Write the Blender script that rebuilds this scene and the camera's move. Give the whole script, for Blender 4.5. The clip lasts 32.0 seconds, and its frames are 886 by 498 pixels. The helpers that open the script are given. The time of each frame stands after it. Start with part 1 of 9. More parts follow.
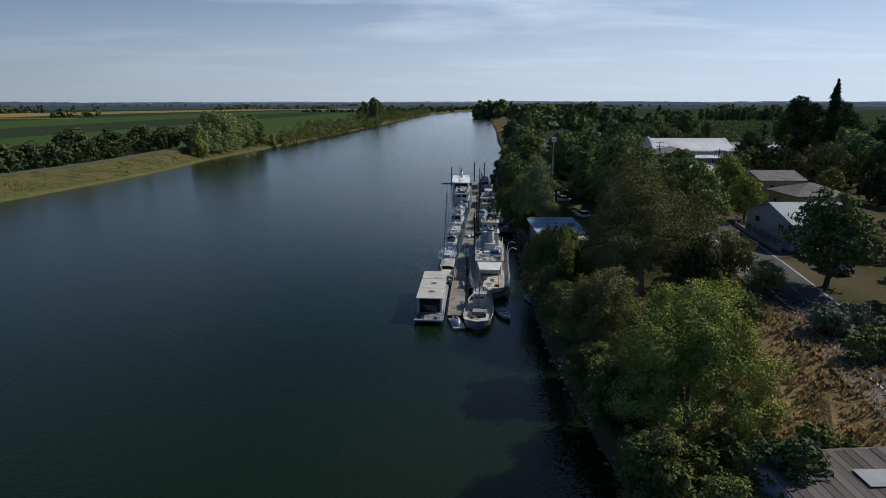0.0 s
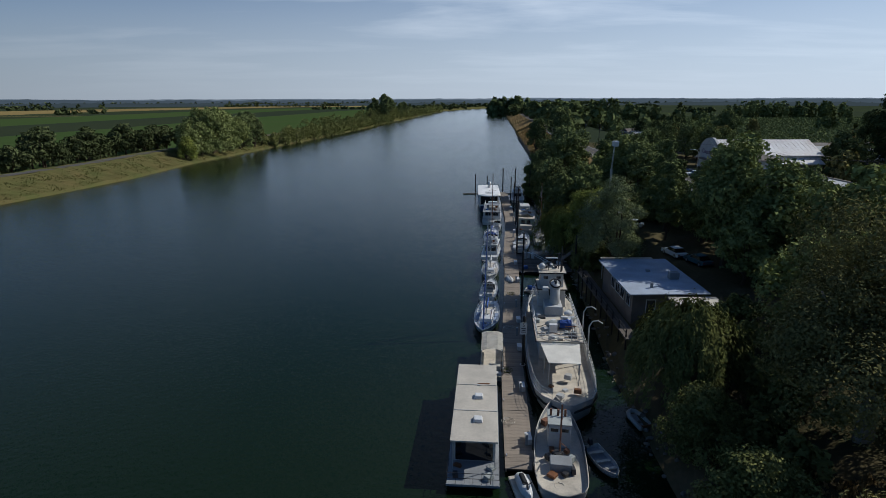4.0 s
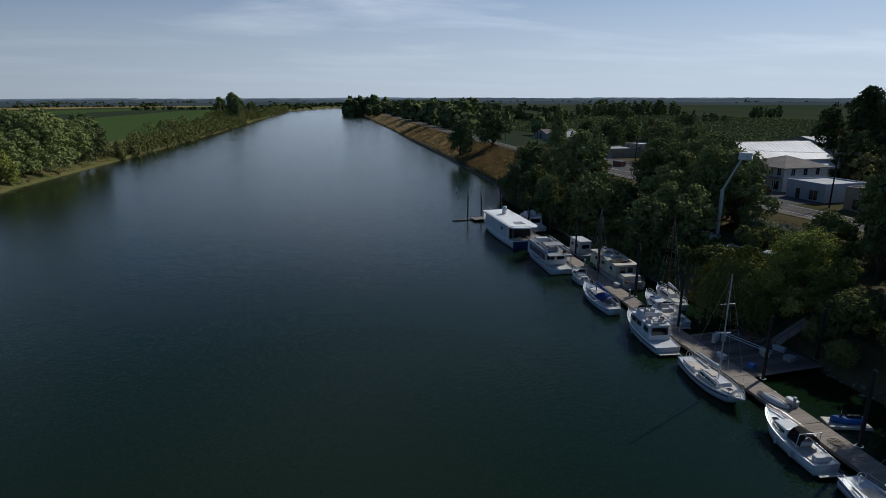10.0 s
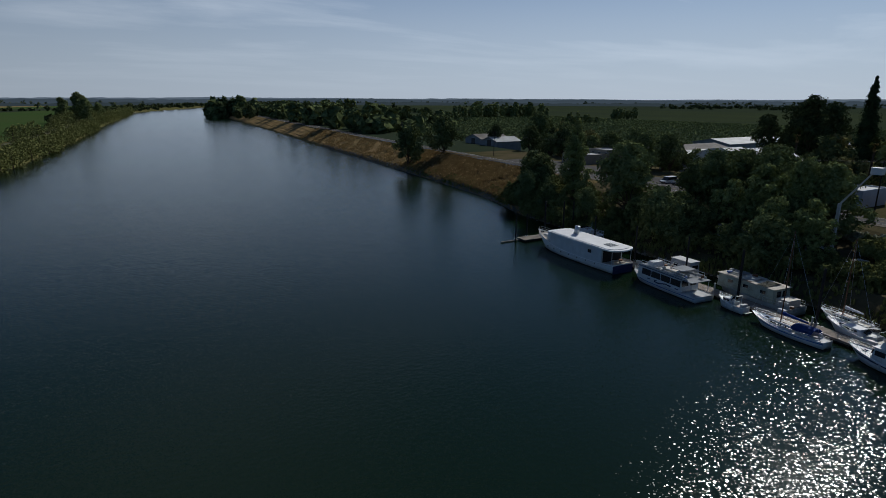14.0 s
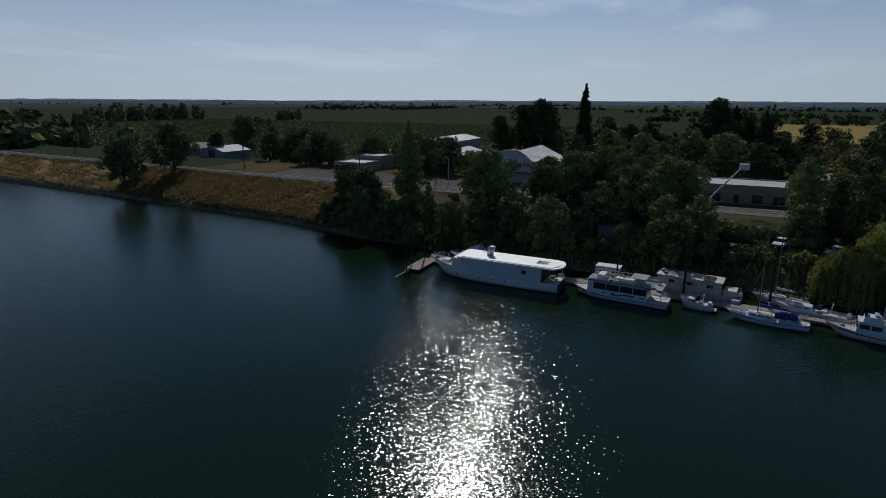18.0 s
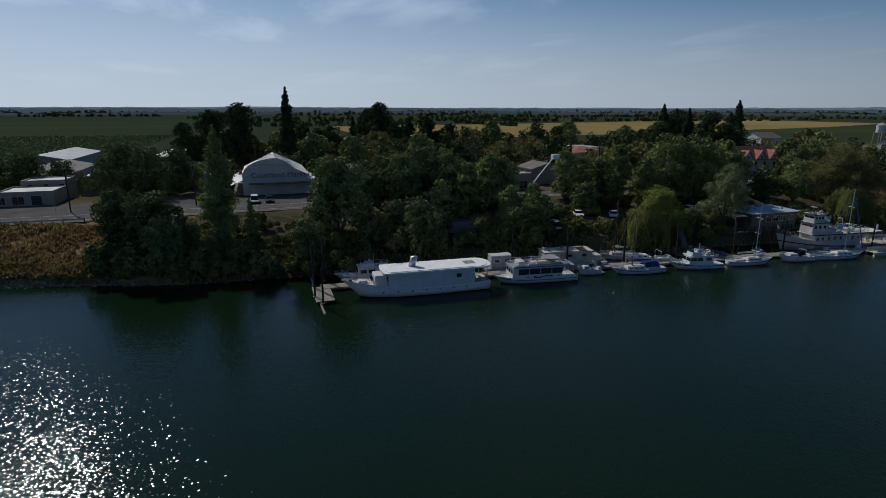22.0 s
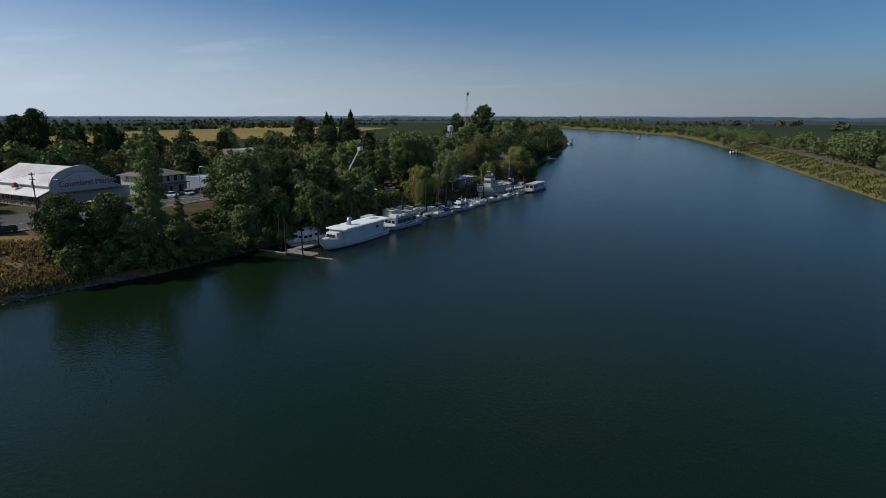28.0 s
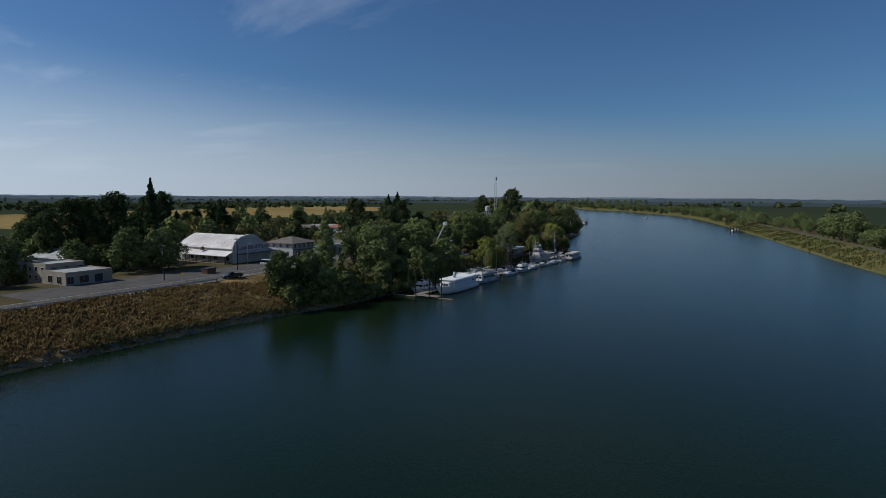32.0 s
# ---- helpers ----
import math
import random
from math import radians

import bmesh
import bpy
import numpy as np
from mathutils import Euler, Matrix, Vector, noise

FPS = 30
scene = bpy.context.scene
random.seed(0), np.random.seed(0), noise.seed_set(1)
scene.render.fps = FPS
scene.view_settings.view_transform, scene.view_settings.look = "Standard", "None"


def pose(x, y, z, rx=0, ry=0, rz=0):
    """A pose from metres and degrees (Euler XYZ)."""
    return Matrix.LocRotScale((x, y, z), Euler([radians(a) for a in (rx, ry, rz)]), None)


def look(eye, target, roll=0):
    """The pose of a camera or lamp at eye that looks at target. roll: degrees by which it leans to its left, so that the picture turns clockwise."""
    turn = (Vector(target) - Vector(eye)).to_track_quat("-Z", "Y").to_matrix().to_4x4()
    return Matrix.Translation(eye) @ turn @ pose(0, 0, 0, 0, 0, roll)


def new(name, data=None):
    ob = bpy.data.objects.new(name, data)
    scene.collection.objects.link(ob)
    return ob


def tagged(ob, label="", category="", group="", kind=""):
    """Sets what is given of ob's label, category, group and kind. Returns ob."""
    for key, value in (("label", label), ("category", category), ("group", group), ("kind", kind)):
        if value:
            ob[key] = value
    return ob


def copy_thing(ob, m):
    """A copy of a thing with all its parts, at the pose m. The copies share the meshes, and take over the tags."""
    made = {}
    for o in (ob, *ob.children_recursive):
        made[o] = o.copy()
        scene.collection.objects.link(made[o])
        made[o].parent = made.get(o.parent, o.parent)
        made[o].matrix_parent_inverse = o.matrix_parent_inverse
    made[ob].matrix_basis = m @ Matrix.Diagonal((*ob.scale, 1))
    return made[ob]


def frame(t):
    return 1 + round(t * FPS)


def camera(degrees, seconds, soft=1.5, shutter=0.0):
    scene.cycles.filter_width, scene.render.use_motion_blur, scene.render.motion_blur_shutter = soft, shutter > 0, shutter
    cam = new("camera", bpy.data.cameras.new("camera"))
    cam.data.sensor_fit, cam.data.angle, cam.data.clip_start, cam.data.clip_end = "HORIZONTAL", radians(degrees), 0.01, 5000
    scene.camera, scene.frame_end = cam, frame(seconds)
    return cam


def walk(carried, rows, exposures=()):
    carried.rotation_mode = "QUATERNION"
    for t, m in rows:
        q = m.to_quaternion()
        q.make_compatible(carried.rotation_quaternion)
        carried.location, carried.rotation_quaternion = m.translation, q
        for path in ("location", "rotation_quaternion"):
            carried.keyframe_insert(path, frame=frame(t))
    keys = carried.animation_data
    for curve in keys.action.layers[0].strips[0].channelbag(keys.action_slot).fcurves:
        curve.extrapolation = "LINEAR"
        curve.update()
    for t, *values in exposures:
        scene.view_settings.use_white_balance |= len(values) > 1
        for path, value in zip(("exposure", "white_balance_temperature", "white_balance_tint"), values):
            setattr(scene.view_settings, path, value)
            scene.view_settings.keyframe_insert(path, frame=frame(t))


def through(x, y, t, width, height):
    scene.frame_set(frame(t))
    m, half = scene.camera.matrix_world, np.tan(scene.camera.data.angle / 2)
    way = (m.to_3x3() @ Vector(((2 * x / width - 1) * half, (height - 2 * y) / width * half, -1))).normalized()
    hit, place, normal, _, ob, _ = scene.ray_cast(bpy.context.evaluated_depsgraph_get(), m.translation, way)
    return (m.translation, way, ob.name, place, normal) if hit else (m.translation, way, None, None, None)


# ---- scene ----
EXPOSURE, KELVIN, TINT = -0.55, 5900, 8
GAIN = [(0.0, 0.15), (6.0, 0.0), (9.0, -0.03), (13.0, -0.36), (16.0, -0.42), (20.0, -0.46), (23.0, -0.12), (26.0, 0.13), (29.0, 0.13), (32.0, -0.03)]
cam = camera(76.13, 32.0, soft=0.8)
# seconds, place, turn
PATH = [
    (0.0, 0.00, -0.00, 29.84, 75.433, 0.023, -0.001),
    (0.5, -0.34, 3.61, 29.76, 75.372, -0.058, -0.148),
    (1.0, -0.68, 7.58, 29.68, 75.348, -0.106, -0.148),
    (1.5, -1.01, 11.85, 29.53, 75.293, -0.073, 0.067),
    (2.0, -1.35, 16.42, 29.41, 75.301, 0.015, 0.342),
    (2.5, -1.79, 21.16, 29.31, 75.258, 0.096, 0.684),
    (3.0, -2.24, 25.94, 29.26, 75.225, 0.131, 1.088),
    (3.5, -2.82, 31.02, 29.10, 75.181, 0.102, 1.491),
    (5.5, -7.18, 51.92, 28.38, 75.146, 0.050, -2.359),
    (6.0, -9.09, 56.83, 28.15, 75.138, -0.019, -3.305),
    (6.5, -11.47, 61.45, 27.98, 75.134, -0.037, -4.063),
    (7.0, -14.26, 65.64, 27.83, 75.166, 0.057, -5.106),
    (7.5, -17.29, 69.53, 27.71, 75.172, 0.076, -6.352),
    (8.0, -20.77, 73.13, 27.62, 75.189, 0.133, -7.935),
    (8.5, -24.58, 76.56, 27.56, 75.185, 0.025, -9.662),
    (9.0, -28.72, 79.56, 27.82, 75.144, 0.005, -11.536),
    (9.5, -32.96, 82.56, 28.08, 75.093, 0.028, -13.328),
    (10.0, -37.32, 85.52, 28.45, 75.101, 0.084, -15.094),
    (10.5, -41.87, 88.47, 28.83, 75.128, 0.012, -16.802),
    (11.0, -46.43, 91.67, 29.09, 75.184, -0.055, -18.500),
    (11.5, -50.88, 95.05, 29.50, 75.164, 0.054, -20.240),
    (12.0, -55.39, 98.48, 29.83, 75.140, 0.050, -21.970),
    (12.5, -59.97, 102.02, 30.12, 75.140, -0.002, -23.612),
    (13.0, -64.22, 105.93, 30.31, 75.168, -0.047, -25.314),
    (13.5, -67.73, 110.62, 30.34, 75.159, -0.078, -27.192),
    (15.5, -77.88, 132.58, 30.00, 75.212, -0.567, -40.720),
    (16.0, -79.70, 138.71, 29.87, 75.284, -0.650, -45.272),
    (16.5, -81.62, 144.86, 30.07, 75.304, -0.735, -49.839),
    (17.0, -83.22, 150.90, 30.55, 75.301, -0.502, -54.538),
    (17.5, -84.42, 157.17, 31.05, 75.205, -0.290, -59.618),
    (18.0, -85.35, 163.92, 31.11, 75.307, -0.240, -64.784),
    (18.5, -85.98, 170.87, 31.18, 75.358, -0.188, -70.287),
    (19.0, -86.05, 177.84, 31.12, 75.391, -0.159, -75.555),
    (19.5, -85.87, 184.88, 31.20, 75.429, -0.179, -80.762),
    (20.0, -85.53, 191.97, 31.08, 75.603, -0.202, -86.335),
    (20.5, -85.01, 199.00, 30.90, 75.696, -0.174, -91.639),
    (21.0, -84.23, 206.15, 30.65, 75.776, -0.157, -96.772),
    (21.5, -83.29, 213.59, 30.42, 75.880, -0.108, -102.286),
    (22.0, -82.38, 220.96, 30.29, 75.983, -0.053, -107.883),
    (22.5, -81.47, 227.96, 30.20, 76.030, -0.161, -113.150),
    (23.0, -80.33, 235.19, 29.94, 76.216, -0.235, -118.562),
    (23.5, -79.42, 242.28, 29.75, 76.348, -0.134, -123.600),
    (24.0, -78.48, 249.30, 29.59, 76.442, -0.112, -128.771),
    (24.5, -77.53, 256.30, 29.39, 76.459, 0.012, -133.440),
    (25.0, -76.24, 263.16, 29.01, 76.555, -0.037, -137.455),
    (25.5, -75.01, 269.87, 28.68, 76.671, 0.013, -141.630),
    (26.0, -73.93, 276.90, 28.52, 76.751, -0.074, -145.451),
    (26.5, -73.99, 283.93, 28.38, 76.837, 0.161, -149.765),
    (28.5, -74.66, 312.76, 29.84, 76.869, -0.091, -152.791),
    (29.0, -75.31, 320.06, 29.89, 77.198, -0.101, -152.664),
    (29.5, -75.58, 327.41, 30.07, 78.256, -0.063, -152.604),
    (30.0, -75.80, 334.42, 30.20, 79.916, -0.097, -152.514),
    (30.5, -75.71, 341.36, 30.38, 81.833, -0.233, -152.429),
    (31.0, -75.66, 348.13, 30.55, 83.827, -0.277, -152.342),
    (31.5, -75.53, 354.82, 30.57, 84.722, -0.298, -152.291),
    (32.0, -75.44, 361.43, 30.48, 84.754, -0.310, -152.188),
]
walk(cam, [(row[0], pose(*row[1:])) for row in PATH], exposures=[(t, EXPOSURE + e, KELVIN, TINT) for t, e in GAIN])

# ---- sky and sun ----
SUN_UP, SUN_ROUND = radians(40.1), radians(67.2)
world = bpy.data.worlds.new("sky")
scene.world = world
world.use_nodes = True
wn, wl = world.node_tree.nodes, world.node_tree.links
wn.clear()


def wnode(kind, **vals):
    n = wn.new(kind)
    for k, v in vals.items():
        n.inputs[k].default_value = v
    return n


sky = wn.new("ShaderNodeTexSky")
sky.sky_type = "NISHITA"
sky.sun_disc = False
sky.sun_elevation, sky.sun_rotation = SUN_UP, SUN_ROUND
sky.air_density, sky.dust_density, sky.ozone_density = 1.0, 0.25, 3.0
coord = wn.new("ShaderNodeTexCoord")
split = wn.new("ShaderNodeSeparateXYZ")
wl.new(coord.outputs["Generated"], split.inputs[0])


def wmath(op, a, b):
    n = wn.new("ShaderNodeMath")
    n.operation = op
    for i, v in enumerate((a, b)):
        if isinstance(v, (int, float)):
            n.inputs[i].default_value = v
        else:
            wl.new(v, n.inputs[i])
    return n.outputs[0]


# thin cirrus on a flat sheet high above
up = wmath("ADD", wmath("MAXIMUM", split.outputs[2], 0.0), 0.07)
flat = wn.new("ShaderNodeCombineXYZ")
wl.new(wmath("DIVIDE", split.outputs[0], up), flat.inputs[0])
wl.new(wmath("DIVIDE", split.outputs[1], up), flat.inputs[1])
turn = wn.new("ShaderNodeMapping")
turn.inputs["Location"].default_value = (3.7, 1.3, 0.0)
turn.inputs["Rotation"].default_value = (0, 0, radians(25))
turn.inputs["Scale"].default_value = (0.5, 1.0, 1.0)
wl.new(flat.outputs[0], turn.inputs[0])
wisps = wnode("ShaderNodeTexNoise", Scale=0.7, Detail=7.0, Roughness=0.56, Distortion=0.35)
wl.new(turn.outputs[0], wisps.inputs["Vector"])
banks = wnode("ShaderNodeTexNoise", Scale=0.33, Detail=3.0, Roughness=0.5)
wl.new(flat.outputs[0], banks.inputs["Vector"])
ramp = wn.new("ShaderNodeMapRange")
ramp.inputs[1].default_value, ramp.inputs[2].default_value = 0.60, 0.87
# more of it lies up the river than down
sheet = wmath("ADD", wmath("MULTIPLY", wisps.outputs[0], 0.75), wmath("MULTIPLY", banks.outputs[0], 0.4))
wl.new(wmath("ADD", sheet, wmath("ADD", wmath("MULTIPLY", split.outputs[1], 0.055), 0.006)), ramp.inputs[0])
low = wn.new("ShaderNodeMapRange")
low.inputs[1].default_value, low.inputs[2].default_value = 0.0, 0.16
wl.new(split.outputs[2], low.inputs[0])
haze = wn.new("ShaderNodeMapRange")
haze.interpolation_type = "SMOOTHSTEP"
haze.inputs[1].default_value, haze.inputs[2].default_value, haze.inputs[3].default_value, haze.inputs[4].default_value = 0.0, 0.20, 0.85, 0.0
wl.new(split.outputs[2], haze.inputs[0])
# the haze and the thin cloud are brighter on the sun's side
toward = wn.new("ShaderNodeVectorMath")
toward.operation = "DOT_PRODUCT"
toward.inputs[1].default_value = (math.sin(SUN_ROUND), math.cos(SUN_ROUND), 0)
wl.new(coord.outputs["Generated"], toward.inputs[0])
glow = wn.new("ShaderNodeMapRange")
glow.inputs[1].default_value, glow.inputs[2].default_value, glow.inputs[3].default_value, glow.inputs[4].default_value = -1.0, 1.0, 0.27, 1.58
wl.new(wmath("ADD", toward.outputs["Value"], wmath("ADD", wmath("MULTIPLY", split.outputs[1], 0.15), -0.05)), glow.inputs[0])
wl.new(wmath("ADD", wmath("ADD", wmath("MULTIPLY", toward.outputs["Value"], 0.07), wmath("MULTIPLY", split.outputs[1], 0.06)), 0.226), haze.inputs[2])


def lit(color):
    n = wn.new("ShaderNodeVectorMath")
    n.operation = "SCALE"
    n.inputs[0].default_value = color
    wl.new(glow.outputs[0], n.inputs["Scale"])
    return n.outputs[0]


murk = wn.new("ShaderNodeMix")
murk.data_type = "RGBA"
wl.new(lit((9.5, 10.2, 11.3)), murk.inputs["B"])
deep = wn.new("ShaderNodeVectorMath")
deep.operation = "MULTIPLY"
deep.inputs[1].default_value = (0.84, 1.08, 1.33)
wl.new(sky.outputs[0], deep.inputs[0])
wl.new(deep.outputs[0], murk.inputs["A"])
wl.new(haze.outputs[0], murk.inputs["Factor"])
veil = wn.new("ShaderNodeMix")
veil.data_type = "RGBA"
wl.new(lit((14.2, 14.8, 15.6)), veil.inputs["B"])
wl.new(murk.outputs["Result"], veil.inputs["A"])
wl.new(wmath("MULTIPLY", wmath("MULTIPLY", ramp.outputs[0], low.outputs[0]), 0.8), veil.inputs["Factor"])
back = wnode("ShaderNodeBackground", Strength=0.063)
wl.new(veil.outputs["Result"], back.inputs["Color"])
out = wn.new("ShaderNodeOutputWorld")
wl.new(back.outputs[0], out.inputs[0])

sun_dir = Vector((math.sin(SUN_ROUND) * math.cos(SUN_UP), math.cos(SUN_ROUND) * math.cos(SUN_UP), math.sin(SUN_UP)))
sun = new("sun", bpy.data.lights.new("sun", "SUN"))
sun.data.energy, sun.data.angle, sun.data.color = 5.0, radians(0.53), (1.0, 0.93, 0.82)
sun.matrix_world = look(sun_dir * 200, (0, 0, 0))


# ---- materials ----
def mat(name, color, rough=0.7, metal=0.0, spec=0.4, var=0.25, scale=1.0, fine=12.0, bump=0.15, tint=None, rnd=0.0, depth=0.02, streak=None):
    """A surface with stains at a large scale, grain at a fine one, and relief."""
    m = bpy.data.materials.new(name)
    m.use_nodes = True
    n, l = m.node_tree.nodes, m.node_tree.links
    p = n["Principled BSDF"]
    p.inputs["Roughness"].default_value = rough
    p.inputs["Metallic"].default_value = metal
    p.inputs["Specular IOR Level"].default_value = spec
    tc = n.new("ShaderNodeTexCoord")
    src = tc.outputs["Object"]
    if streak:
        mp = n.new("ShaderNodeMapping")
        mp.inputs["Scale"].default_value = streak
        l.new(src, mp.inputs[0])
        src = mp.outputs[0]
    big = n.new("ShaderNodeTexNoise")
    big.inputs["Scale"].default_value, big.inputs["Detail"].default_value = scale, 5
    l.new(src, big.inputs["Vector"])
    small = n.new("ShaderNodeTexNoise")
    small.inputs["Scale"].default_value, small.inputs["Detail"].default_value = fine, 4
    l.new(src, small.inputs["Vector"])
    add = n.new("ShaderNodeMath")
    add.operation = "MULTIPLY_ADD"
    l.new(small.outputs[0], add.inputs[0])
    add.inputs[1].default_value = 0.45
    l.new(big.outputs[0], add.inputs[2])
    fac = add.outputs[0]
    if rnd:
        info = n.new("ShaderNodeObjectInfo")
        more = n.new("ShaderNodeMath")
        more.operation = "MULTIPLY_ADD"
        l.new(info.outputs["Random"], more.inputs[0])
        more.inputs[1].default_value = rnd
        l.new(fac, more.inputs[2])
        fac = more.outputs[0]
    rg = n.new("ShaderNodeMapRange")
    rg.inputs[1].default_value, rg.inputs[2].default_value = 0.45, 1.0 + rnd
    l.new(fac, rg.inputs[0])
    mix = n.new("ShaderNodeMix")
    mix.data_type = "RGBA"
    c2 = tint or tuple(c * (1 - var) for c in color)
    c1 = tuple(min(1, c * (1 + var * 0.5)) for c in color)
    mix.inputs["A"].default_value = (*c1, 1)
    mix.inputs["B"].default_value = (*c2, 1)
    l.new(rg.outputs[0], mix.inputs["Factor"])
    l.new(mix.outputs["Result"], p.inputs["Base Color"])
    if bump:
        b = n.new("ShaderNodeBump")
        b.inputs["Strength"].default_value, b.inputs["Distance"].default_value = bump, depth
        l.new(small.outputs[0], b.inputs["Height"])
        l.new(b.outputs[0], p.inputs["Normal"])
    return m


def leafy(name, a, b, c=None, through=0.05):
    """Leaves: two or three greens, leaf by leaf and tree by tree, and some light through them."""
    m = bpy.data.materials.new(name)
    m.use_nodes = True
    n, l = m.node_tree.nodes, m.node_tree.links
    p = n["Principled BSDF"]
    p.inputs["Roughness"].default_value = 0.6
    p.inputs["Specular IOR Level"].default_value = 0.0
    geo = n.new("ShaderNodeNewGeometry")
    info = n.new("ShaderNodeObjectInfo")
    tc = n.new("ShaderNodeTexCoord")
    big = n.new("ShaderNodeTexNoise")
    big.inputs["Scale"].default_value, big.inputs["Detail"].default_value = 0.45, 3
    l.new(tc.outputs["Object"], big.inputs["Vector"])
    s = n.new("ShaderNodeMath")
    s.operation = "MULTIPLY_ADD"
    l.new(geo.outputs["Random Per Island"], s.inputs[0])
    s.inputs[1].default_value = 0.34
    l.new(big.outputs[0], s.inputs[2])
    s2 = n.new("ShaderNodeMath")
    s2.operation = "MULTIPLY_ADD"
    l.new(info.outputs["Random"], s2.inputs[0])
    s2.inputs[1].default_value = 0.3
    l.new(s.outputs[0], s2.inputs[2])
    ramp = n.new("ShaderNodeValToRGB")
    ramp.color_ramp.elements[0].position, ramp.color_ramp.elements[1].position = 0.42, 1.0
    ramp.color_ramp.elements[0].color, ramp.color_ramp.elements[1].color = (*a, 1), (*b, 1)
    if c:
        e = ramp.color_ramp.elements.new(0.9)
        e.color = (*c, 1)
    l.new(s2.outputs[0], ramp.inputs[0])
    l.new(ramp.outputs[0], p.inputs["Base Color"])
    tr = n.new("ShaderNodeBsdfTranslucent")
    l.new(ramp.outputs[0], tr.inputs["Color"])
    mx = n.new("ShaderNodeMixShader")
    mx.inputs[0].default_value = through
    l.new(p.outputs[0], mx.inputs[1])
    l.new(tr.outputs[0], mx.inputs[2])
    l.new(mx.outputs[0], n["Material Output"].inputs["Surface"])
    return m


def plain(name, color, rough=0.4, metal=0.0, spec=0.5):
    m = bpy.data.materials.new(name)
    m.use_nodes = True
    p = m.node_tree.nodes["Principled BSDF"]
    p.inputs["Base Color"].default_value = (*color, 1)
    p.inputs["Roughness"].default_value, p.inputs["Metallic"].default_value, p.inputs["Specular IOR Level"].default_value = rough, metal, spec
    return m


def water_mat():
    """Rippled river water: dull green depth under a clear gloss that the waves tilt."""
    m = bpy.data.materials.new("river_water")
    m.use_nodes = True
    n, l = m.node_tree.nodes, m.node_tree.links
    n.remove(n["Principled BSDF"])
    tc = n.new("ShaderNodeTexCoord")

    def noise(scale, detail, stretch=(1, 1, 1), spin=0.0):
        mp = n.new("ShaderNodeMapping")
        mp.inputs["Scale"].default_value = stretch
        mp.inputs["Rotation"].default_value = (0, 0, spin)
        l.new(tc.outputs["Object"], mp.inputs[0])
        w = n.new("ShaderNodeTexNoise")
        w.inputs["Scale"].default_value, w.inputs["Detail"].default_value = scale, detail
        l.new(mp.outputs[0], w.inputs["Vector"])
        return w.outputs[0]

    def ranged(src, a, b, lo, hi):
        r = n.new("ShaderNodeMapRange")
        r.inputs[1].default_value, r.inputs[2].default_value, r.inputs[3].default_value, r.inputs[4].default_value = a, b, lo, hi
        l.new(src, r.inputs[0])
        return r.outputs[0]

    mix = n.new("ShaderNodeMix")
    mix.data_type = "RGBA"
    mix.inputs["A"].default_value = (0.0052, 0.0128, 0.0048, 1)
    mix.inputs["B"].default_value = (0.0060, 0.0156, 0.0060, 1)
    l.new(noise(0.012, 3), mix.inputs["Factor"])
    depth = n.new("ShaderNodeBsdfDiffuse")
    l.new(mix.outputs["Result"], depth.inputs["Color"])
    # the breeze comes in long patches
    breeze = ranged(noise(0.02, 4, (1.6, 0.7, 1), 0.3), 0.36, 0.62, 0.68, 1.05)
    prev = None
    for scale, high, spin in ((0.35, 0.012, 0.2), (1.5, 0.020, 0.7)):
        b = n.new("ShaderNodeBump")
        b.inputs["Distance"].default_value = high
        l.new(breeze, b.inputs["Strength"])
        l.new(noise(scale, 0.4, (1.0, 1.4, 1.0), spin), b.inputs["Height"])
        if prev:
            l.new(prev.outputs[0], b.inputs["Normal"])
        prev = b
    # small wavelets: most lie nearly flat, a few stand steep
    cells = n.new("ShaderNodeTexVoronoi")
    cells.inputs["Scale"].default_value = WAVELETS
    l.new(tc.outputs["Object"], cells.inputs["Vector"])

    def vec(op, a, b=None):
        v = n.new("ShaderNodeVectorMath")
        v.operation = op
        for i, q in enumerate((a, b)):
            if isinstance(q, tuple):
                v.inputs[i].default_value = q
            elif q is not None:
                l.new(q, v.inputs[i])
        return v.outputs[0]

    tilt = vec("MULTIPLY", vec("SUBTRACT", cells.outputs["Color"], (0.5, 0.5, 0.5)), (2, 2, 0))
    steep = vec("MULTIPLY", vec("MULTIPLY", vec("MULTIPLY", tilt, tilt), tilt), (STEEPEST, STEEPEST, 0))
    wave = vec("NORMALIZE", vec("ADD", prev.outputs[0], steep))
    gloss = n.new("ShaderNodeBsdfAnisotropic")
    gloss.distribution = "BECKMANN"
    gloss.inputs["Color"].default_value = (1, 1, 1, 1)
    gloss.inputs["Roughness"].default_value = WATER_ROUGH
    l.new(wave, gloss.inputs["Normal"])
    fr = n.new("ShaderNodeFresnel")
    fr.inputs["IOR"].default_value = 1.245
    l.new(prev.outputs[0], fr.inputs["Normal"])
    both = n.new("ShaderNodeMixShader")
    l.new(fr.outputs[0], both.inputs[0])
    l.new(depth.outputs[0], both.inputs[1])
    l.new(gloss.outputs[0], both.inputs[2])
    l.new(both.outputs[0], n["Material Output"].inputs["Surface"])
    return m


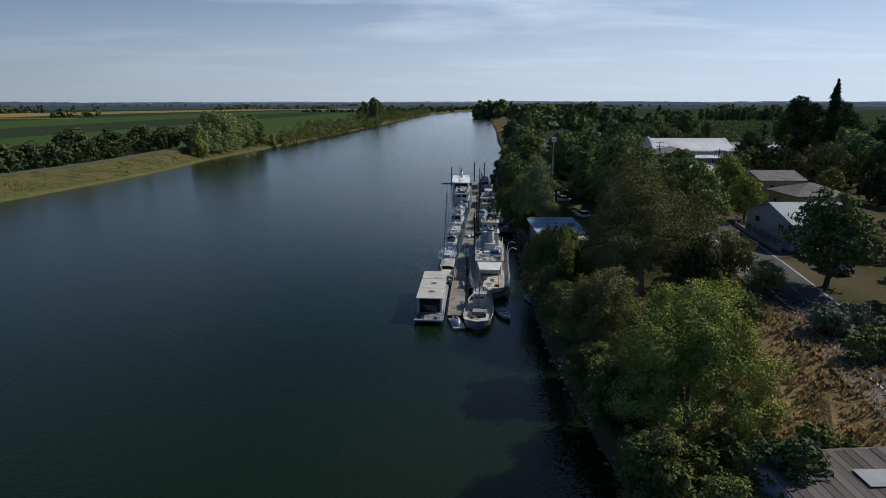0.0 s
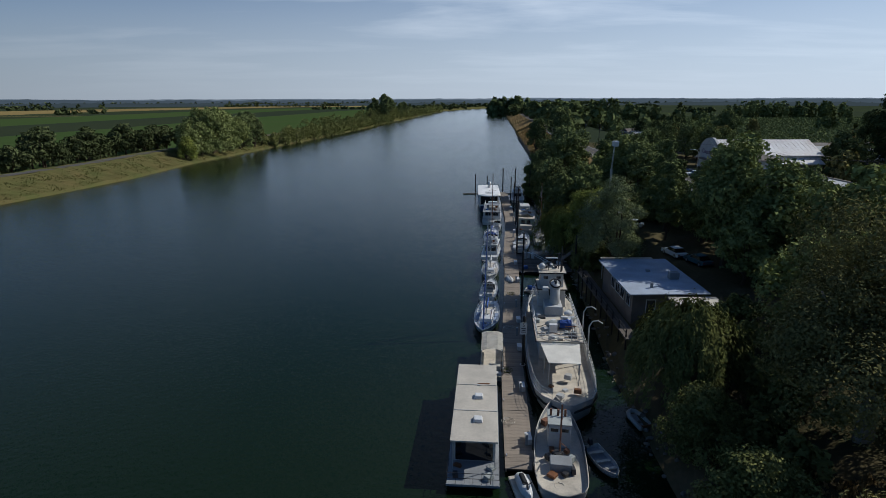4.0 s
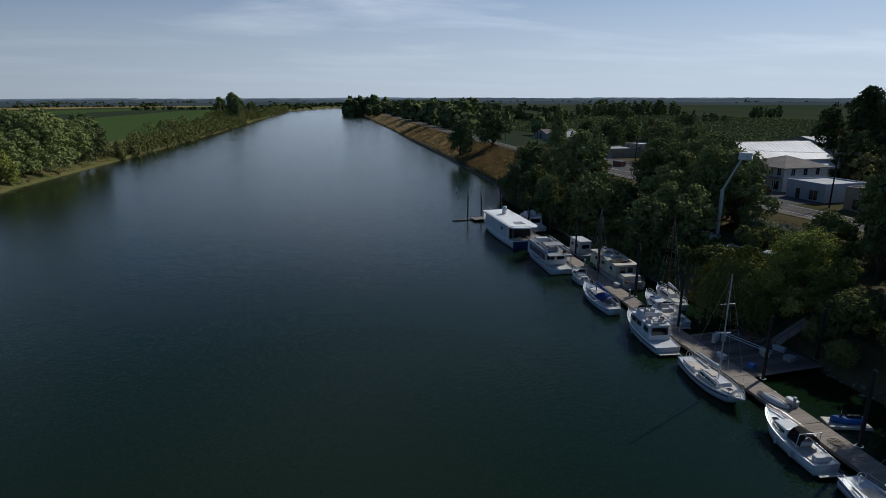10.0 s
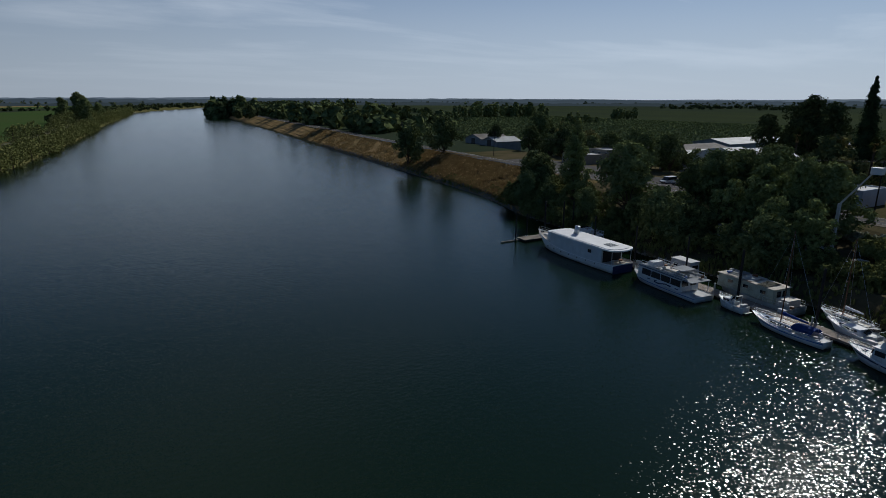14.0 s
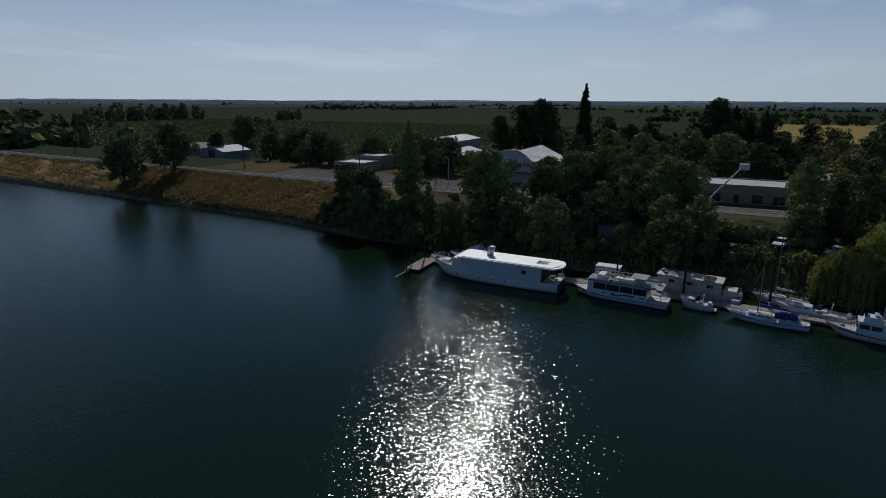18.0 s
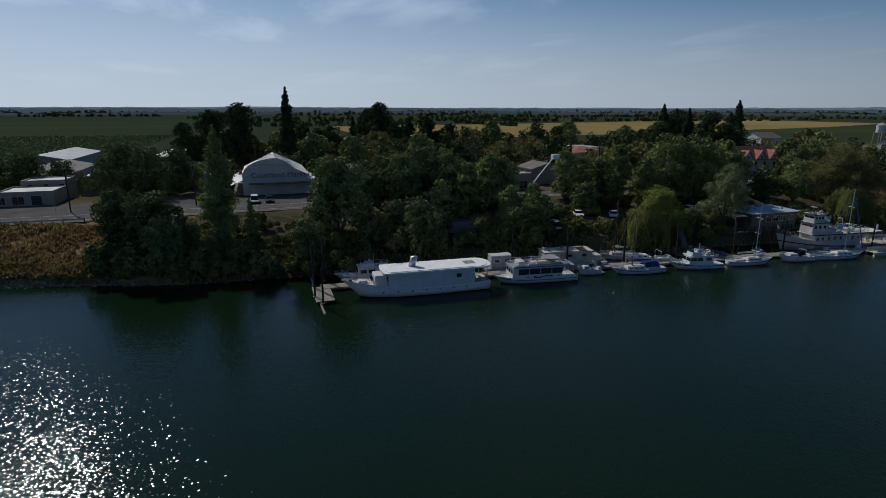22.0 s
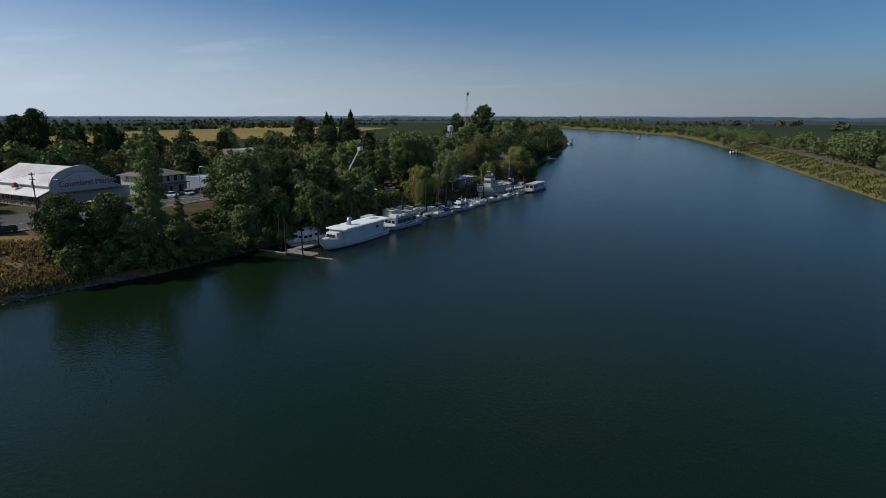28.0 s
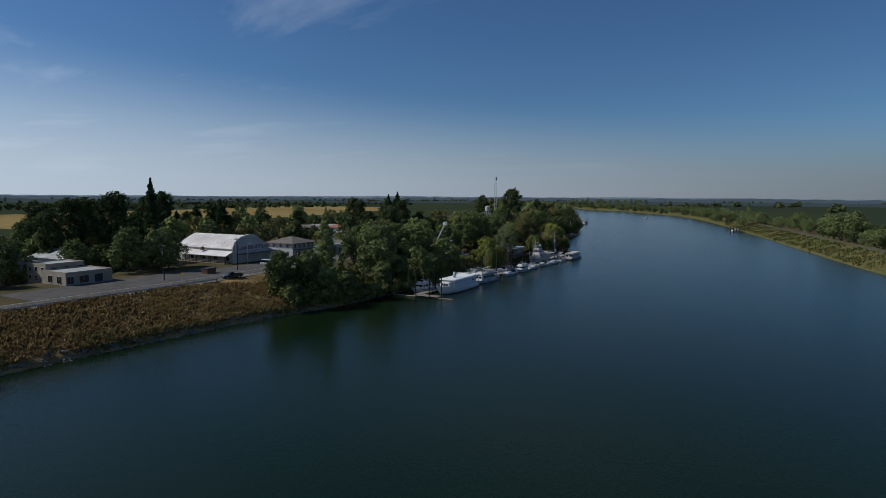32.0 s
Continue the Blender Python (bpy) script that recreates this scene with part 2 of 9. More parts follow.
WATER_ROUGH, WAVELETS, STEEPEST = 0.178, 8.0, 0.124
WATER = water_mat()
DRY = mat("dry_grass", (0.30, 0.195, 0.092), 0.9, var=0.45, scale=0.12, fine=2.2, bump=0.6, depth=0.2, tint=(0.10, 0.085, 0.035), spec=0.0)
LUSH = mat("bank_grass", (0.066, 0.078, 0.026), 0.9, scale=0.1, fine=2.0, bump=0.6, depth=0.2, tint=(0.125, 0.098, 0.042), spec=0.0)
FIELD = mat("green_field", (0.028, 0.038, 0.026), 0.9, scale=0.004, fine=0.25, bump=0.3, depth=0.3, tint=(0.040, 0.050, 0.026), streak=(1, 0.25, 1), spec=0.0)
CROP = mat("green_crop", (0.042, 0.075, 0.022), 0.9, scale=0.006, fine=0.3, bump=0.3, depth=0.3, tint=(0.060, 0.082, 0.030), streak=(0.15, 1, 1), spec=0.0)
GOLD = mat("golden_field", (0.25, 0.185, 0.075), 0.9, scale=0.005, fine=0.3, bump=0.3, depth=0.2, var=0.25, streak=(0.3, 1, 1), spec=0.0)
SOIL = mat("orchard_soil", (0.13, 0.095, 0.06), 0.95, scale=0.08, fine=1.5, bump=0.4, depth=0.1, tint=(0.07, 0.06, 0.03), spec=0.0)
TOWN = mat("town_ground", (0.105, 0.082, 0.05), 0.95, scale=0.09, fine=2.0, bump=0.5, depth=0.12, tint=(0.055, 0.055, 0.024), spec=0.0)
BED = mat("river_bed", (0.05, 0.045, 0.03), 0.95)
ASPHALT = mat("asphalt", (0.115, 0.108, 0.102), 0.9, scale=0.25, fine=6, bump=0.2, var=0.3, spec=0.0)
GRAVEL = mat("pale_gravel", (0.17, 0.15, 0.125), 0.95, scale=0.3, fine=5, bump=0.4, depth=0.05, var=0.35, spec=0.0)
PAINT_LINE = mat("road_paint", (0.46, 0.46, 0.43), 0.8, var=0.3, scale=1.5)
YELLOW_LINE = mat("yellow_paint", (0.22, 0.16, 0.06), 0.8, var=0.3, scale=1.5)
ROCK = mat("bank_rock", (0.20, 0.185, 0.16), 0.9, scale=1.0, fine=7, bump=0.5, var=0.4, rnd=0.4, spec=0.0)
BARK = mat("bark", (0.10, 0.075, 0.055), 0.95, scale=2, fine=14, bump=0.6, var=0.4, streak=(3, 3, 0.6), spec=0.0)
PALE_BARK = mat("pale_bark", (0.30, 0.27, 0.23), 0.9, scale=1.2, fine=10, bump=0.4, var=0.45, spec=0.0)
PLANK = mat("weathered_planks", (0.26, 0.215, 0.17), 0.9, scale=0.8, fine=9, bump=0.4, var=0.4, rnd=0.35)
PILE_WOOD = mat("creosote_wood", (0.022, 0.019, 0.017), 0.85, scale=1.5, fine=10, bump=0.5, var=0.4)
WHITE = mat("white_gelcoat", (0.62, 0.62, 0.61), 0.35, scale=0.7, fine=8, bump=0.03, var=0.14)
WHITE2 = mat("chalky_white_paint", (0.48, 0.48, 0.47), 0.6, scale=0.5, fine=5, bump=0.08, var=0.25)
CREAM = mat("cream_paint", (0.52, 0.47, 0.39), 0.6, scale=0.5, fine=6, bump=0.08, var=0.25)
DECK = mat("worn_deck", (0.55, 0.49, 0.40), 0.8, scale=0.8, fine=8, bump=0.15, var=0.35)
DECKBLUE = mat("blue_grey_deck", (0.22, 0.28, 0.40), 0.7, scale=0.8, fine=8, bump=0.1, var=0.3)
GREYHULL = mat("grey_boat_paint", (0.36, 0.38, 0.36), 0.6, scale=0.5, fine=5, bump=0.1, var=0.3)
PALEGREEN = mat("pale_green_boat_paint", (0.40, 0.43, 0.35), 0.7, scale=0.6, fine=5, bump=0.12, var=0.35, tint=(0.24, 0.25, 0.19))
CANVAS_BLUE = mat("blue_canvas", (0.02, 0.065, 0.26), 0.85, scale=1.5, fine=9, bump=0.3, var=0.35, depth=0.05)
TARP = mat("green_brown_tarpaulin", (0.075, 0.078, 0.050), 0.8, scale=1.2, fine=7, bump=0.3, var=0.4, depth=0.05)
CANVAS_PALE = mat("pale_canvas", (0.66, 0.63, 0.56), 0.85, scale=0.8, fine=7, bump=0.15, var=0.2)
NAVY = mat("navy_paint", (0.015, 0.03, 0.10), 0.4, var=0.3)
ANTIFOUL = mat("antifouling", (0.06, 0.022, 0.018), 0.8, var=0.4, scale=1.2)
BLACK = mat("black_rubber", (0.018, 0.018, 0.018), 0.8, var=0.3)
RED = mat("faded_red_paint", (0.30, 0.055, 0.035), 0.6, var=0.35, scale=1.5)
BLUE = mat("blue_paint", (0.04, 0.12, 0.36), 0.5, var=0.25)
STEEL = mat("galvanised_steel", (0.55, 0.56, 0.57), 0.4, metal=0.8, var=0.2, bump=0.03)
ALU = mat("aluminium", (0.66, 0.67, 0.68), 0.35, metal=0.9, var=0.12, bump=0.02)
DARKMETAL = mat("dark_metal", (0.05, 0.05, 0.055), 0.5, metal=0.4, var=0.3)
RUST = mat("rusty_steel", (0.22, 0.10, 0.055), 0.85, var=0.5, scale=1.0, tint=(0.09, 0.05, 0.035))
VARNISH = mat("varnished_wood", (0.20, 0.085, 0.035), 0.4, var=0.35, streak=(1, 0.2, 1))
GLASS = plain("tinted_glass", (0.012, 0.014, 0.017), 0.06, 0.0, 0.6)
STUCCO = mat("white_stucco", (0.52, 0.51, 0.49), 0.85, scale=0.35, fine=6, bump=0.2, var=0.2)
TAN = mat("tan_stucco", (0.33, 0.28, 0.22), 0.85, scale=0.35, fine=6, bump=0.2, var=0.25)
YELLOWISH = mat("ochre_stucco", (0.46, 0.33, 0.17), 0.85, scale=0.35, fine=6, bump=0.2, var=0.25)
BLUEWALL = mat("pale_blue_siding", (0.36, 0.40, 0.47), 0.75, scale=0.4, fine=6, bump=0.15, var=0.2)
GREYWALL = mat("grey_siding", (0.25, 0.26, 0.27), 0.8, scale=0.5, fine=6, bump=0.15, var=0.25)
METALROOF = mat("pale_metal_roof", (0.40, 0.40, 0.38), 0.6, metal=0.0, spec=0.2, scale=0.25, fine=3, bump=0.05, var=0.3)
OLDBOARD = mat("old_roof_boards", (0.17, 0.15, 0.13), 0.95, spec=0.0, scale=0.4, fine=5, bump=0.3, var=0.4, rnd=0.7, tint=(0.06, 0.05, 0.042), streak=(4, 0.5, 1))
# whiter than white_gelcoat: on the yacht's roof it puts sunlight into the colour
WHITE_LIFTED = mat("lightened_white_paint", (0.82, 0.81, 0.78), 0.5, scale=0.5, fine=5, bump=0.05, var=0.12)
WHITEROOF = mat("white_metal_roof", (0.74, 0.73, 0.71), 0.6, scale=0.12, fine=1.6, bump=0.05, spec=0.2, tint=(0.50, 0.42, 0.37))
RUSTROOF = mat("rusting_metal_roof", (0.22, 0.20, 0.175), 0.75, spec=0.1, scale=0.18, fine=2.5, bump=0.05, tint=(0.085, 0.066, 0.052))
SHINGLE = mat("brown_shingle", (0.16, 0.135, 0.115), 0.9, scale=0.5, fine=8, bump=0.3, var=0.35)
TARROOF = mat("bluish_felt_roof", (0.36, 0.41, 0.49), 0.7, scale=0.35, fine=5, bump=0.1, var=0.3)
CONCRETE = mat("concrete", (0.34, 0.33, 0.31), 0.9, scale=0.4, fine=6, bump=0.2, var=0.3)
TILE_RED = mat("red_tile", (0.30, 0.12, 0.075), 0.85, scale=0.8, fine=6, bump=0.3, var=0.3)
PURPLE = mat("purple_lettering", (0.13, 0.07, 0.16), 0.8, var=0.3)

OAK_LEAF = leafy("oak_leaves", (0.048, 0.064, 0.027), (0.185, 0.215, 0.084))
SYC_LEAF = leafy("sycamore_leaves", (0.098, 0.098, 0.042), (0.26, 0.235, 0.088))
LIME_LEAF = leafy("bright_leaves", (0.108, 0.128, 0.030), (0.33, 0.35, 0.085))
OLIVE_LEAF = leafy("olive_green_leaves", (0.100, 0.120, 0.028), (0.305, 0.33, 0.08))
WILLOW_LEAF = leafy("willow_leaves", (0.050, 0.060, 0.016), (0.145, 0.155, 0.042))
GREY_LEAF = leafy("grey_green_leaves", (0.092, 0.110, 0.050), (0.265, 0.295, 0.145))
POPLAR_LEAF = leafy("poplar_leaves", (0.074, 0.096, 0.035), (0.26, 0.29, 0.105))
PINE_LEAF = leafy("conifer_needles", (0.014, 0.026, 0.014), (0.051, 0.077, 0.033))
DARK_LEAF = leafy("dark_green_leaves", (0.024, 0.036, 0.017), (0.092, 0.112, 0.047))
PALM_LEAF = leafy("palm_fronds", (0.03, 0.04, 0.012), (0.08, 0.09, 0.03))
SHRUB_LEAF = leafy("shrub_leaves", (0.055, 0.071, 0.023), (0.193, 0.199, 0.069))
ORCHARD_LEAF = leafy("orchard_leaves", (0.034, 0.046, 0.019), (0.098, 0.115, 0.048))
FLOWER = leafy("white_blossom_shrub", (0.05, 0.07, 0.03), (0.27, 0.29, 0.22))
WEED = leafy("dry_weeds", (0.19, 0.125, 0.055), (0.50, 0.345, 0.16), (0.25, 0.18, 0.08), through=0.38)
REED = leafy("green_reeds", (0.045, 0.062, 0.018), (0.125, 0.125, 0.042), through=0.25)


# ---- helpers for building ----
def mesh_of(name, bm):
    me = bpy.data.meshes.new(name)
    bmesh.ops.recalc_face_normals(bm, faces=bm.faces)
    bm.to_mesh(me)
    bm.free()
    return me


def part(name, bm, material, parent=None, label=""):
    me = mesh_of(name, bm) if isinstance(bm, bmesh.types.BMesh) else bm
    if material and not me.materials:
        me.materials.append(material)
    ob = new(name, me)
    if parent:
        ob.parent = parent
    if label:
        ob["label"] = label
    return ob


def thing(name, m, label, category, group="", kind=""):
    ob = new(name)
    ob.empty_display_size = 0.5
    ob.matrix_basis = m
    return tagged(ob, label, category, group, kind)


def quick(name, verts, faces, material=None):
    me = bpy.data.meshes.new(name)
    me.from_pydata([tuple(v) for v in verts], [], [tuple(f) for f in faces])
    if material:
        me.materials.append(material)
    me.update()
    return me


def box(bm, c, s, taper=(1, 1), rz=0.0, bevel=0.0):
    """A box with its centre c and size s; the top may be smaller."""
    geo = bmesh.ops.create_cube(bm, size=1.0)["verts"]
    for v in geo:
        k = taper if v.co.z > 0 else (1, 1)
        v.co = Vector((v.co.x * s[0] * k[0], v.co.y * s[1] * k[1], v.co.z * s[2]))
    if bevel:
        edges = list({e for v in geo for e in v.link_edges})
        got = bmesh.ops.bevel(bm, geom=edges, offset=bevel, segments=2, affect="EDGES", profile=0.6)
        geo = list({v for f in got["faces"] for v in f.verts} | {v for v in geo if v.is_valid})
    mm = Matrix.Translation(c) @ Matrix.Rotation(rz, 4, "Z")
    for v in geo:
        v.co = mm @ v.co
    return geo


def tube(bm, pts, r, n=6, r2=None):
    """A round bar through the points."""
    pts = [Vector(p) for p in pts]
    rings = []
    for i, p in enumerate(pts):
        d = (pts[min(i + 1, len(pts) - 1)] - pts[max(i - 1, 0)]).normalized()
        a = d.orthogonal().normalized() if not rings else (rings[-1][1] - d * rings[-1][1].dot(d)).normalized()
        b = d.cross(a)
        k = r if r2 is None else r + (r2 - r) * i / max(1, len(pts) - 1)
        rings.append(([bm.verts.new(p + (a * math.cos(t) + b * math.sin(t)) * k) for t in (2 * math.pi * j / n for j in range(n))], a))
    for (u, _), (v, _) in zip(rings, rings[1:]):
        for j in range(n):
            bm.faces.new((u[j], u[(j + 1) % n], v[(j + 1) % n], v[j]))
    for u in (rings[0][0][::-1], rings[-1][0]):
        bm.faces.new(u)


def slab(bm, poly, z0, z1):
    """A plate of that outline between two heights."""
    lo = [bm.verts.new((x, y, z0)) for x, y in poly]
    hi = [bm.verts.new((x, y, z1)) for x, y in poly]
    bm.faces.new(lo[::-1])
    bm.faces.new(hi)
    for i in range(len(poly)):
        j = (i + 1) % len(poly)
        bm.faces.new((lo[i], lo[j], hi[j], hi[i]))


def loft(bm, rings, close_ends=True, closed=True):
    vs = [[bm.verts.new(p) for p in ring] for ring in rings]
    n = len(vs[0])
    for u, v in zip(vs, vs[1:]):
        for j in range(n if closed else n - 1):
            f = (u[j], u[(j + 1) % n], v[(j + 1) % n], v[j])
            if len({id(x) for x in f}) == 4:
                bm.faces.new(f)
    if close_ends:
        for ring in (vs[0][::-1], vs[-1]):
            try:
                bm.faces.new(ring)
            except ValueError:
                pass
    return vs


def B():
    return bmesh.new()


def smooth(ob):
    for p in ob.data.polygons:
        p.use_smooth = True
    return ob


VINE = mat("vineyard_rows", (0.027, 0.036, 0.025), 0.9, scale=0.006, fine=0.35, bump=0.8, depth=0.8, tint=(0.048, 0.060, 0.026), streak=(1, 0.2, 1), spec=0.0)

# ---- the lie of the land ----
EAST = [(-4500, 2050), (-2000, 940), (-1500, 700), (-1300, 540), (-1100, 405), (-900, 288), (-600, 172), (-323, 93), (-237, 72), (-84, 44), (-20, 33), (30, 15), (60, 13), (90, 13.5), (120, 16),
        (160, 18), (200, 19.5), (217, 21), (235, 22), (251, 26.5), (267, 30), (311, 34), (375, 38.5), (450, 43), (600, 55), (900, 75), (1266, 103), (1700, 160), (2000, 270), (2400, 440), (4500, 1200)]
WEST = [(-4500, 1900), (-2000, 810), (-1500, 560), (-1300, 400), (-1098, 255), (-956, 152), (-690, 18), (-494, -30), (-290, -69), (-160, -90), (-73, -103), (11, -116), (48, -122), (110, -134), (168, -137),
        (214, -129), (247, -125), (300, -125), (385, -116), (466, -108), (600, -97), (919, -76), (1500, -30), (1700, 20), (2000, 130), (2400, 290), (4500, 1020)]
# the outer edge of the levee road on the east side
ROAD = [(-4500, 2095), (-2000, 985), (-1500, 745), (-1300, 585), (-1100, 450), (-900, 333), (-600, 215), (-323, 128), (-84, 74), (-20, 50), (20, 29), (55, 35), (75, 39.5), (94, 43.2), (120, 48.0), (150, 51), (200, 51), (230, 50), (260, 48.5), (311, 50.5), (375, 55),
        (450, 59), (600, 72), (900, 93), (1266, 122), (1700, 185), (2000, 295), (2400, 465), (4500, 1225)]


def along(table, y):
    a = np.array(table, float)
    return np.interp(y, a[:, 0], a[:, 1])


def ramp01(v, a, b):
    t = np.clip((v - a) / (b - a), 0, 1)
    return t * t * (3 - 2 * t)


CREST, WCREST, PLAIN = 7.5, 5.6, 2.6


def ground_z(x, y):
    x, y = np.asarray(x, float), np.asarray(y, float)
    xs, xw, xr = along(EAST, y), along(WEST, y), along(ROAD, y)
    t = np.clip((x - xs) / np.maximum(xr - xs, 3), 0, 1)
    slope = CREST * (0.12 * np.minimum(1, t * 12) + 0.88 * t)
    # the marina's terrace: a steep shore, then a flat yard
    d = x - xs
    yard = np.where(d < 5, 3.3 * np.clip(d / 4, 0, 1), 3.3 + 2.2 * ramp01(d, 9, 14))
    yard = np.maximum(yard, CREST - 0.35 * np.maximum(0, xr - 2 - x))
    yard = np.where(d < 9, np.minimum(yard, 3.3), yard)
    k = ramp01(y, 84, 96) * (1 - ramp01(y, 150, 185))
    east = slope * (1 - k) + np.clip(yard, 0, CREST) * k
    # the town stands on the landside berm, the fields lie lower
    back = PLAIN + (CREST - PLAIN) * (1 - ramp01(x - xr, 36, 64))
    east = np.where(x > xr, back, east)
    dw = xw - x
    west = WCREST * (0.1 * np.minimum(1, dw) + 0.9 * np.clip(dw / 15, 0, 1))
    west = np.where(dw > 22, 1.2 + (WCREST - 1.2) * (1 - ramp01(dw, 22, 36)), west)
    bed = -3.0 * np.clip(np.minimum(xs - x, x - xw) / 6, 0, 1)
    return np.where(x >= xs, east, np.where(x <= xw, west, bed))


def gz(x, y):
    return float(ground_z(x, y))


def build_ground():
    ys = np.unique(np.concatenate([np.linspace(-4500, -1200, 12), np.arange(-1100, -120, 25), np.arange(-120, 10, 6), np.arange(10, 330, 2.5), np.arange(330, 560, 5), np.arange(560, 1700, 30), np.linspace(1700, 4500, 12)]))
    wo = [-3600, -1800, -1100, -800, -600, -400, -250, -160, -100, -70, -50, -40, -36, -32, -28, -25, -22, -20, -18, -15, -12.5, -10, -7.5, -5, -2.5, -1, 0, 2, 6]
    eo = [-6, -2, 0, 0.5, 1, 2, 3, 4, 5, 6, 7, 8, 9, 10, 11.5, 13, 14.5, 16, 18, 20, 22, 24, 26, 28, 30, 33, 36, 39, 42, 46, 50, 56, 62, 68, 75, 82, 90, 100, 110, 125, 150, 200, 280, 400, 560, 800, 1200, 2000, 3600]
    rows = []
    for y in ys:
        rows.append(np.concatenate([along(WEST, y) + np.array(wo), along(EAST, y) + np.array(eo)]))
    X = np.array(rows)
    Y = np.repeat(ys[:, None], X.shape[1], 1)
    Z = ground_z(X, Y)
    rng = np.random.default_rng(3)
    rough = np.where((Z > 0.3) & (Z < 7.2), 0.16, 0.03)
    Z = Z + rng.normal(0, 1, Z.shape) * rough - np.where(Z >= 7.4, 0.04, 0)
    n, m = X.shape
    verts = np.stack([X, Y, Z], -1).reshape(-1, 3)
    i = np.arange(n * m).reshape(n, m)
    faces = np.stack([i[:-1, :-1], i[:-1, 1:], i[1:, 1:], i[1:, :-1]], -1).reshape(-1, 4)
    me = quick("ground", verts.tolist(), faces.tolist())
    for mt in (DRY, LUSH, FIELD, GOLD, SOIL, TOWN, BED, VINE, CROP):
        me.materials.append(mt)
    cx, cy = X[:-1, :-1].ravel() * 0.5 + X[1:, 1:].ravel() * 0.5, (Y[:-1, :-1] + Y[1:, 1:]).ravel() / 2
    xs, xw, xr = along(EAST, cy), along(WEST, cy), along(ROAD, cy)
    kind = np.full(len(cx), 2)
    kind[(cx < xs) & (cx > xw)] = 6
    kind[(cx >= xs) & (cx < xr)] = 0
    kind[(cx >= xs) & (cx < xr) & (cy < 235)] = 5
    kind[(cx >= xs + 6) & (cx < xr) & (cy < 62) & (cy > 10)] = 0
    kind[(cx >= xr) & (cx < xr + 150) & (cy < 330) & (cy > -250)] = 5
    kind[(cx <= xw) & (cx > xw - 24)] = 1
    kind[(cx <= xw - 24) & (cx > xw - 110)] = 4
    kind[(cx <= xw - 60) & (cx > xw - 900) & (cy > 90)] = 8
    kind[(cx <= xw - 24) & (cx > xw - 900) & (cy > 380)] = 8
    kind[(cx <= xw - 250) & (cx > xw - 400) & (cy > 90)] = 2
    kind[(cx <= xw - 600) & (cx > xw - 800) & (cy > 90)] = 7
    kind[(cx > xr + 330) & (cx < xr + 900) & (cy < 120) & (cy > -900)] = 3
    kind[(cx < xw - 700) & (cx > xw - 1200) & (cy > 300)] = 3
    kind[(cx > xr + 90) & (cx < xr + 1500) & (cy > 320)] = 7
    kind[(cx > xr + 150) & (cx < xr + 330) & (cy < 330)] = 7
    kind[(cx < xw - 110) & (cx > xw - 420) & (cy < 80)] = 7
    me.polygons.foreach_set("material_index", kind.astype("i"))
    ob = new("ground", me)
    return tagged(ob, "levee banks, orchards and flat farm fields round a river", "ground", kind="structure")


ground = build_ground()

w_bm = B()
bmesh.ops.create_grid(w_bm, x_segments=1, y_segments=1, size=4600)
water = tagged(part("water", w_bm, WATER), "wide calm green river with fine wind ripples", "river", kind="structure")


def ribbon(name, line, left, right, lift, material, label, kind="structure", step=6.0):
    """A strip along a line of (y, x), between two offsets in x."""
    y0, y1 = line[0][0], line[-1][0]
    ys = np.arange(y0, y1 + 0.01, step)
    x = along(line, ys)
    verts, faces = [], []
    for yy, xx in zip(ys, x):
        for o in (left, (left + right) / 2, right):
            verts.append((xx + o, yy, max(gz(xx + o, yy), gz(xx + left, yy) if abs(o) < 40 else -9) + lift))
    for i in range(len(ys) - 1):
        for j in (0, 1):
            a = 3 * i + j
            faces.append((a, a + 1, a + 4, a + 3))
    ob = new(name, quick(name, verts, faces, material))
    return tagged(ob, label, "road", kind=kind)


NEAR_ROAD = [r for r in ROAD if -330 < r[0] < 1300]
road = ribbon("road", NEAR_ROAD, 2.2, 9.2, 0.05, ASPHALT, "two-lane asphalt road on the levee's crown")
shoulder = ribbon("road_shoulder", NEAR_ROAD, 0.3, 2.2, 0.035, GRAVEL, "pale gravel shoulder beside the levee road")
for o, mt in ((2.7, PAINT_LINE), (8.7, PAINT_LINE), (5.7, YELLOW_LINE)):
    ribbon("road_line", NEAR_ROAD, o - 0.09, o + 0.09, 0.066, mt, "worn painted line along the levee road", step=4.0)
ribbon("road", [(y, x) for y, x in WEST if -1100 < y < 1700], -20.5, -15.0, 0.06, ASPHALT, "narrow grey road on the far levee")

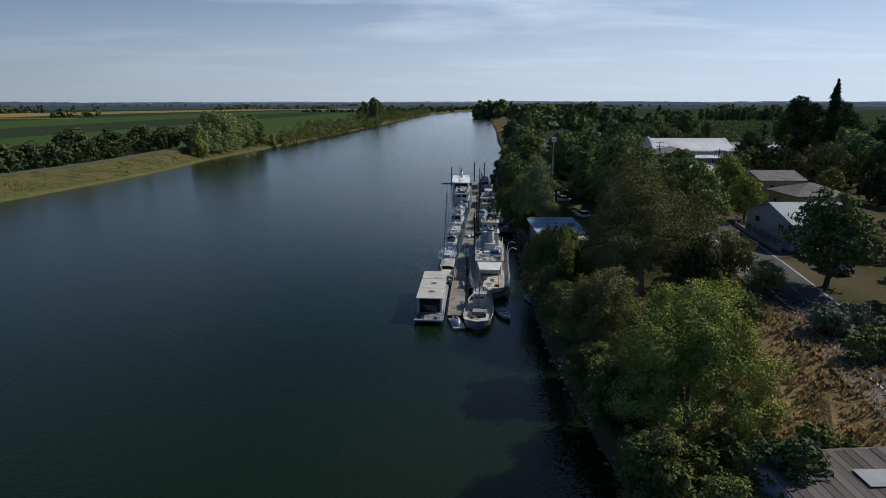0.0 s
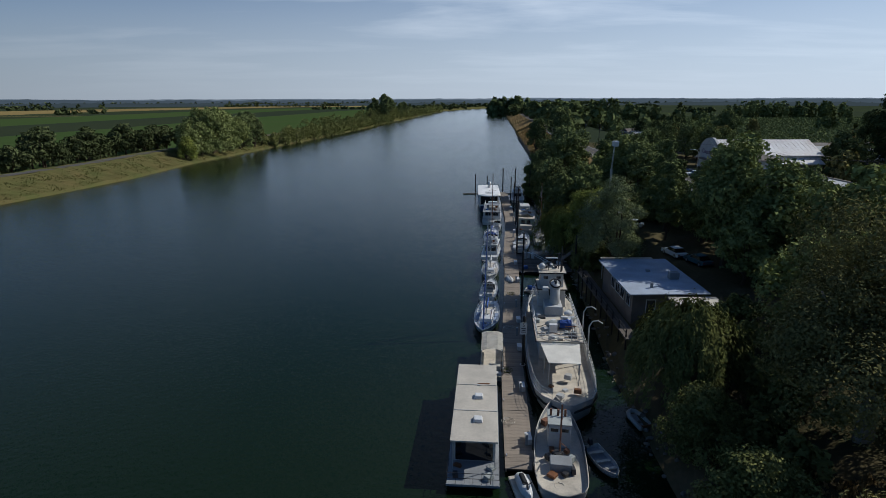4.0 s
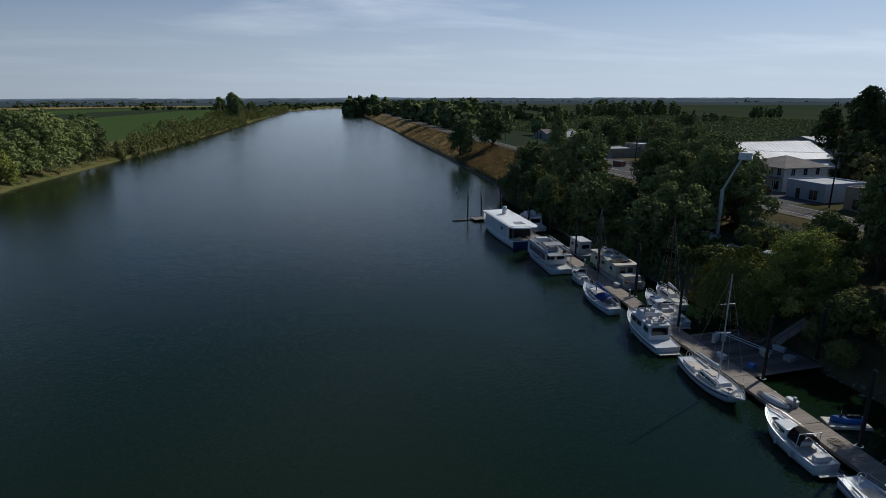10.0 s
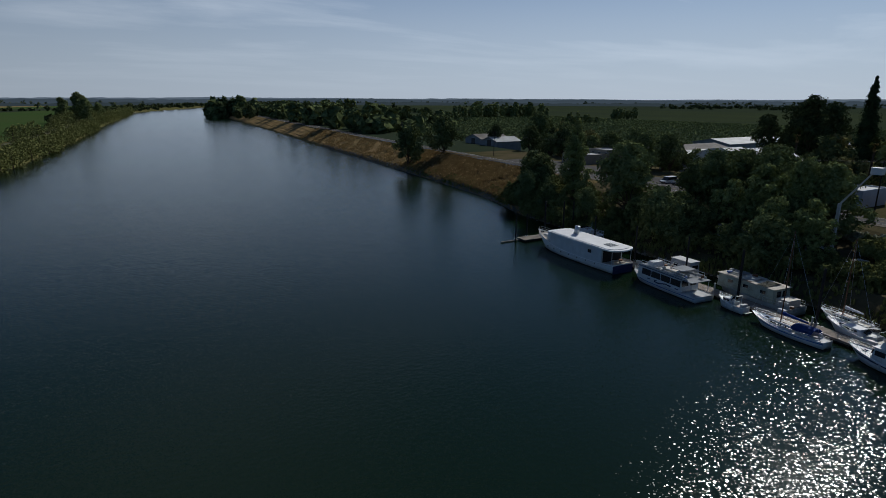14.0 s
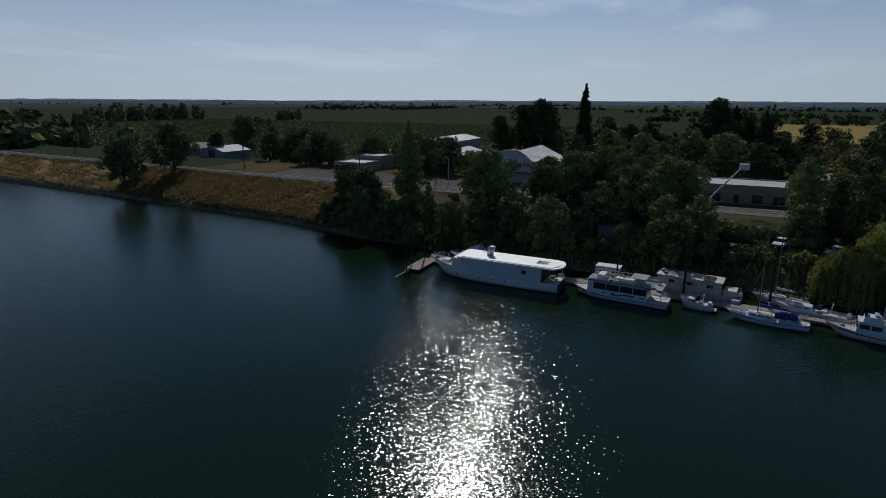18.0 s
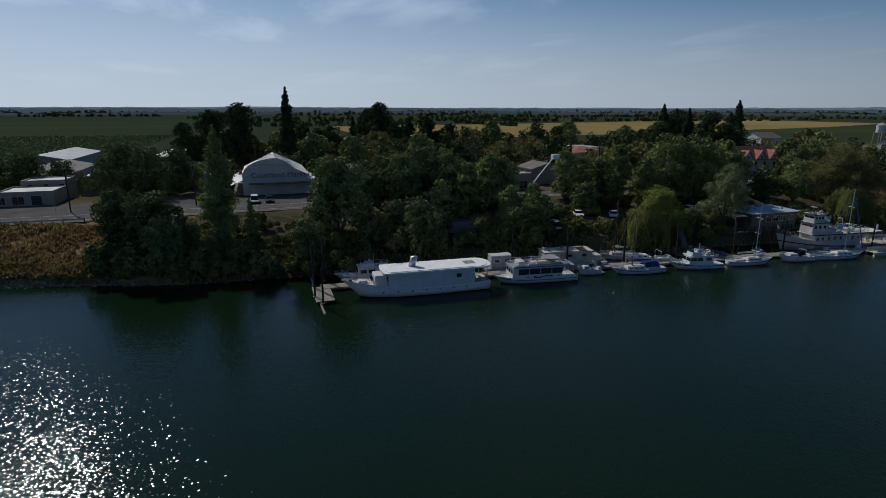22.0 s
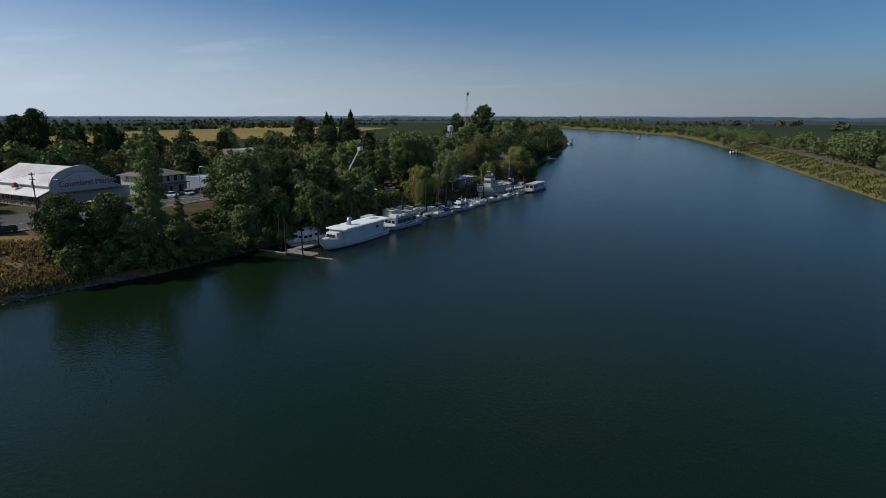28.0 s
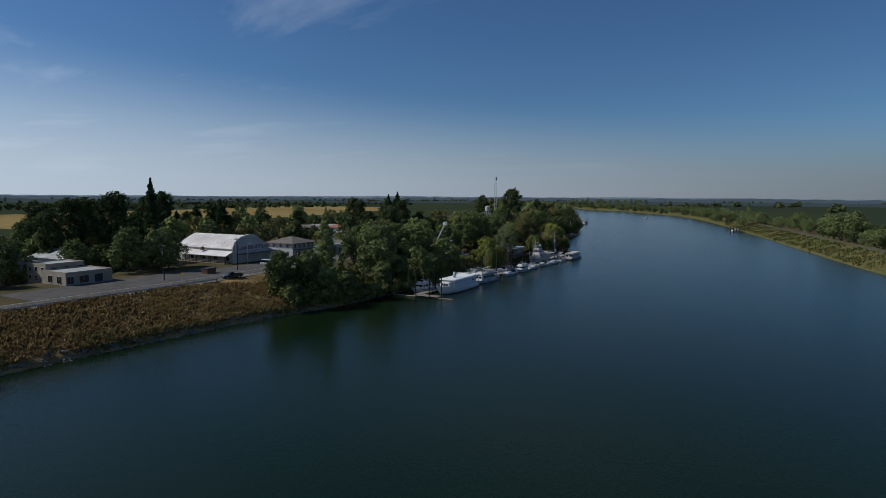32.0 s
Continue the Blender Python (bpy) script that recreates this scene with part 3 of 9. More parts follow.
# ---- plants ----
def leaf_mesh(name, centers, out, size, material, seed, droop=0.0, aspect=1.6):
    """Small leaf sprays: bent quads scattered at the centers, each facing roughly outwards."""
    rng = np.random.default_rng(seed)
    c = np.asarray(centers, float)
    n = len(c)
    d = np.asarray(out, float) + rng.normal(0, 0.33, (n, 3))
    d[:, 2] += 0.25
    d /= np.linalg.norm(d, axis=1)[:, None] + 1e-9
    r = rng.normal(0, 1, (n, 3))
    r[:, 2] -= droop * 3
    u = r - d * (r * d).sum(1)[:, None]
    u /= np.linalg.norm(u, axis=1)[:, None] + 1e-9
    v = np.cross(d, u)
    s = np.asarray(size) * rng.uniform(0.5, 1.15, n)
    a, b = (u * s[:, None] * aspect * 0.5), (v * s[:, None] * 0.5)
    bend = d * (s * 0.22)[:, None]
    if np.max(size) > 0.34:
        k = 3
        P = np.stack([c - a - b * 0.75 - bend, c + b * 0.95 + bend, c + a - b * 0.55 - bend], 1).reshape(-1, 3)
    else:
        k = 4
        P = np.stack([c - a - bend, c + b * 0.9, c + a - bend, c - b * 0.9], 1).reshape(-1, 3)
    me = bpy.data.meshes.new(name)
    me.vertices.add(k * n)
    me.vertices.foreach_set("co", P.ravel())
    me.loops.add(k * n)
    me.loops.foreach_set("vertex_index", np.arange(k * n, dtype="i"))
    me.polygons.add(n)
    me.polygons.foreach_set("loop_start", np.arange(0, k * n, k, dtype="i"))
    me.polygons.foreach_set("loop_total", np.full(n, k, dtype="i"))
    me.update(calc_edges=True)
    me.materials.append(material)
    return me


def blobs(rng, lobes, count, shell=0.55, minis=34, spread=0.34):
    """Leaf places in bunches on the outer part of many uneven lobes (x, y, z, rx, ry, rz)."""
    L = np.array(lobes, float)
    vol = (L[:, 3] * L[:, 4] * L[:, 5]) ** 0.72
    pick = rng.choice(len(L), count, p=vol / vol.sum())
    md = rng.normal(0, 1, (len(L), minis, 3))
    md[:, :, 2] += 0.25
    md /= np.linalg.norm(md, axis=2)[:, :, None]
    mr = rng.uniform(0.6, 1.12, (len(L), minis))
    k = rng.integers(0, minis, count)
    d = md[pick, k]
    q = rng.normal(0, 1, (count, 3))
    q /= np.linalg.norm(q, axis=1)[:, None]
    q *= (rng.random(count) ** 0.45)[:, None]
    off = d * mr[pick, k][:, None] * 0.8 + q * spread
    p = L[pick, :3] + off * L[pick, 3:]
    n = d * 0.6 + q
    n /= np.linalg.norm(n, axis=1)[:, None] + 1e-9
    return p, n


def branches(name, tops, trunk_r, fork, material, seed, parent, base=(0, 0, -0.6)):
    """A tapered trunk that forks into limbs that reach into the crown."""
    rng = random.Random(seed)
    bm = B()
    f = Vector((rng.uniform(-0.3, 0.3), rng.uniform(-0.3, 0.3), fork))
    tube(bm, [base, (f.x * 0.3, f.y * 0.3, fork * 0.5), f], trunk_r * 1.25, 8, trunk_r * 0.8)
    part("trunk", bm, material, parent)
    for k, t in enumerate(tops):
        t = Vector(t)
        mid = f.lerp(t, 0.5) + Vector((rng.uniform(-0.4, 0.4), rng.uniform(-0.4, 0.4), 0.3))
        bm = B()
        tube(bm, [f - Vector((0, 0, 0.2)), mid, t], trunk_r * 0.55, 6, trunk_r * 0.12)
        for _ in range(3):
            s = f.lerp(t, rng.uniform(0.35, 0.8))
            tube(bm, [s, s + Vector((rng.uniform(-1.6, 1.6), rng.uniform(-1.6, 1.6), rng.uniform(0.3, 1.6)))], trunk_r * 0.18, 4, 0.03)
        part("limb", bm, material, parent)


def broadleaf(m, H, R, leaf, count, size, seed, label, bark=BARK, low=0.28, lobes_n=20, category="tree", group=""):
    rng = np.random.default_rng(seed)
    t = thing("tree", m, label, category, group)
    lobes = []
    lean = rng.normal(0, 0.10, 2) * R
    wide = rng.uniform(0.85, 1.15)
    for k in range(lobes_n):
        a = k * 2.4 + rng.uniform(-0.5, 0.5)
        f = (k + 0.5) / lobes_n
        z = H * (low + 0.10 + (0.82 - low) * f) + rng.normal(0, 0.03 * H)
        rr = R * 0.70 * math.sqrt(max(0.08, 1 - (2 * f - 0.72) ** 2 * 0.8)) * rng.uniform(0.45, 1.12)
        q = R * rng.choice([0.24, 0.30, 0.38, 0.46]) * rng.uniform(0.9, 1.1)
        lobes.append((rr * math.cos(a) * wide + lean[0] * f, rr * math.sin(a) / wide + lean[1] * f, z, q, q, q * rng.uniform(0.7, 1.0) * min(1.0, H / (2 * R) + 0.35)))
    lobes.append((0, 0, H * (0.5 + low * 0.4), R * 0.5, R * 0.5, H * 0.28))
    p, d = blobs(rng, lobes, count)
    part("crown", leaf_mesh("crown", p, d, size, leaf, seed), leaf, t)
    branches("trunk", [lobes[i][:3] for i in range(0, lobes_n, max(1, lobes_n // 6))], max(0.16, R * 0.055), H * low, bark, seed, t)
    return t


def willow(m, H, R, leaf, count, size, seed, label):
    rng = np.random.default_rng(seed)
    t = thing("willow_tree", m, label, "tree")
    pts, out = [], []
    n_str = count // 26
    for k in range(n_str):
        a, q = rng.uniform(0, 2 * math.pi), math.sqrt(rng.uniform(0.05, 1))
        top = H * (1.02 - 0.38 * q * q) + rng.normal(0, 0.4)
        fall = rng.uniform(0.2, 0.75) * H * (0.3 + 0.7 * q)
        ss = np.linspace(0, 1, 26)
        lob = 1 + 0.18 * math.sin(a * 5 + seed)
        r = R * q * lob + ss * 0.5
        pts.append(np.stack([np.cos(a) * r + rng.normal(0, 0.12, 26), np.sin(a) * r + rng.normal(0, 0.12, 26), np.maximum(0.7, top - ss * fall) + rng.normal(0, 0.15, 26)], 1))
        out.append(np.tile((math.cos(a), math.sin(a), 0.5), (26, 1)))
    part("crown", leaf_mesh("crown", np.concatenate(pts), np.concatenate(out), size, leaf, seed, droop=1.0, aspect=2.4), leaf, t)
    tops = [(R * 0.5 * math.cos(a), R * 0.5 * math.sin(a), H * 0.85) for a in (0.3, 1.6, 2.9, 4.1, 5.4)]
    branches("trunk", tops, R * 0.07, H * 0.35, BARK, seed, t)
    return t


def poplar(m, H, R, leaf, count, size, seed, label):
    rng = np.random.default_rng(seed)
    t = thing("poplar_tree", m, label, "tree")
    lobes = []
    for k in range(18):
        f = k / 17
        w = R * (0.55 + 0.5 * math.sin(math.pi * min(1, f * 0.85 + 0.18))) * (1 - 0.55 * f ** 3)
        a = k * 2.4
        lobes.append((math.cos(a) * w * 0.35, math.sin(a) * w * 0.35, H * (0.10 + 0.84 * f), w * 0.75, w * 0.75, H * 0.075))
    p, d = blobs(rng, lobes, count, 0.5, 9, 0.5)
    part("crown", leaf_mesh("crown", p, d, size, leaf, seed), leaf, t)
    branches("trunk", [(0.2, 0.1, H * 0.9), (R * 0.4, 0, H * 0.5), (-R * 0.4, 0.2, H * 0.55), (0, R * 0.4, H * 0.4)], R * 0.12, H * 0.2, BARK, seed, t)
    return t


def conifer(m, H, R, leaf, count, size, seed, label, low=0.06, flat=0.0, sharp=1.0):
    rng = np.random.default_rng(seed)
    t = thing("conifer_tree", m, label, "tree")
    tiers = int(10 + H / 2)
    pts, out = [], []
    per = count // (tiers * 9)
    for k in range(tiers):
        f = k / (tiers - 1)
        z = H * (low + (1 - low) * f)
        w = R * (1 - f) ** sharp * rng.uniform(0.75, 1.15) + 0.25
        for j in range(9):
            a = rng.uniform(0, 2 * math.pi)
            ww = w * rng.uniform(0.55, 1.1)
            s = rng.random(per) ** 0.6
            r = s * ww
            dz = -0.28 * r * (1 - flat) + rng.normal(0, 0.22 + 0.1 * ww, per) * (0.4 + 0.6 * (1 - flat))
            pts.append(np.stack([np.cos(a) * r + rng.normal(0, 0.16 * ww, per), np.sin(a) * r + rng.normal(0, 0.16 * ww, per), z + dz], 1))
            out.append(np.tile((math.cos(a), math.sin(a), 0.3), (per, 1)))
    part("crown", leaf_mesh("crown", np.concatenate(pts), np.concatenate(out), size, leaf, seed), leaf, t)
    bm = B()
    tube(bm, [(0, 0, -0.5), (0, 0, H * 0.5), (0, 0, H * 0.97)], H * 0.016 + 0.08, 7, 0.05)
    part("trunk", bm, BARK, t)
    return t


def palm(m, H, R, seed, label, fan=True):
    rng = random.Random(seed)
    t = thing("palm_tree", m, label, "tree")
    bm = B()
    tube(bm, [(0, 0, -0.5), (0.15, 0, H * 0.4), (0.1, 0.1, H)], 0.38, 8, 0.24)
    part("trunk", bm, BARK, t)
    n = 34
    verts, faces = [], []
    for k in range(n):
        a, e = rng.uniform(0, 6.283), rng.uniform(-0.9, 1.35)
        L = R * rng.uniform(0.8, 1.1)
        ca, sa = math.cos(a), math.sin(a)
        for j in range(14):
            b0 = (j - 6.5) * 0.16
            da = a + b0
            d = Vector((math.cos(da) * math.cos(e), math.sin(da) * math.cos(e), math.sin(e) - 0.25 * abs(b0)))
            o = Vector((0.1, 0.1, H)) + Vector((ca * math.cos(e), sa * math.cos(e), math.sin(e))) * L * 0.4
            tip = o + d * L * 0.62 + Vector((0, 0, -0.25 * L * (1 - max(0, e))))
            side = Vector((-math.sin(da), math.cos(da), 0)) * 0.07
            i = len(verts)
            verts += [o - side, o + side, tip]
            faces.append((i, i + 1, i + 2))
    part("fronds", quick("fronds", verts, faces, PALM_LEAF), None, t)
    if fan:
        bm = B()
        tube(bm, [(0.1, 0.1, H - 2.2), (0.1, 0.1, H - 0.9), (0.1, 0.1, H + 0.1)], 0.35, 9, 0.75)
        part("dead_fronds", bm, WEED, t, "skirt of dry brown fronds")
    return t


def shrub(m, H, R, leaf, count, size, seed, label, category="shrub"):
    rng = np.random.default_rng(seed)
    t = thing("shrub", m, label, category)
    lobes = [(rng.normal(0, R * 0.45), rng.normal(0, R * 0.45), H * rng.uniform(0.35, 0.62), R * rng.uniform(0.35, 0.55), R * rng.uniform(0.35, 0.55), H * rng.uniform(0.3, 0.42)) for _ in range(8)]
    p, d = blobs(rng, lobes, count)
    p[:, 2] = np.maximum(p[:, 2], 0.05)
    part("foliage", leaf_mesh("foliage", p, d, size, leaf, seed), leaf, t)
    for k in range(4):
        a = k * 1.57
        bm = B()
        tube(bm, [(0, 0, -0.4), (math.cos(a) * R * 0.3, math.sin(a) * R * 0.3, H * 0.5)], 0.07, 4, 0.03)
        part("stem", bm, BARK, t)
    return t


def on(x, y, rz=0.0, s=1.0, sz=None, dz=0.0):
    """A place on the ground, with a turn and a scale."""
    return Matrix.LocRotScale((x, y, gz(x, y) + dz), Euler((0, 0, rz)), (s, s, s if sz is None else sz))


# first of each kind, then copies of it
def grove(make, spots, label=None):
    first = None
    rng = random.Random(len(spots) * 7 + 1)
    for x, y, s in spots:
        sz = s * rng.uniform(0.9, 1.1)
        m = on(x, y, rng.uniform(0, 6.28), s, sz)
        if first is None:
            first = make(m)
        else:
            copy_thing(first, Matrix.LocRotScale(m.translation, m.to_quaternion(), m.to_scale()) @ Matrix.Diagonal((*[1 / v for v in first.scale], 1)))
    return first


def scatter(region, gap, seed, avoid=(), s=(0.8, 1.2)):
    """Places in a rectangle, kept apart, outside the rectangles to avoid."""
    rng = random.Random(seed)
    x0, x1, y0, y1 = region
    got = []
    for _ in range(int((x1 - x0) * (y1 - y0) / gap / gap * 6)):
        x, y = rng.uniform(x0, x1), rng.uniform(y0, y1)
        if any(a <= x <= b and c <= y <= d for a, b, c, d in avoid):
            continue
        if all((x - u) ** 2 + (y - v) ** 2 > gap * gap for u, v, _ in got):
            got.append((x, y, rng.uniform(*s)))
    return got


# trees by the river, the nearest with the finest leaves
broadleaf(on(20.5, 42.4), 11.4, 6.9, OLIVE_LEAF, 100000, 0.145, 11, "bright green leafy tree leaning over the river bank", PALE_BARK, low=0.08, lobes_n=36)
broadleaf(on(27, 74), 14.5, 10.5, SYC_LEAF, 95000, 0.165, 12, "large olive-green sycamore tree on the river bank", PALE_BARK, low=0.25, lobes_n=34)
broadleaf(on(16.2, 58), 10.5, 5.3, SYC_LEAF, 36000, 0.16, 13, "olive-green tree overhanging the dark water", low=0.2)
broadleaf(on(20.6, 137.4), 10.2, 6.4, LIME_LEAF, 44000, 0.18, 14, "yellow-green leafy tree spreading beside the marina yard", low=0.02, lobes_n=30)
broadleaf(on(20.6, 119.4), 14.0, 5.8, GREY_LEAF, 34000, 0.165, 15, "silvery grey-green tree beside the marina yard", low=0.12)
willow(on(17.6, 84), 9.4, 4.6, SHRUB_LEAF, 24000, 0.20, 16, "weeping dull-green tree beside the marina office")
willow(on(17.6, 142.2), 8.6, 5.0, WILLOW_LEAF, 20000, 0.21, 17, "weeping willow tree hanging over the river bank")
poplar(on(34.0, 228.9), 23.0, 4.0, POPLAR_LEAF, 20000, 0.30, 18, "tall columnar poplar tree beside the levee road")
poplar(on(33, 223.3), 10.0, 1.6, POPLAR_LEAF, 3000, 0.3, 19, "small young poplar tree beside the levee road")

DARK = lambda seed, n=7600, s=0.41, low=0.2: (lambda m: broadleaf(m, 12.0, 6.0, OAK_LEAF, n, s, seed, "dark green leafy tree with a dense crown", low=low))
grove(DARK(21, 11000, 0.38, 0.1), [(31, 241, 1.1), (35, 246, 0.95), (29.5, 235, 0.7), (31, 207, 1.45), (26, 238, 0.75), (25.5, 229, 0.6), (24, 213, 0.7), (40, 190, 1.15), (41, 179, 1.1), (38, 176, 0.8), (44, 175, 0.9), (45, 183, 1.1), (47, 191, 1.0), (43, 198, 0.9), (48, 184, 1.15), (50, 192, 1.1), (46, 199, 1.05), (40.2, 168.5, 1.2)])
grove(DARK(22), [(42, 105, 0.75), (36, 92, 0.5), (47.8, 67.3, 0.92), (54, 47, 1.1), (56, 54, 0.95), (59, 45, 1.0), (44, 112, 0.8)])
grove(DARK(23, 5000, 0.5, 0.06), [(52.0, 331.0, 1.4), (39.5, 340.0, 1.35), (90, 292, 0.9), (86, 301, 0.8), (93, 300, 1.1), (97, 329, 1.1), (104, 322, 1.15), (112, 330, 1.1), (122, 312, 1.1), (116, 278, 1.0), (130, 296, 1.0), (88, 256, 1.15), (82, 249, 1.1), (88, 242, 0.95), (95, 251, 1.1), (102, 262, 1.1), (97, 240, 0.75), (112, 290, 1.05), (106, 254, 0.95), (112, 246, 0.8), (100, 282, 1.1)])

# ---- dock ----
DOCK_W = [(75.2, 0.6), (91, 1.5), (113, 3.6), (126, 5.0), (137, 5.6), (150, 6.9), (170, 8.9), (213, 10.8)]
DW = 2.4


def dock_x(y):
    return float(along(DOCK_W, y))


def plank_deck(parent, x0, x1, y0, y1, z, n, boards=PLANK):
    """Planks side by side with gaps; they share one mesh."""
    w = (y1 - y0) / n
    bm = B()
    box(bm, (0, 0, 0), (x1 - x0, w - 0.015, 0.05))
    me = mesh_of("plank", bm)
    me.materials.append(boards)
    for i in range(n):
        ob = new("plank", me)
        ob.parent = parent
        ob.location = ((x0 + x1) / 2, y0 + w * (i + 0.5), z)


ys_sections = [75.2, 84, 93, 102, 111, 120, 129, 138, 147, 156, 165, 174, 183, 192, 201, 212.5]
for ya, yb in zip(ys_sections, ys_sections[1:]):
    xa, xb = dock_x(ya), dock_x(yb)
    ang = math.atan2(xa - xb, yb - ya)
    L = math.hypot(xb - xa, yb - ya)
    d = thing("dock_section", pose((xa + xb) / 2 + DW / 2, (ya + yb) / 2, 0, 0, 0, math.degrees(ang)), "weathered grey timber floating dock section on floats", "dock", "floating dock")
    plank_deck(d, -DW / 2, DW / 2, -L / 2 + 0.03, L / 2 - 0.03, 0.55, 18)
    for sx in (-1, 1):
        bm = B()
        box(bm, (sx * (DW / 2 - 0.06), 0, 0.4), (0.12, L - 0.1, 0.25))
        part("side_beam", bm, PLANK, d)
    for k in (-1, 0, 1):
        bm = B()
        box(bm, (0, k * L * 0.33, 0.08), (DW - 0.3, L * 0.22, 0.5), bevel=0.05)
        part("float", bm, BLACK, d)
    for sx, k in ((-1, -0.3), (-1, 0.3), (1, 0.1)):
        bm = B()
        box(bm, (sx * (DW / 2 - 0.15), k * L, 0.64), (0.09, 0.28, 0.06))
        box(bm, (sx * (DW / 2 - 0.15), k * L, 0.60), (0.06, 0.08, 0.08))
        part("cleat", bm, STEEL, d)

plat = thing("dock_platform", pose(12.0, 134, 0), "broad worn timber float joined to the dock", "dock")
plank_deck(plat, -4.4, 4.6, -5.5, 5.5, 0.53, 22, OLDBOARD)
for k in (-1, 0, 1):
    bm = B()
    box(bm, (0, k * 3.6, 0.12), (8.6, 2.4, 0.6), bevel=0.05)
    part("float", bm, BLACK, plat)
end_f = thing("dock_platform", pose(8.5, 212.6, 0), "small low float at the dock's end", "dock")
plank_deck(end_f, -4.2, 3.6, -1.6, 1.4, 0.5, 10)
bm = B()
box(bm, (-0.3, -0.1, 0.12), (7.2, 2.4, 0.6), bevel=0.05)
part("float", bm, BLACK, end_f)


def pile(x, y, top, r=0.17, label="dark creosoted timber mooring pile"):
    t = thing("mooring_pile", pose(x, y, 0), label, "pile", "mooring piles")
    bm = B()
    tube(bm, [(0, 0, -3.2), (0.02, 0.01, top * 0.5), (0, 0, top)], r, 10, r * 0.86)
    part("post", bm, PILE_WOOD, t)
    bm = B()
    tube(bm, [(0, 0, top - 0.02), (0, 0, top + 0.12)], r * 0.95, 10, 0.05)
    part("cap", bm, PILE_WOOD, t)
    bm = B()
    for a in range(12):
        t0, t1 = a * math.pi / 6, (a + 1) * math.pi / 6
        tube(bm, [((r + 0.1) * math.cos(t0), (r + 0.1) * math.sin(t0), 0.62), ((r + 0.1) * math.cos(t1), (r + 0.1) * math.sin(t1), 0.62)], 0.035, 4)
    part("pile_ring", bm, STEEL, t)
    return t


for x, y, top in [(3.2, 213.0, 6.2), (6.9, 213.9, 5.6), (11.8, 213.6, 8.0), (15.4, 211.5, 8.0), (20.2, 213.6, 7.4), (12.9, 199, 7.2), (12.7, 188, 7.2), (12.5, 176.5, 7.6),
                  (10.9, 165.6, 8.0), (9.9, 153.4, 8.4), (8.6, 142, 7.6), (8.1, 127.9, 7.4), (6.6, 116.2, 7.4), (4.1, 93.5, 6.2), (17.3, 130, 6.5)]:
    pile(x, y, top, 0.17 if top < 8 else 0.2)

# the log boom across the dock's upstream end
boom = thing("log_boom", pose(0, 0, 0), "floating log boom chained between two piles", "log boom")
for k in range(5):
    x0, x1 = -0.6 + k * 4.2, -0.6 + k * 4.2 + 4.05
    bm = B()
    tube(bm, [(x0, 213.2 + 0.06 * k, 0.1), ((x0 + x1) / 2, 213.25 + 0.06 * k, 0.12), (x1, 213.25 + 0.06 * k, 0.1)], 0.2, 8, 0.17)
    part("log", bm, PLANK, boom)

sgn = thing("dock_sign", pose(4.0, 93.25, 0), "white wooden speed notice fixed to a pile", "sign")
bm = B()
box(bm, (0, -0.06, 5.0), (0.75, 0.04, 1.35))
part("board", bm, WHITE2, sgn)


def lettering(text, size, m, material, parent, name="lettering", thick=0.01):
    cu = bpy.data.curves.new(name, "FONT")
    cu.body, cu.size, cu.extrude, cu.align_x = text, size, thick, "CENTER"
    tmp = new("tmp", cu)
    me = bpy.data.meshes.new_from_object(tmp.evaluated_get(bpy.context.evaluated_depsgraph_get()))
    bpy.data.objects.remove(tmp)
    me.materials.clear()
    ob = part(name, me, material, parent)
    ob.matrix_basis = m
    return ob


lettering("5", 0.6, pose(0, -0.085, 5.2, 90, 0, 0), DARKMETAL, sgn)
for k in range(3):
    bm = B()
    box(bm, (0, -0.085, 5.0 - 0.2 * k), (0.5 - 0.06 * (k % 2), 0.012, 0.09))
    part("text_bar", bm, DARKMETAL, sgn)


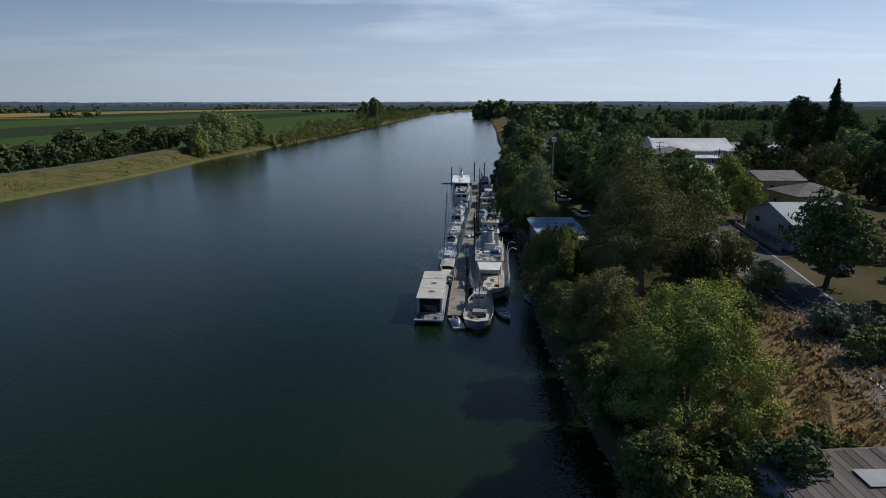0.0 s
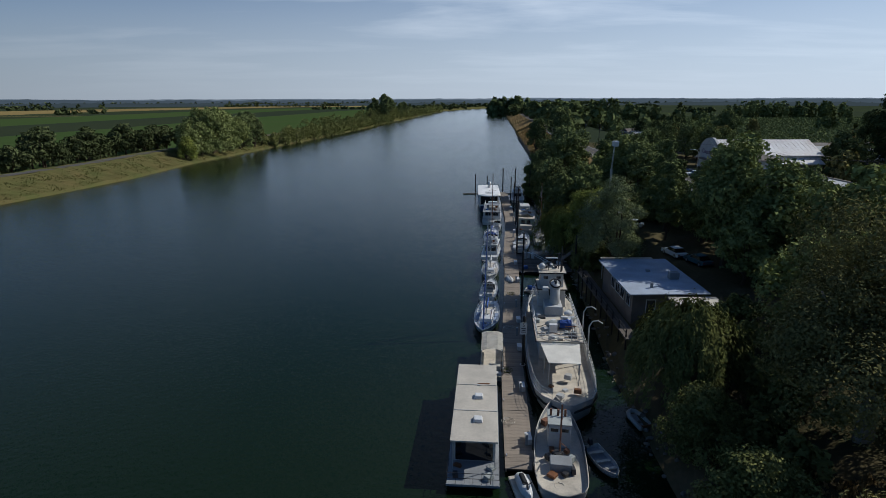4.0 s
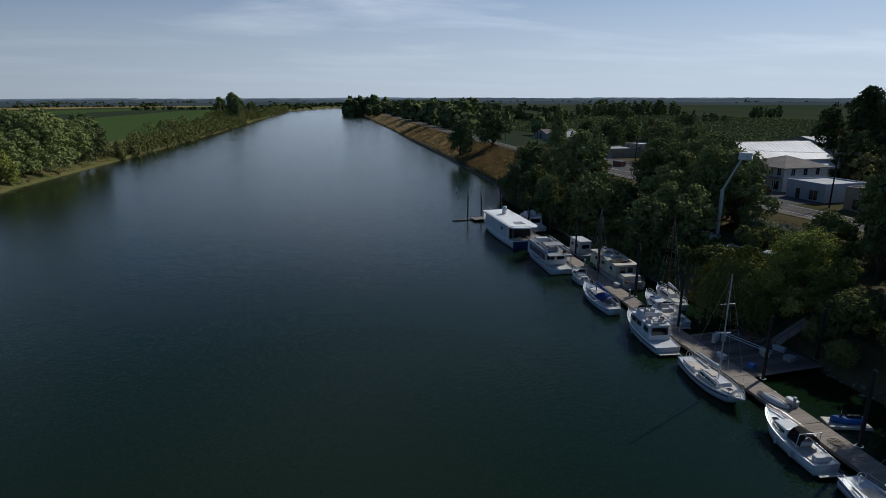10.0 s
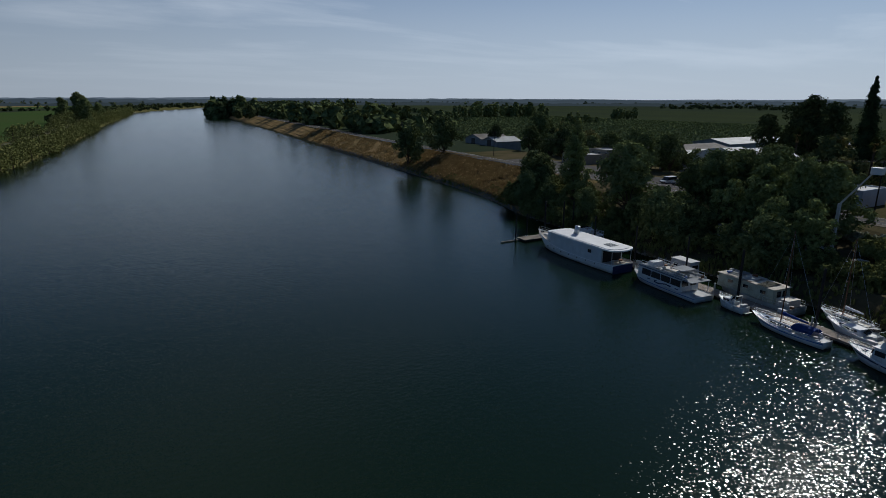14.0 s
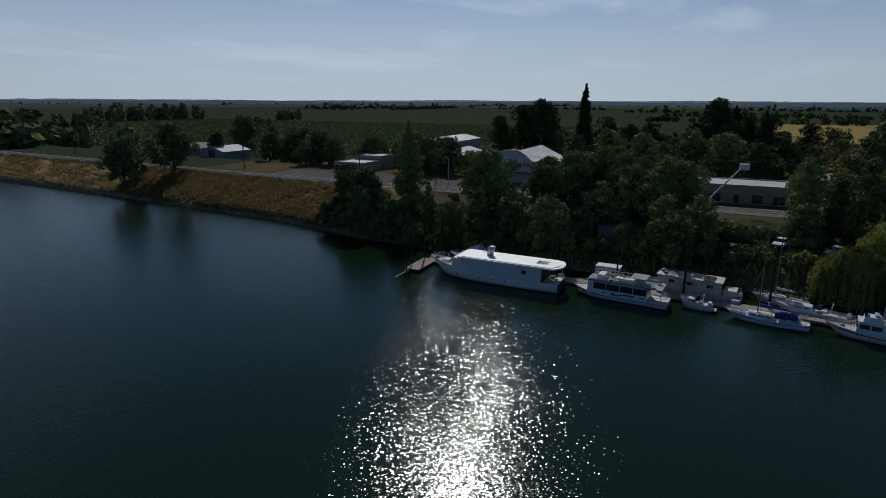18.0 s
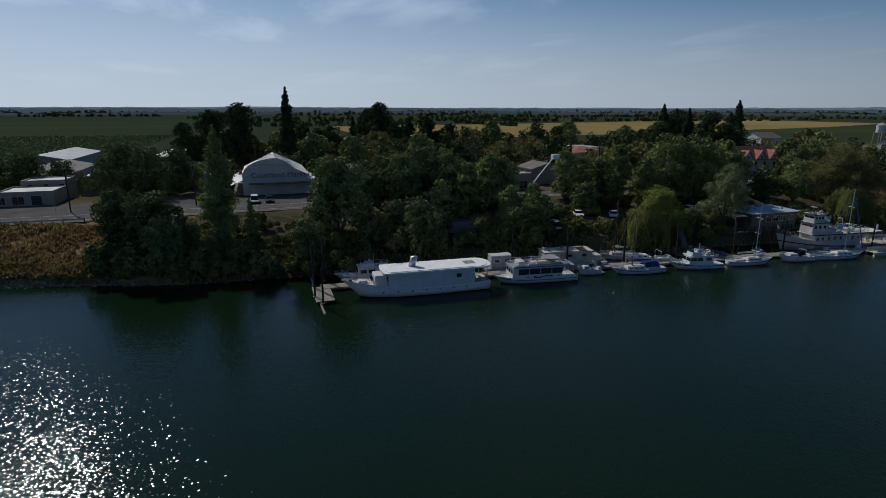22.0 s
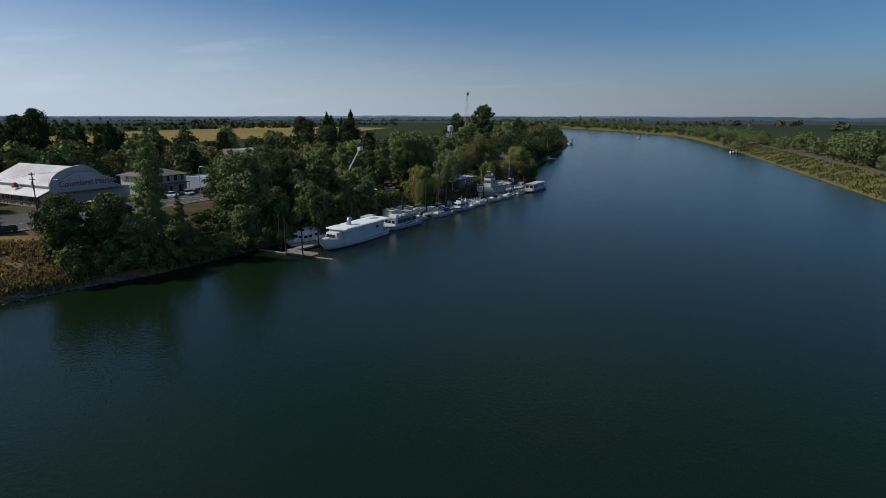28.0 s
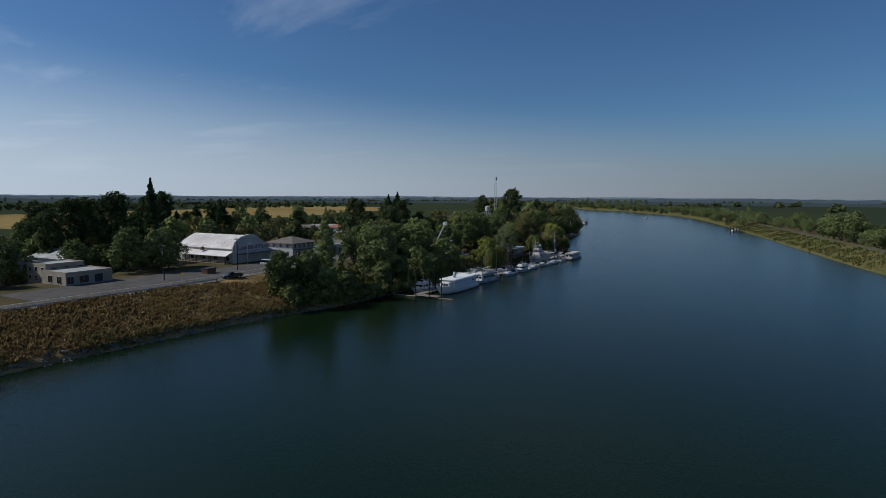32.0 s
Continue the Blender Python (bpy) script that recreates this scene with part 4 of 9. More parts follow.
# ---- boats ----
class Hull:
    """Stations from stern to bow along +y; the waterline is z = 0."""

    def __init__(self, L, beam, stern_z, mid_z, bow_z, transom=0.8, draft=0.6, rake=0.12, full=0.55, stern_round=False):
        self.L, self.beam, self.zs, self.draft, self.rake, self.transom, self.full, self.round = L, beam, (stern_z, mid_z, bow_z), draft, rake, transom, full, stern_round

    def half(self, s):
        k = self.full
        if s < k:
            t = s / k
            e = math.sin(math.pi / 2 * t)
            if self.round:
                return self.beam / 2 * (math.sqrt(max(0, 1 - (1 - t) ** 3.2)) * (1 - self.transom) + self.transom * min(1, t * 5 + 0.25))
            return self.beam / 2 * (self.transom + (1 - self.transom) * e)
        t = (s - k) / (1 - k)
        return self.beam / 2 * max(0.012, (1 - t ** 2.2) ** 0.85 if t < 1 else 0)

    def sheer(self, s):
        a, b, c = self.zs
        return a * (1 - s) * (1 - 2 * s) + 4 * b * s * (1 - s) + c * s * (2 * s - 1)

    def y(self, s, f=1.0):
        """Along the boat at a height share f: the stem rakes forward."""
        return -self.L / 2 + self.L * s - self.rake * self.L * (1 - f) * s ** 6

    def build(self, parent, side, bottom=ANTIFOUL, stripe=None, deck=DECK, drop=0.12, rail=WHITE):
        N = 18
        S = [i / N for i in range(N + 1)]
        top = []
        prof = [(1.0, 1.0), (0.97, 0.5), (0.9, 0.06)]
        under = [(0.9, 0.06), (0.72, -0.6), (0.2, -1.0)]
        for nm, pr, mt in (("hull", prof, side), ("hull_bottom", under, bottom)):
            bm = B()
            rings = []
            for s in S:
                h, z = self.half(s), self.sheer(s)
                pts = []
                for w, f in pr:
                    zz = z * f if f > 0 else self.draft * f * (1 - 0.5 * s)
                    ww = h * (w - (0.10 * s * (1 - f) if f > 0 else 0.25 * s))
                    pts.append((max(0.01, ww), self.y(s, max(0, f)), zz))
                rings.append([(-x, y, z0) for x, y, z0 in pts] + [(x, y, z0) for x, y, z0 in pts[::-1]])
            vs = loft(bm, rings, close_ends=False, closed=False)
            for ring in (vs[0][::-1], vs[-1]):
                n = len(ring)
                for i in range(n // 2 - 1):
                    bm.faces.new((ring[i], ring[i + 1], ring[n - 2 - i], ring[n - 1 - i]))
            smooth(part(nm, bm, mt, parent))
        bm = B()
        loft(bm, [[(-self.half(s) * 0.97, self.y(s), self.sheer(s) - drop), (self.half(s) * 0.97, self.y(s), self.sheer(s) - drop)] for s in S], False, False)
        part("deck", bm, deck, parent)
        for sx in (-1, 1):
            bm = B()
            tube(bm, [(sx * self.half(s), self.y(s), self.sheer(s)) for s in S], 0.045, 5)
            part("gunwale", bm, rail, parent)
        if stripe:
            for sx in (-1, 1):
                bm = B()
                loft(bm, [[(sx * (self.half(s) * 0.985 + 0.012), self.y(s, 0.8), self.sheer(s) * 0.82), (sx * (self.half(s) * 0.975 + 0.012), self.y(s, 0.62), self.sheer(s) * 0.68)] for s in S[:-1]], False, False)
                part("stripe", bm, stripe, parent)

    def railing(self, parent, s0, s1, h=0.8, n=9, inset=0.06, material=STEEL, bars=2):
        for sx in (-1, 1):
            bm = B()
            ss = [s0 + (s1 - s0) * i / n for i in range(n + 1)]
            base = [Vector((sx * max(0.02, self.half(s) - inset), self.y(s), self.sheer(s) - 0.05)) for s in ss]
            for p in base:
                tube(bm, [p, p + Vector((0, 0, h))], 0.02, 4)
            for k in range(bars):
                tube(bm, [p + Vector((0, 0, h * (k + 1) / bars)) for p in base], 0.02, 4)
            part("railing", bm, material, parent)


def cabin(parent, y0, y1, w, z0, z1, material=WHITE, taper=(0.9, 0.92), roof=None, over=0.12, name="cabin", bevel=0.06, x=0.0):
    bm = B()
    box(bm, (x, (y0 + y1) / 2, (z0 + z1) / 2), (w, y1 - y0, z1 - z0), taper, bevel=bevel)
    c = part(name, bm, material, parent)
    if roof:
        bm = B()
        box(bm, (x, (y0 + y1) / 2, z1 + 0.045), (w * taper[0] + 2 * over, (y1 - y0) * taper[1] + 2 * over, 0.09), bevel=0.03)
        part("cabin_roof", bm, roof, parent)
    return c


def side_windows(parent, w0, w1, z0, z1, ys, zc, wl, hl, frame_mat=None):
    """Dark panes, each a little proud of the two leaning cabin sides."""
    for sx in (-1, 1):
        for yc in ys:
            k0, k1 = (zc - hl / 2 - z0) / (z1 - z0), (zc + hl / 2 - z0) / (z1 - z0)
            xa, xb = (w0 + (w1 - w0) * k0) / 2 + 0.012, (w0 + (w1 - w0) * k1) / 2 + 0.012
            if frame_mat:
                bm = B()
                e = 0.05
                loft(bm, [[(sx * (xa - 0.006), yc - wl / 2 - e, zc - hl / 2 - e), (sx * (xa - 0.006), yc + wl / 2 + e, zc - hl / 2 - e), (sx * (xb - 0.006), yc + wl / 2 + e, zc + hl / 2 + e), (sx * (xb - 0.006), yc - wl / 2 - e, zc + hl / 2 + e)],
                          [(sx * (xa - 0.05), yc - wl / 2 - e, zc - hl / 2 - e), (sx * (xa - 0.05), yc + wl / 2 + e, zc - hl / 2 - e), (sx * (xb - 0.05), yc + wl / 2 + e, zc + hl / 2 + e), (sx * (xb - 0.05), yc - wl / 2 - e, zc + hl / 2 + e)]])
                part("window_frame", bm, frame_mat, parent)
            bm = B()
            loft(bm, [[(sx * xa, yc - wl / 2, zc - hl / 2), (sx * xa, yc + wl / 2, zc - hl / 2), (sx * xb, yc + wl / 2, zc + hl / 2), (sx * xb, yc - wl / 2, zc + hl / 2)],
                      [(sx * (xa - 0.03), yc - wl / 2, zc - hl / 2), (sx * (xa - 0.03), yc + wl / 2, zc - hl / 2), (sx * (xb - 0.03), yc + wl / 2, zc + hl / 2), (sx * (xb - 0.03), yc - wl / 2, zc + hl / 2)]])
            part("window", bm, GLASS, parent)


def end_windows(parent, y, lean, xs, zc, w, h, facing=1):
    """Panes across a cabin's front (facing 1) or back (-1)."""
    for xc in xs:
        bm = B()
        y0, y1 = y + facing * 0.02 - lean * h / 2 * -facing * -1 * 0, y
        a = [(xc - w / 2, y + facing * (0.02 + lean), zc - h / 2), (xc + w / 2, y + facing * (0.02 + lean), zc - h / 2), (xc + w / 2, y + facing * 0.02, zc + h / 2), (xc - w / 2, y + facing * 0.02, zc + h / 2)]
        loft(bm, [a, [(px, py - facing * 0.04, pz) for px, py, pz in a]])
        part("window", bm, GLASS, parent)


def mast(parent, y, z0, H, boom=None, spread=True, L=10, material=ALU, cover=None, x=0.0, bz=1.3):
    bm = B()
    tube(bm, [(x, y, z0), (x, y, z0 + H)], 0.085, 8, 0.06)
    part("mast", bm, material, parent)
    if spread:
        for k in (0.45, 0.72):
            bm = B()
            tube(bm, [(x - 0.75, y - 0.1, z0 + H * k), (x, y, z0 + H * k + 0.05), (x + 0.75, y - 0.1, z0 + H * k)], 0.03, 5)
            part("spreader", bm, material, parent)
    for px, py in ((x - 1.1, y - 0.1), (x + 1.1, y - 0.1), (x, y + L * 0.42), (x, y - L * 0.5)):
        bm = B()
        tube(bm, [(px, py, z0 + 0.05), (x, y, z0 + H * 0.98)], 0.012, 3)
        part("stay", bm, STEEL, parent)
    if boom:
        bm = B()
        tube(bm, [(x, y, z0 + bz), (x, y - boom, z0 + bz - 0.1)], 0.07, 7, 0.05)
        part("boom", bm, material, parent)
        if cover:
            bm = B()
            N = 10
            rings = []
            for i in range(N + 1):
                t = i / N
                yy, r = y - 0.2 - (boom - 0.4) * t, 0.26 * (1 - 0.55 * t) + 0.03 * math.sin(t * 19)
                rings.append([(x + r * 0.7 * math.cos(a), yy, z0 + bz + 0.1 - 0.1 * t + r * math.sin(a)) for a in (j * math.pi / 4 for j in range(8))])
            loft(bm, rings)
            smooth(part("sail_cover", bm, cover, parent))


def outboard(parent, y, z):
    bm = B()
    box(bm, (0, y, z + 0.35), (0.34, 0.5, 0.5), (0.8, 0.7), bevel=0.08)
    part("engine_cowl", bm, DARKMETAL, parent)
    bm = B()
    box(bm, (0, y - 0.05, z - 0.2), (0.14, 0.2, 0.8))
    part("engine_leg", bm, DARKMETAL, parent)


def boat(name, x, y, heading, label, category="boat"):
    return thing(name, pose(x, y, 0, 0, 0, heading), label, category)


def bits(parent, spots, seed, mats=(WHITE2, CREAM, BLUE, DARKMETAL, RED, VARNISH), name="deck_box"):
    """Small gear left on deck, each piece a part."""
    r = random.Random(seed)
    for x, y, z in spots:
        bm = B()
        s = (r.uniform(0.3, 0.8), r.uniform(0.3, 0.8), r.uniform(0.2, 0.5))
        box(bm, (x, y, z + s[2] / 2), s, (r.uniform(0.8, 1), r.uniform(0.8, 1)), r.uniform(0, 1.5), 0.03)
        part(name, bm, r.choice(mats), parent)


def houseboat():
    t = boat("houseboat", -1.55, 81.3, -3.5, "white flat-roofed houseboat with a stern deck, moored at the dock", "houseboat")
    for sx in (-1, 1):
        bm = B()
        loft(bm, [[(sx * 1.35 + dx * k, yy, zz) for dx, zz in ((-0.55, 0.5), (-0.5, -0.2), (0.5, -0.2), (0.55, 0.5))] for yy, k in ((-7.6, 1), (6.6, 1), (8.2, 0.35))])
        part("pontoon", bm, NAVY, t)
    bm = B()
    slab(bm, [(-2.05, -8.2), (2.05, -8.2), (2.05, 7.4), (1.3, 8.6), (-1.3, 8.6), (-2.05, 7.4)], 0.5, 0.68)
    part("deck", bm, GREYWALL, t)
    cabin(t, -5.2, 6.4, 3.4, 0.68, 3.1, WHITE2, (1, 1), bevel=0.03)
    bm = B()
    box(bm, (0, 0.2, 3.18), (3.75, 13.2, 0.14), bevel=0.04)
    part("cabin_roof", bm, CREAM, t)
    for y0 in (-1.9, 2.6):
        bm = B()
        box(bm, (0, y0, 3.27), (3.7, 0.05, 0.05))
        part("roof_seam", bm, WHITE2, t)
    for yy in (-3.4, 0.4):
        bm = B()
        box(bm, (0.25, yy, 3.4), (0.8, 0.8, 0.26), (0.8, 0.8), bevel=0.05)
        part("roof_vent", bm, WHITE, t)
    bm = B()
    tube(bm, [(1.2, 2.8, 3.35), (0.1, 2.5, 3.45)], 0.05, 6)
    part("roof_pole", bm, VARNISH, t)
    side_windows(t, 3.4, 3.4, 0.68, 3.1, (-3.6, -0.6, 2.4, 4.8), 2.05, 1.4, 0.75, ALU)
    end_windows(t, -5.2, 0, (0.0,), 1.8, 3.0, 2.1, -1)
    end_windows(t, 6.4, 0, (-0.9, 0.9), 2.1, 1.2, 0.9, 1)
    for xa, ya, xb, yb in ((-2, -8.1, 2, -8.1), (-2, -8.1, -2, -5.3), (2, -8.1, 2, -5.3), (-1.4, 8.4, 1.4, 8.4), (-2, 6.5, -2, 7.4), (2, 6.5, 2, 7.4)):
        bm = B()
        n = max(2, int(math.hypot(xb - xa, yb - ya) / 0.6))
        for i in range(n + 1):
            k = i / n
            tube(bm, [(xa + (xb - xa) * k, ya + (yb - ya) * k, 0.68), (xa + (xb - xa) * k, ya + (yb - ya) * k, 1.6)], 0.02, 4)
        for zz in (1.15, 1.6):
            tube(bm, [(xa, ya, zz), (xb, yb, zz)], 0.022, 4)
        part("railing", bm, DARKMETAL, t)
    for sx in (-1, 1):
        bm = B()
        tube(bm, [(sx * 1.65, -6.3, 0.68), (sx * 1.65, -6.3, 3.1)], 0.04, 5)
        part("awning_post", bm, ALU, t)
    bits(t, [(-1.4, -7.2, 0.68), (1.2, -7.4, 0.68), (1.4, -6.2, 0.68), (-1.3, -6, 0.68)], 3, (DARKMETAL, VARNISH, GREYHULL))
    return t


def pontoon_boat():
    t = boat("pontoon_boat", 0.75, 94.4, -4, "pontoon boat under a pale canvas canopy beside the dock")
    for sx in (-0.85, 0.85):
        bm = B()
        tube(bm, [(sx, -3.6, 0.1), (sx, 2.8, 0.1), (sx, 3.7, 0.25)], 0.32, 9, 0.26)
        part("pontoon", bm, ALU, t)
    bm = B()
    box(bm, (0, 0, 0.5), (2.5, 7.2, 0.1))
    part("deck", bm, DECK, t)
    for sx in (-1, 1):
        bm = B()
        box(bm, (sx * 1.2, 0, 0.95), (0.05, 6.6, 0.6))
        part("side_panel", bm, WHITE2, t)
    bm = B()
    N = 8
    loft(bm, [[(-1.2, -1.6 + 5 * i / N, 2.55 + 0.04 * math.sin(i * 2)), (-0.6, -1.6 + 5 * i / N, 2.72 + 0.03 * math.sin(i * 2.4)), (0.6, -1.6 + 5 * i / N, 2.72 + 0.03 * math.cos(i * 1.7)), (1.2, -1.6 + 5 * i / N, 2.55)] for i in range(N + 1)], False, False)
    bmesh.ops.solidify(bm, geom=bm.faces[:], thickness=0.04)
    part("canopy", bm, CANVAS_PALE, t)
    for sx in (-1.15, 1.15):
        for yy in (-1.5, 0.9, 3.3):
            bm = B()
            tube(bm, [(sx, yy, 0.5), (sx, yy, 2.6)], 0.025, 5)
            part("canopy_post", bm, ALU, t)
    bm = B()
    box(bm, (0.3, -2.4, 0.9), (1.2, 0.7, 0.8), bevel=0.06)
    part("bench", bm, CREAM, t)
    bits(t, [(-0.7, -2.9, 0.55), (0.7, -3.1, 0.55), (-0.6, -1.9, 0.55)], 4)
    bm = B()
    for sx in (-1.1, 1.1):
        tube(bm, [(sx, -3.5, 0.5), (sx, -3.5, 1.4), (sx, -1.8, 1.4)], 0.025, 4)
    tube(bm, [(-1.1, -3.5, 1.4), (1.1, -3.5, 1.4)], 0.025, 4)
    part("railing", bm, DARKMETAL, t)


def tugboat():
    t = boat("tugboat", 8.4, 98.9, -4.5, "large old white tugboat with a funnel and aft awning", "tugboat")
    h = Hull(32.5, 6.9, 1.9, 1.5, 3.9, 0.45, 1.6, 0.05, 0.5, True)
    h.build(t, WHITE2, ANTIFOUL, None, DECK, 0.7, WHITE2)
    for sx in (-1, 1):
        bm = B()
        tube(bm, [(sx * (h.half(s) + 0.03), h.y(s), h.sheer(s) * 0.62) for s in [i / 20 for i in range(21)]], 0.11, 6)
        part("rubbing_strake", bm, BLACK, t)
    h.railing(t, 0.03, 0.97, 0.95, 24, 0.1, WHITE2, 3)
    # main deckhouse
    cabin(t, -4.6, 8.2, 4.1, 0.9, 3.5, WHITE2, (0.97, 0.99), None, 0.3, "deckhouse")
    side_windows(t, 4.1, 3.98, 0.9, 3.5, (-3.8, -2.2, -0.6, 1.0, 2.6, 4.2, 5.8, 7.2), 2.5, 0.55, 0.7, WHITE2)
    bm = B()
    slab(bm, [(-2.5, -6.0), (2.5, -6.0), (2.6, 6.0), (2.0, 8.8), (-2.0, 8.8), (-2.6, 6.0)], 3.5, 3.62)
    part("boat_deck", bm, DECK, t)
    for sx in (-1, 1):
        bm = B()
        tube(bm, [(sx * 2.52, -6.0, 3.5), (sx * 2.62, 6.0, 3.5), (sx * 2.02, 8.8, 3.5)], 0.09, 5)
        part("deck_edge", bm, BLACK, t)
    for z_, ya, yb, w_ in ((5.98, 4.4, 8.8, 1.86), (7.88, 5.1, 8.6, 1.75)):
        bm = B()
        tube(bm, [(-w_, ya, z_), (w_, ya, z_), (w_, yb, z_), (-w_, yb, z_), (-w_, ya, z_)], 0.08, 5)
        part("roof_edge", bm, BLACK, t)
    bm = B()
    for k in range(10):
        a, b = k * math.pi / 5, (k + 1) * math.pi / 5
        tube(bm, [(-0.5, 2.95 + 0.34 * math.cos(a), 6.1 + 0.34 * math.sin(a)), (-0.5, 2.95 + 0.34 * math.cos(b), 6.1 + 0.34 * math.sin(b))], 0.05, 4)
    part("funnel_emblem", bm, BLACK, t)
    bm = B()
    slab(bm, [(-2.1, 10.6), (2.1, 10.6), (1.2, 13.4), (-1.2, 13.4)], 2.35, 2.5)
    part("fore_cover", bm, GREYWALL, t)
    # wheelhouse, two tiers
    cabin(t, 4.6, 8.6, 3.4, 3.62, 5.9, WHITE2, (0.95, 0.94), DECK, 0.25, "wheelhouse")
    side_windows(t, 3.4, 3.23, 3.62, 5.9, (5.4, 6.6, 7.8), 5.1, 0.65, 0.65, WHITE2)
    end_windows(t, 8.5, 0.0, (-1.1, -0.37, 0.37, 1.1), 5.1, 0.6, 0.65, 1)
    cabin(t, 5.4, 8.2, 2.9, 5.98, 7.8, WHITE2, (0.95, 0.95), DECK, 0.35, "upper_wheelhouse")
    side_windows(t, 2.9, 2.75, 5.98, 7.8, (6.0, 6.8, 7.6), 7.1, 0.55, 0.6, WHITE2)
    end_windows(t, 8.14, 0.0, (-0.95, -0.32, 0.32, 0.95), 7.1, 0.5, 0.6, 1)
    end_windows(t, 5.46, 0.0, (-0.8, 0.8), 7.1, 0.55, 0.6, -1)
    bm = B()
    bmesh.ops.create_uvsphere(bm, u_segments=12, v_segments=8, radius=0.42, matrix=pose(-1.2, 6.6, 8.35))
    smooth(part("radar_dome", bm, WHITE, t))
    for px, py, hh in ((0.9, 7.2, 2.3), (0.2, 8.4, 1.3), (1.3, 6.4, 1.5), (-0.4, 6.3, 1.0)):
        bm = B()
        tube(bm, [(px, py, 7.9), (px, py, 7.9 + hh)], 0.05, 6)
        tube(bm, [(px - 0.5, py, 7.6 + hh), (px + 0.5, py, 7.6 + hh)], 0.03, 4)
        part("signal_mast", bm, DARKMETAL, t)
    bm = B()
    box(bm, (0, 7.2, 9.3), (1.5, 0.18, 0.14))
    part("radar_bar", bm, WHITE, t)
    # funnel
    bm = B()
    loft(bm, [[(0.2 + 0.62 * math.cos(a), 3.4 + 0.95 * math.sin(a) + ly, z) for a in (k * math.pi / 8 for k in range(16))] for z, ly in ((3.6, 0), (7.2, -0.25))])
    smooth(part("funnel", bm, WHITE2, t))
    rim = [(0.2 + 0.64 * math.cos(k * math.pi / 10), 3.15 + 0.98 * math.sin(k * math.pi / 10), 7.25 + 0.22 * math.sin(k * math.pi / 10)) for k in range(21)]
    bm = B()
    tube(bm, rim, 0.1, 6)
    part("funnel_rim", bm, BLACK, t)
    bm = B()
    loft(bm, [[(0.2 + (x_ - 0.2) * q, 3.15 + (y_ - 3.15) * q, z_ - 0.06 + dz) for x_, y_, z_ in rim[:-1]] for q, dz in ((0.98, -0.3), (0.95, 0.0), (0.5, 0.03))])
    part("funnel_top", bm, WHITE2, t)
    for k in (-0.2, 0.4):
        bm = B()
        tube(bm, [(0.2, 3.1 + k, 7.2), (0.2, 3.05 + k, 7.7)], 0.14, 8)
        part("exhaust_pipe", bm, DARKMETAL, t)
    cabin(t, 1.6, 4.6, 2.2, 3.62, 4.7, WHITE2, (0.95, 0.95), None, 0.1, "engine_casing")
    bm = B()
    box(bm, (-0.9, 4.1, 6.2), (0.7, 0.7, 0.5), bevel=0.1)
    part("life_raft", bm, WHITE, t)
    for px, py, s in ((1.2, 2.2, (1.6, 0.5, 0.5)), (1.4, 1.0, (0.5, 2.4, 0.5)), (-0.8, -1.3, (0.9, 0.6, 0.9))):
        bm = B()
        box(bm, (px + 0.3, py - 2, 3.62 + s[2] / 2), s, bevel=0.04)
        part("deck_locker", bm, WHITE, t)
    bm = B()
    bmesh.ops.create_uvsphere(bm, u_segments=12, v_segments=6, radius=0.55, matrix=pose(1.7, 1.6, 4.0) @ Matrix.Diagonal((1, 1, 0.6, 1)))
    smooth(part("round_tank", bm, WHITE, t))
    # tender under a blue cover on the boat deck
    bm = B()
    loft(bm, [[(-0.6 + 1.9 * s - 0.7, -2.2 + 0.55 * math.cos(a) * (1 - (2 * s - 1) ** 4 * 0.8), 4.1 + 0.38 * math.sin(a) * (1 - (2 * s - 1) ** 4 * 0.6)) for a in (k * math.pi / 5 for k in range(10))] for s in [i / 8 for i in range(9)]])
    part("covered_tender", bm, GREYHULL, t)
    bm = B()
    r_ = random.Random(4)
    loft(bm, [[(0.3 + 1.3 * s, -2.3 + (0.5 + 0.12 * r_.random()) * math.cos(a), 4.2 + (0.42 + 0.15 * r_.random()) * math.sin(a)) for a in (k * math.pi / 5 for k in range(10))] for s in [i / 6 for i in range(7)]])
    part("tarpaulin", bm, CANVAS_BLUE, t, "crumpled bright blue tarpaulin")
    bits(t, [(1.8, -3.6, 3.62), (-1.6, -4.4, 3.62), (0.8, -4.9, 3.62), (2.0, -1.4, 3.62), (-2.0, -0.6, 3.62), (0.2, -5.4, 3.62), (-1.2, -2.9, 3.62), (-0.2, -0.4, 3.62), (1.0, -3.9, 3.62), (-1.9, 1.4, 3.62), (-0.6, -5.0, 3.62), (2.1, 2.9, 3.62)], 8, (WHITE2, GREYHULL, WHITE, DECK))
    bm = B()
    for k in range(5):
        tube(bm, [(0.8 + 0.22 * k, -4.6, 3.7), (0.8 + 0.22 * k, -4.2, 4.7)], 0.04, 4)
    tube(bm, [(0.7, -4.3, 4.7), (1.9, -4.2, 4.7)], 0.05, 4)
    part("gear_rack", bm, RUST, t)
    # hoses and lines lying about the boat deck
    r_ = random.Random(21)
    for k in range(9):
        x_, y_, a = r_.uniform(-1.9, 1.9), r_.uniform(-5.6, 0.5), r_.uniform(0, 6.28)
        pts = []
        for j in range(9):
            pts.append((max(-2.3, min(2.3, x_)), max(-5.8, min(1.2, y_)), 3.66))
            x_, y_, a = x_ + 0.35 * math.cos(a), y_ + 0.35 * math.sin(a), a + r_.uniform(-0.9, 0.9)
        bm = B()
        tube(bm, pts, 0.035, 4)
        part("deck_line", bm, (DARKMETAL, RUST, CREAM)[k % 3], t)
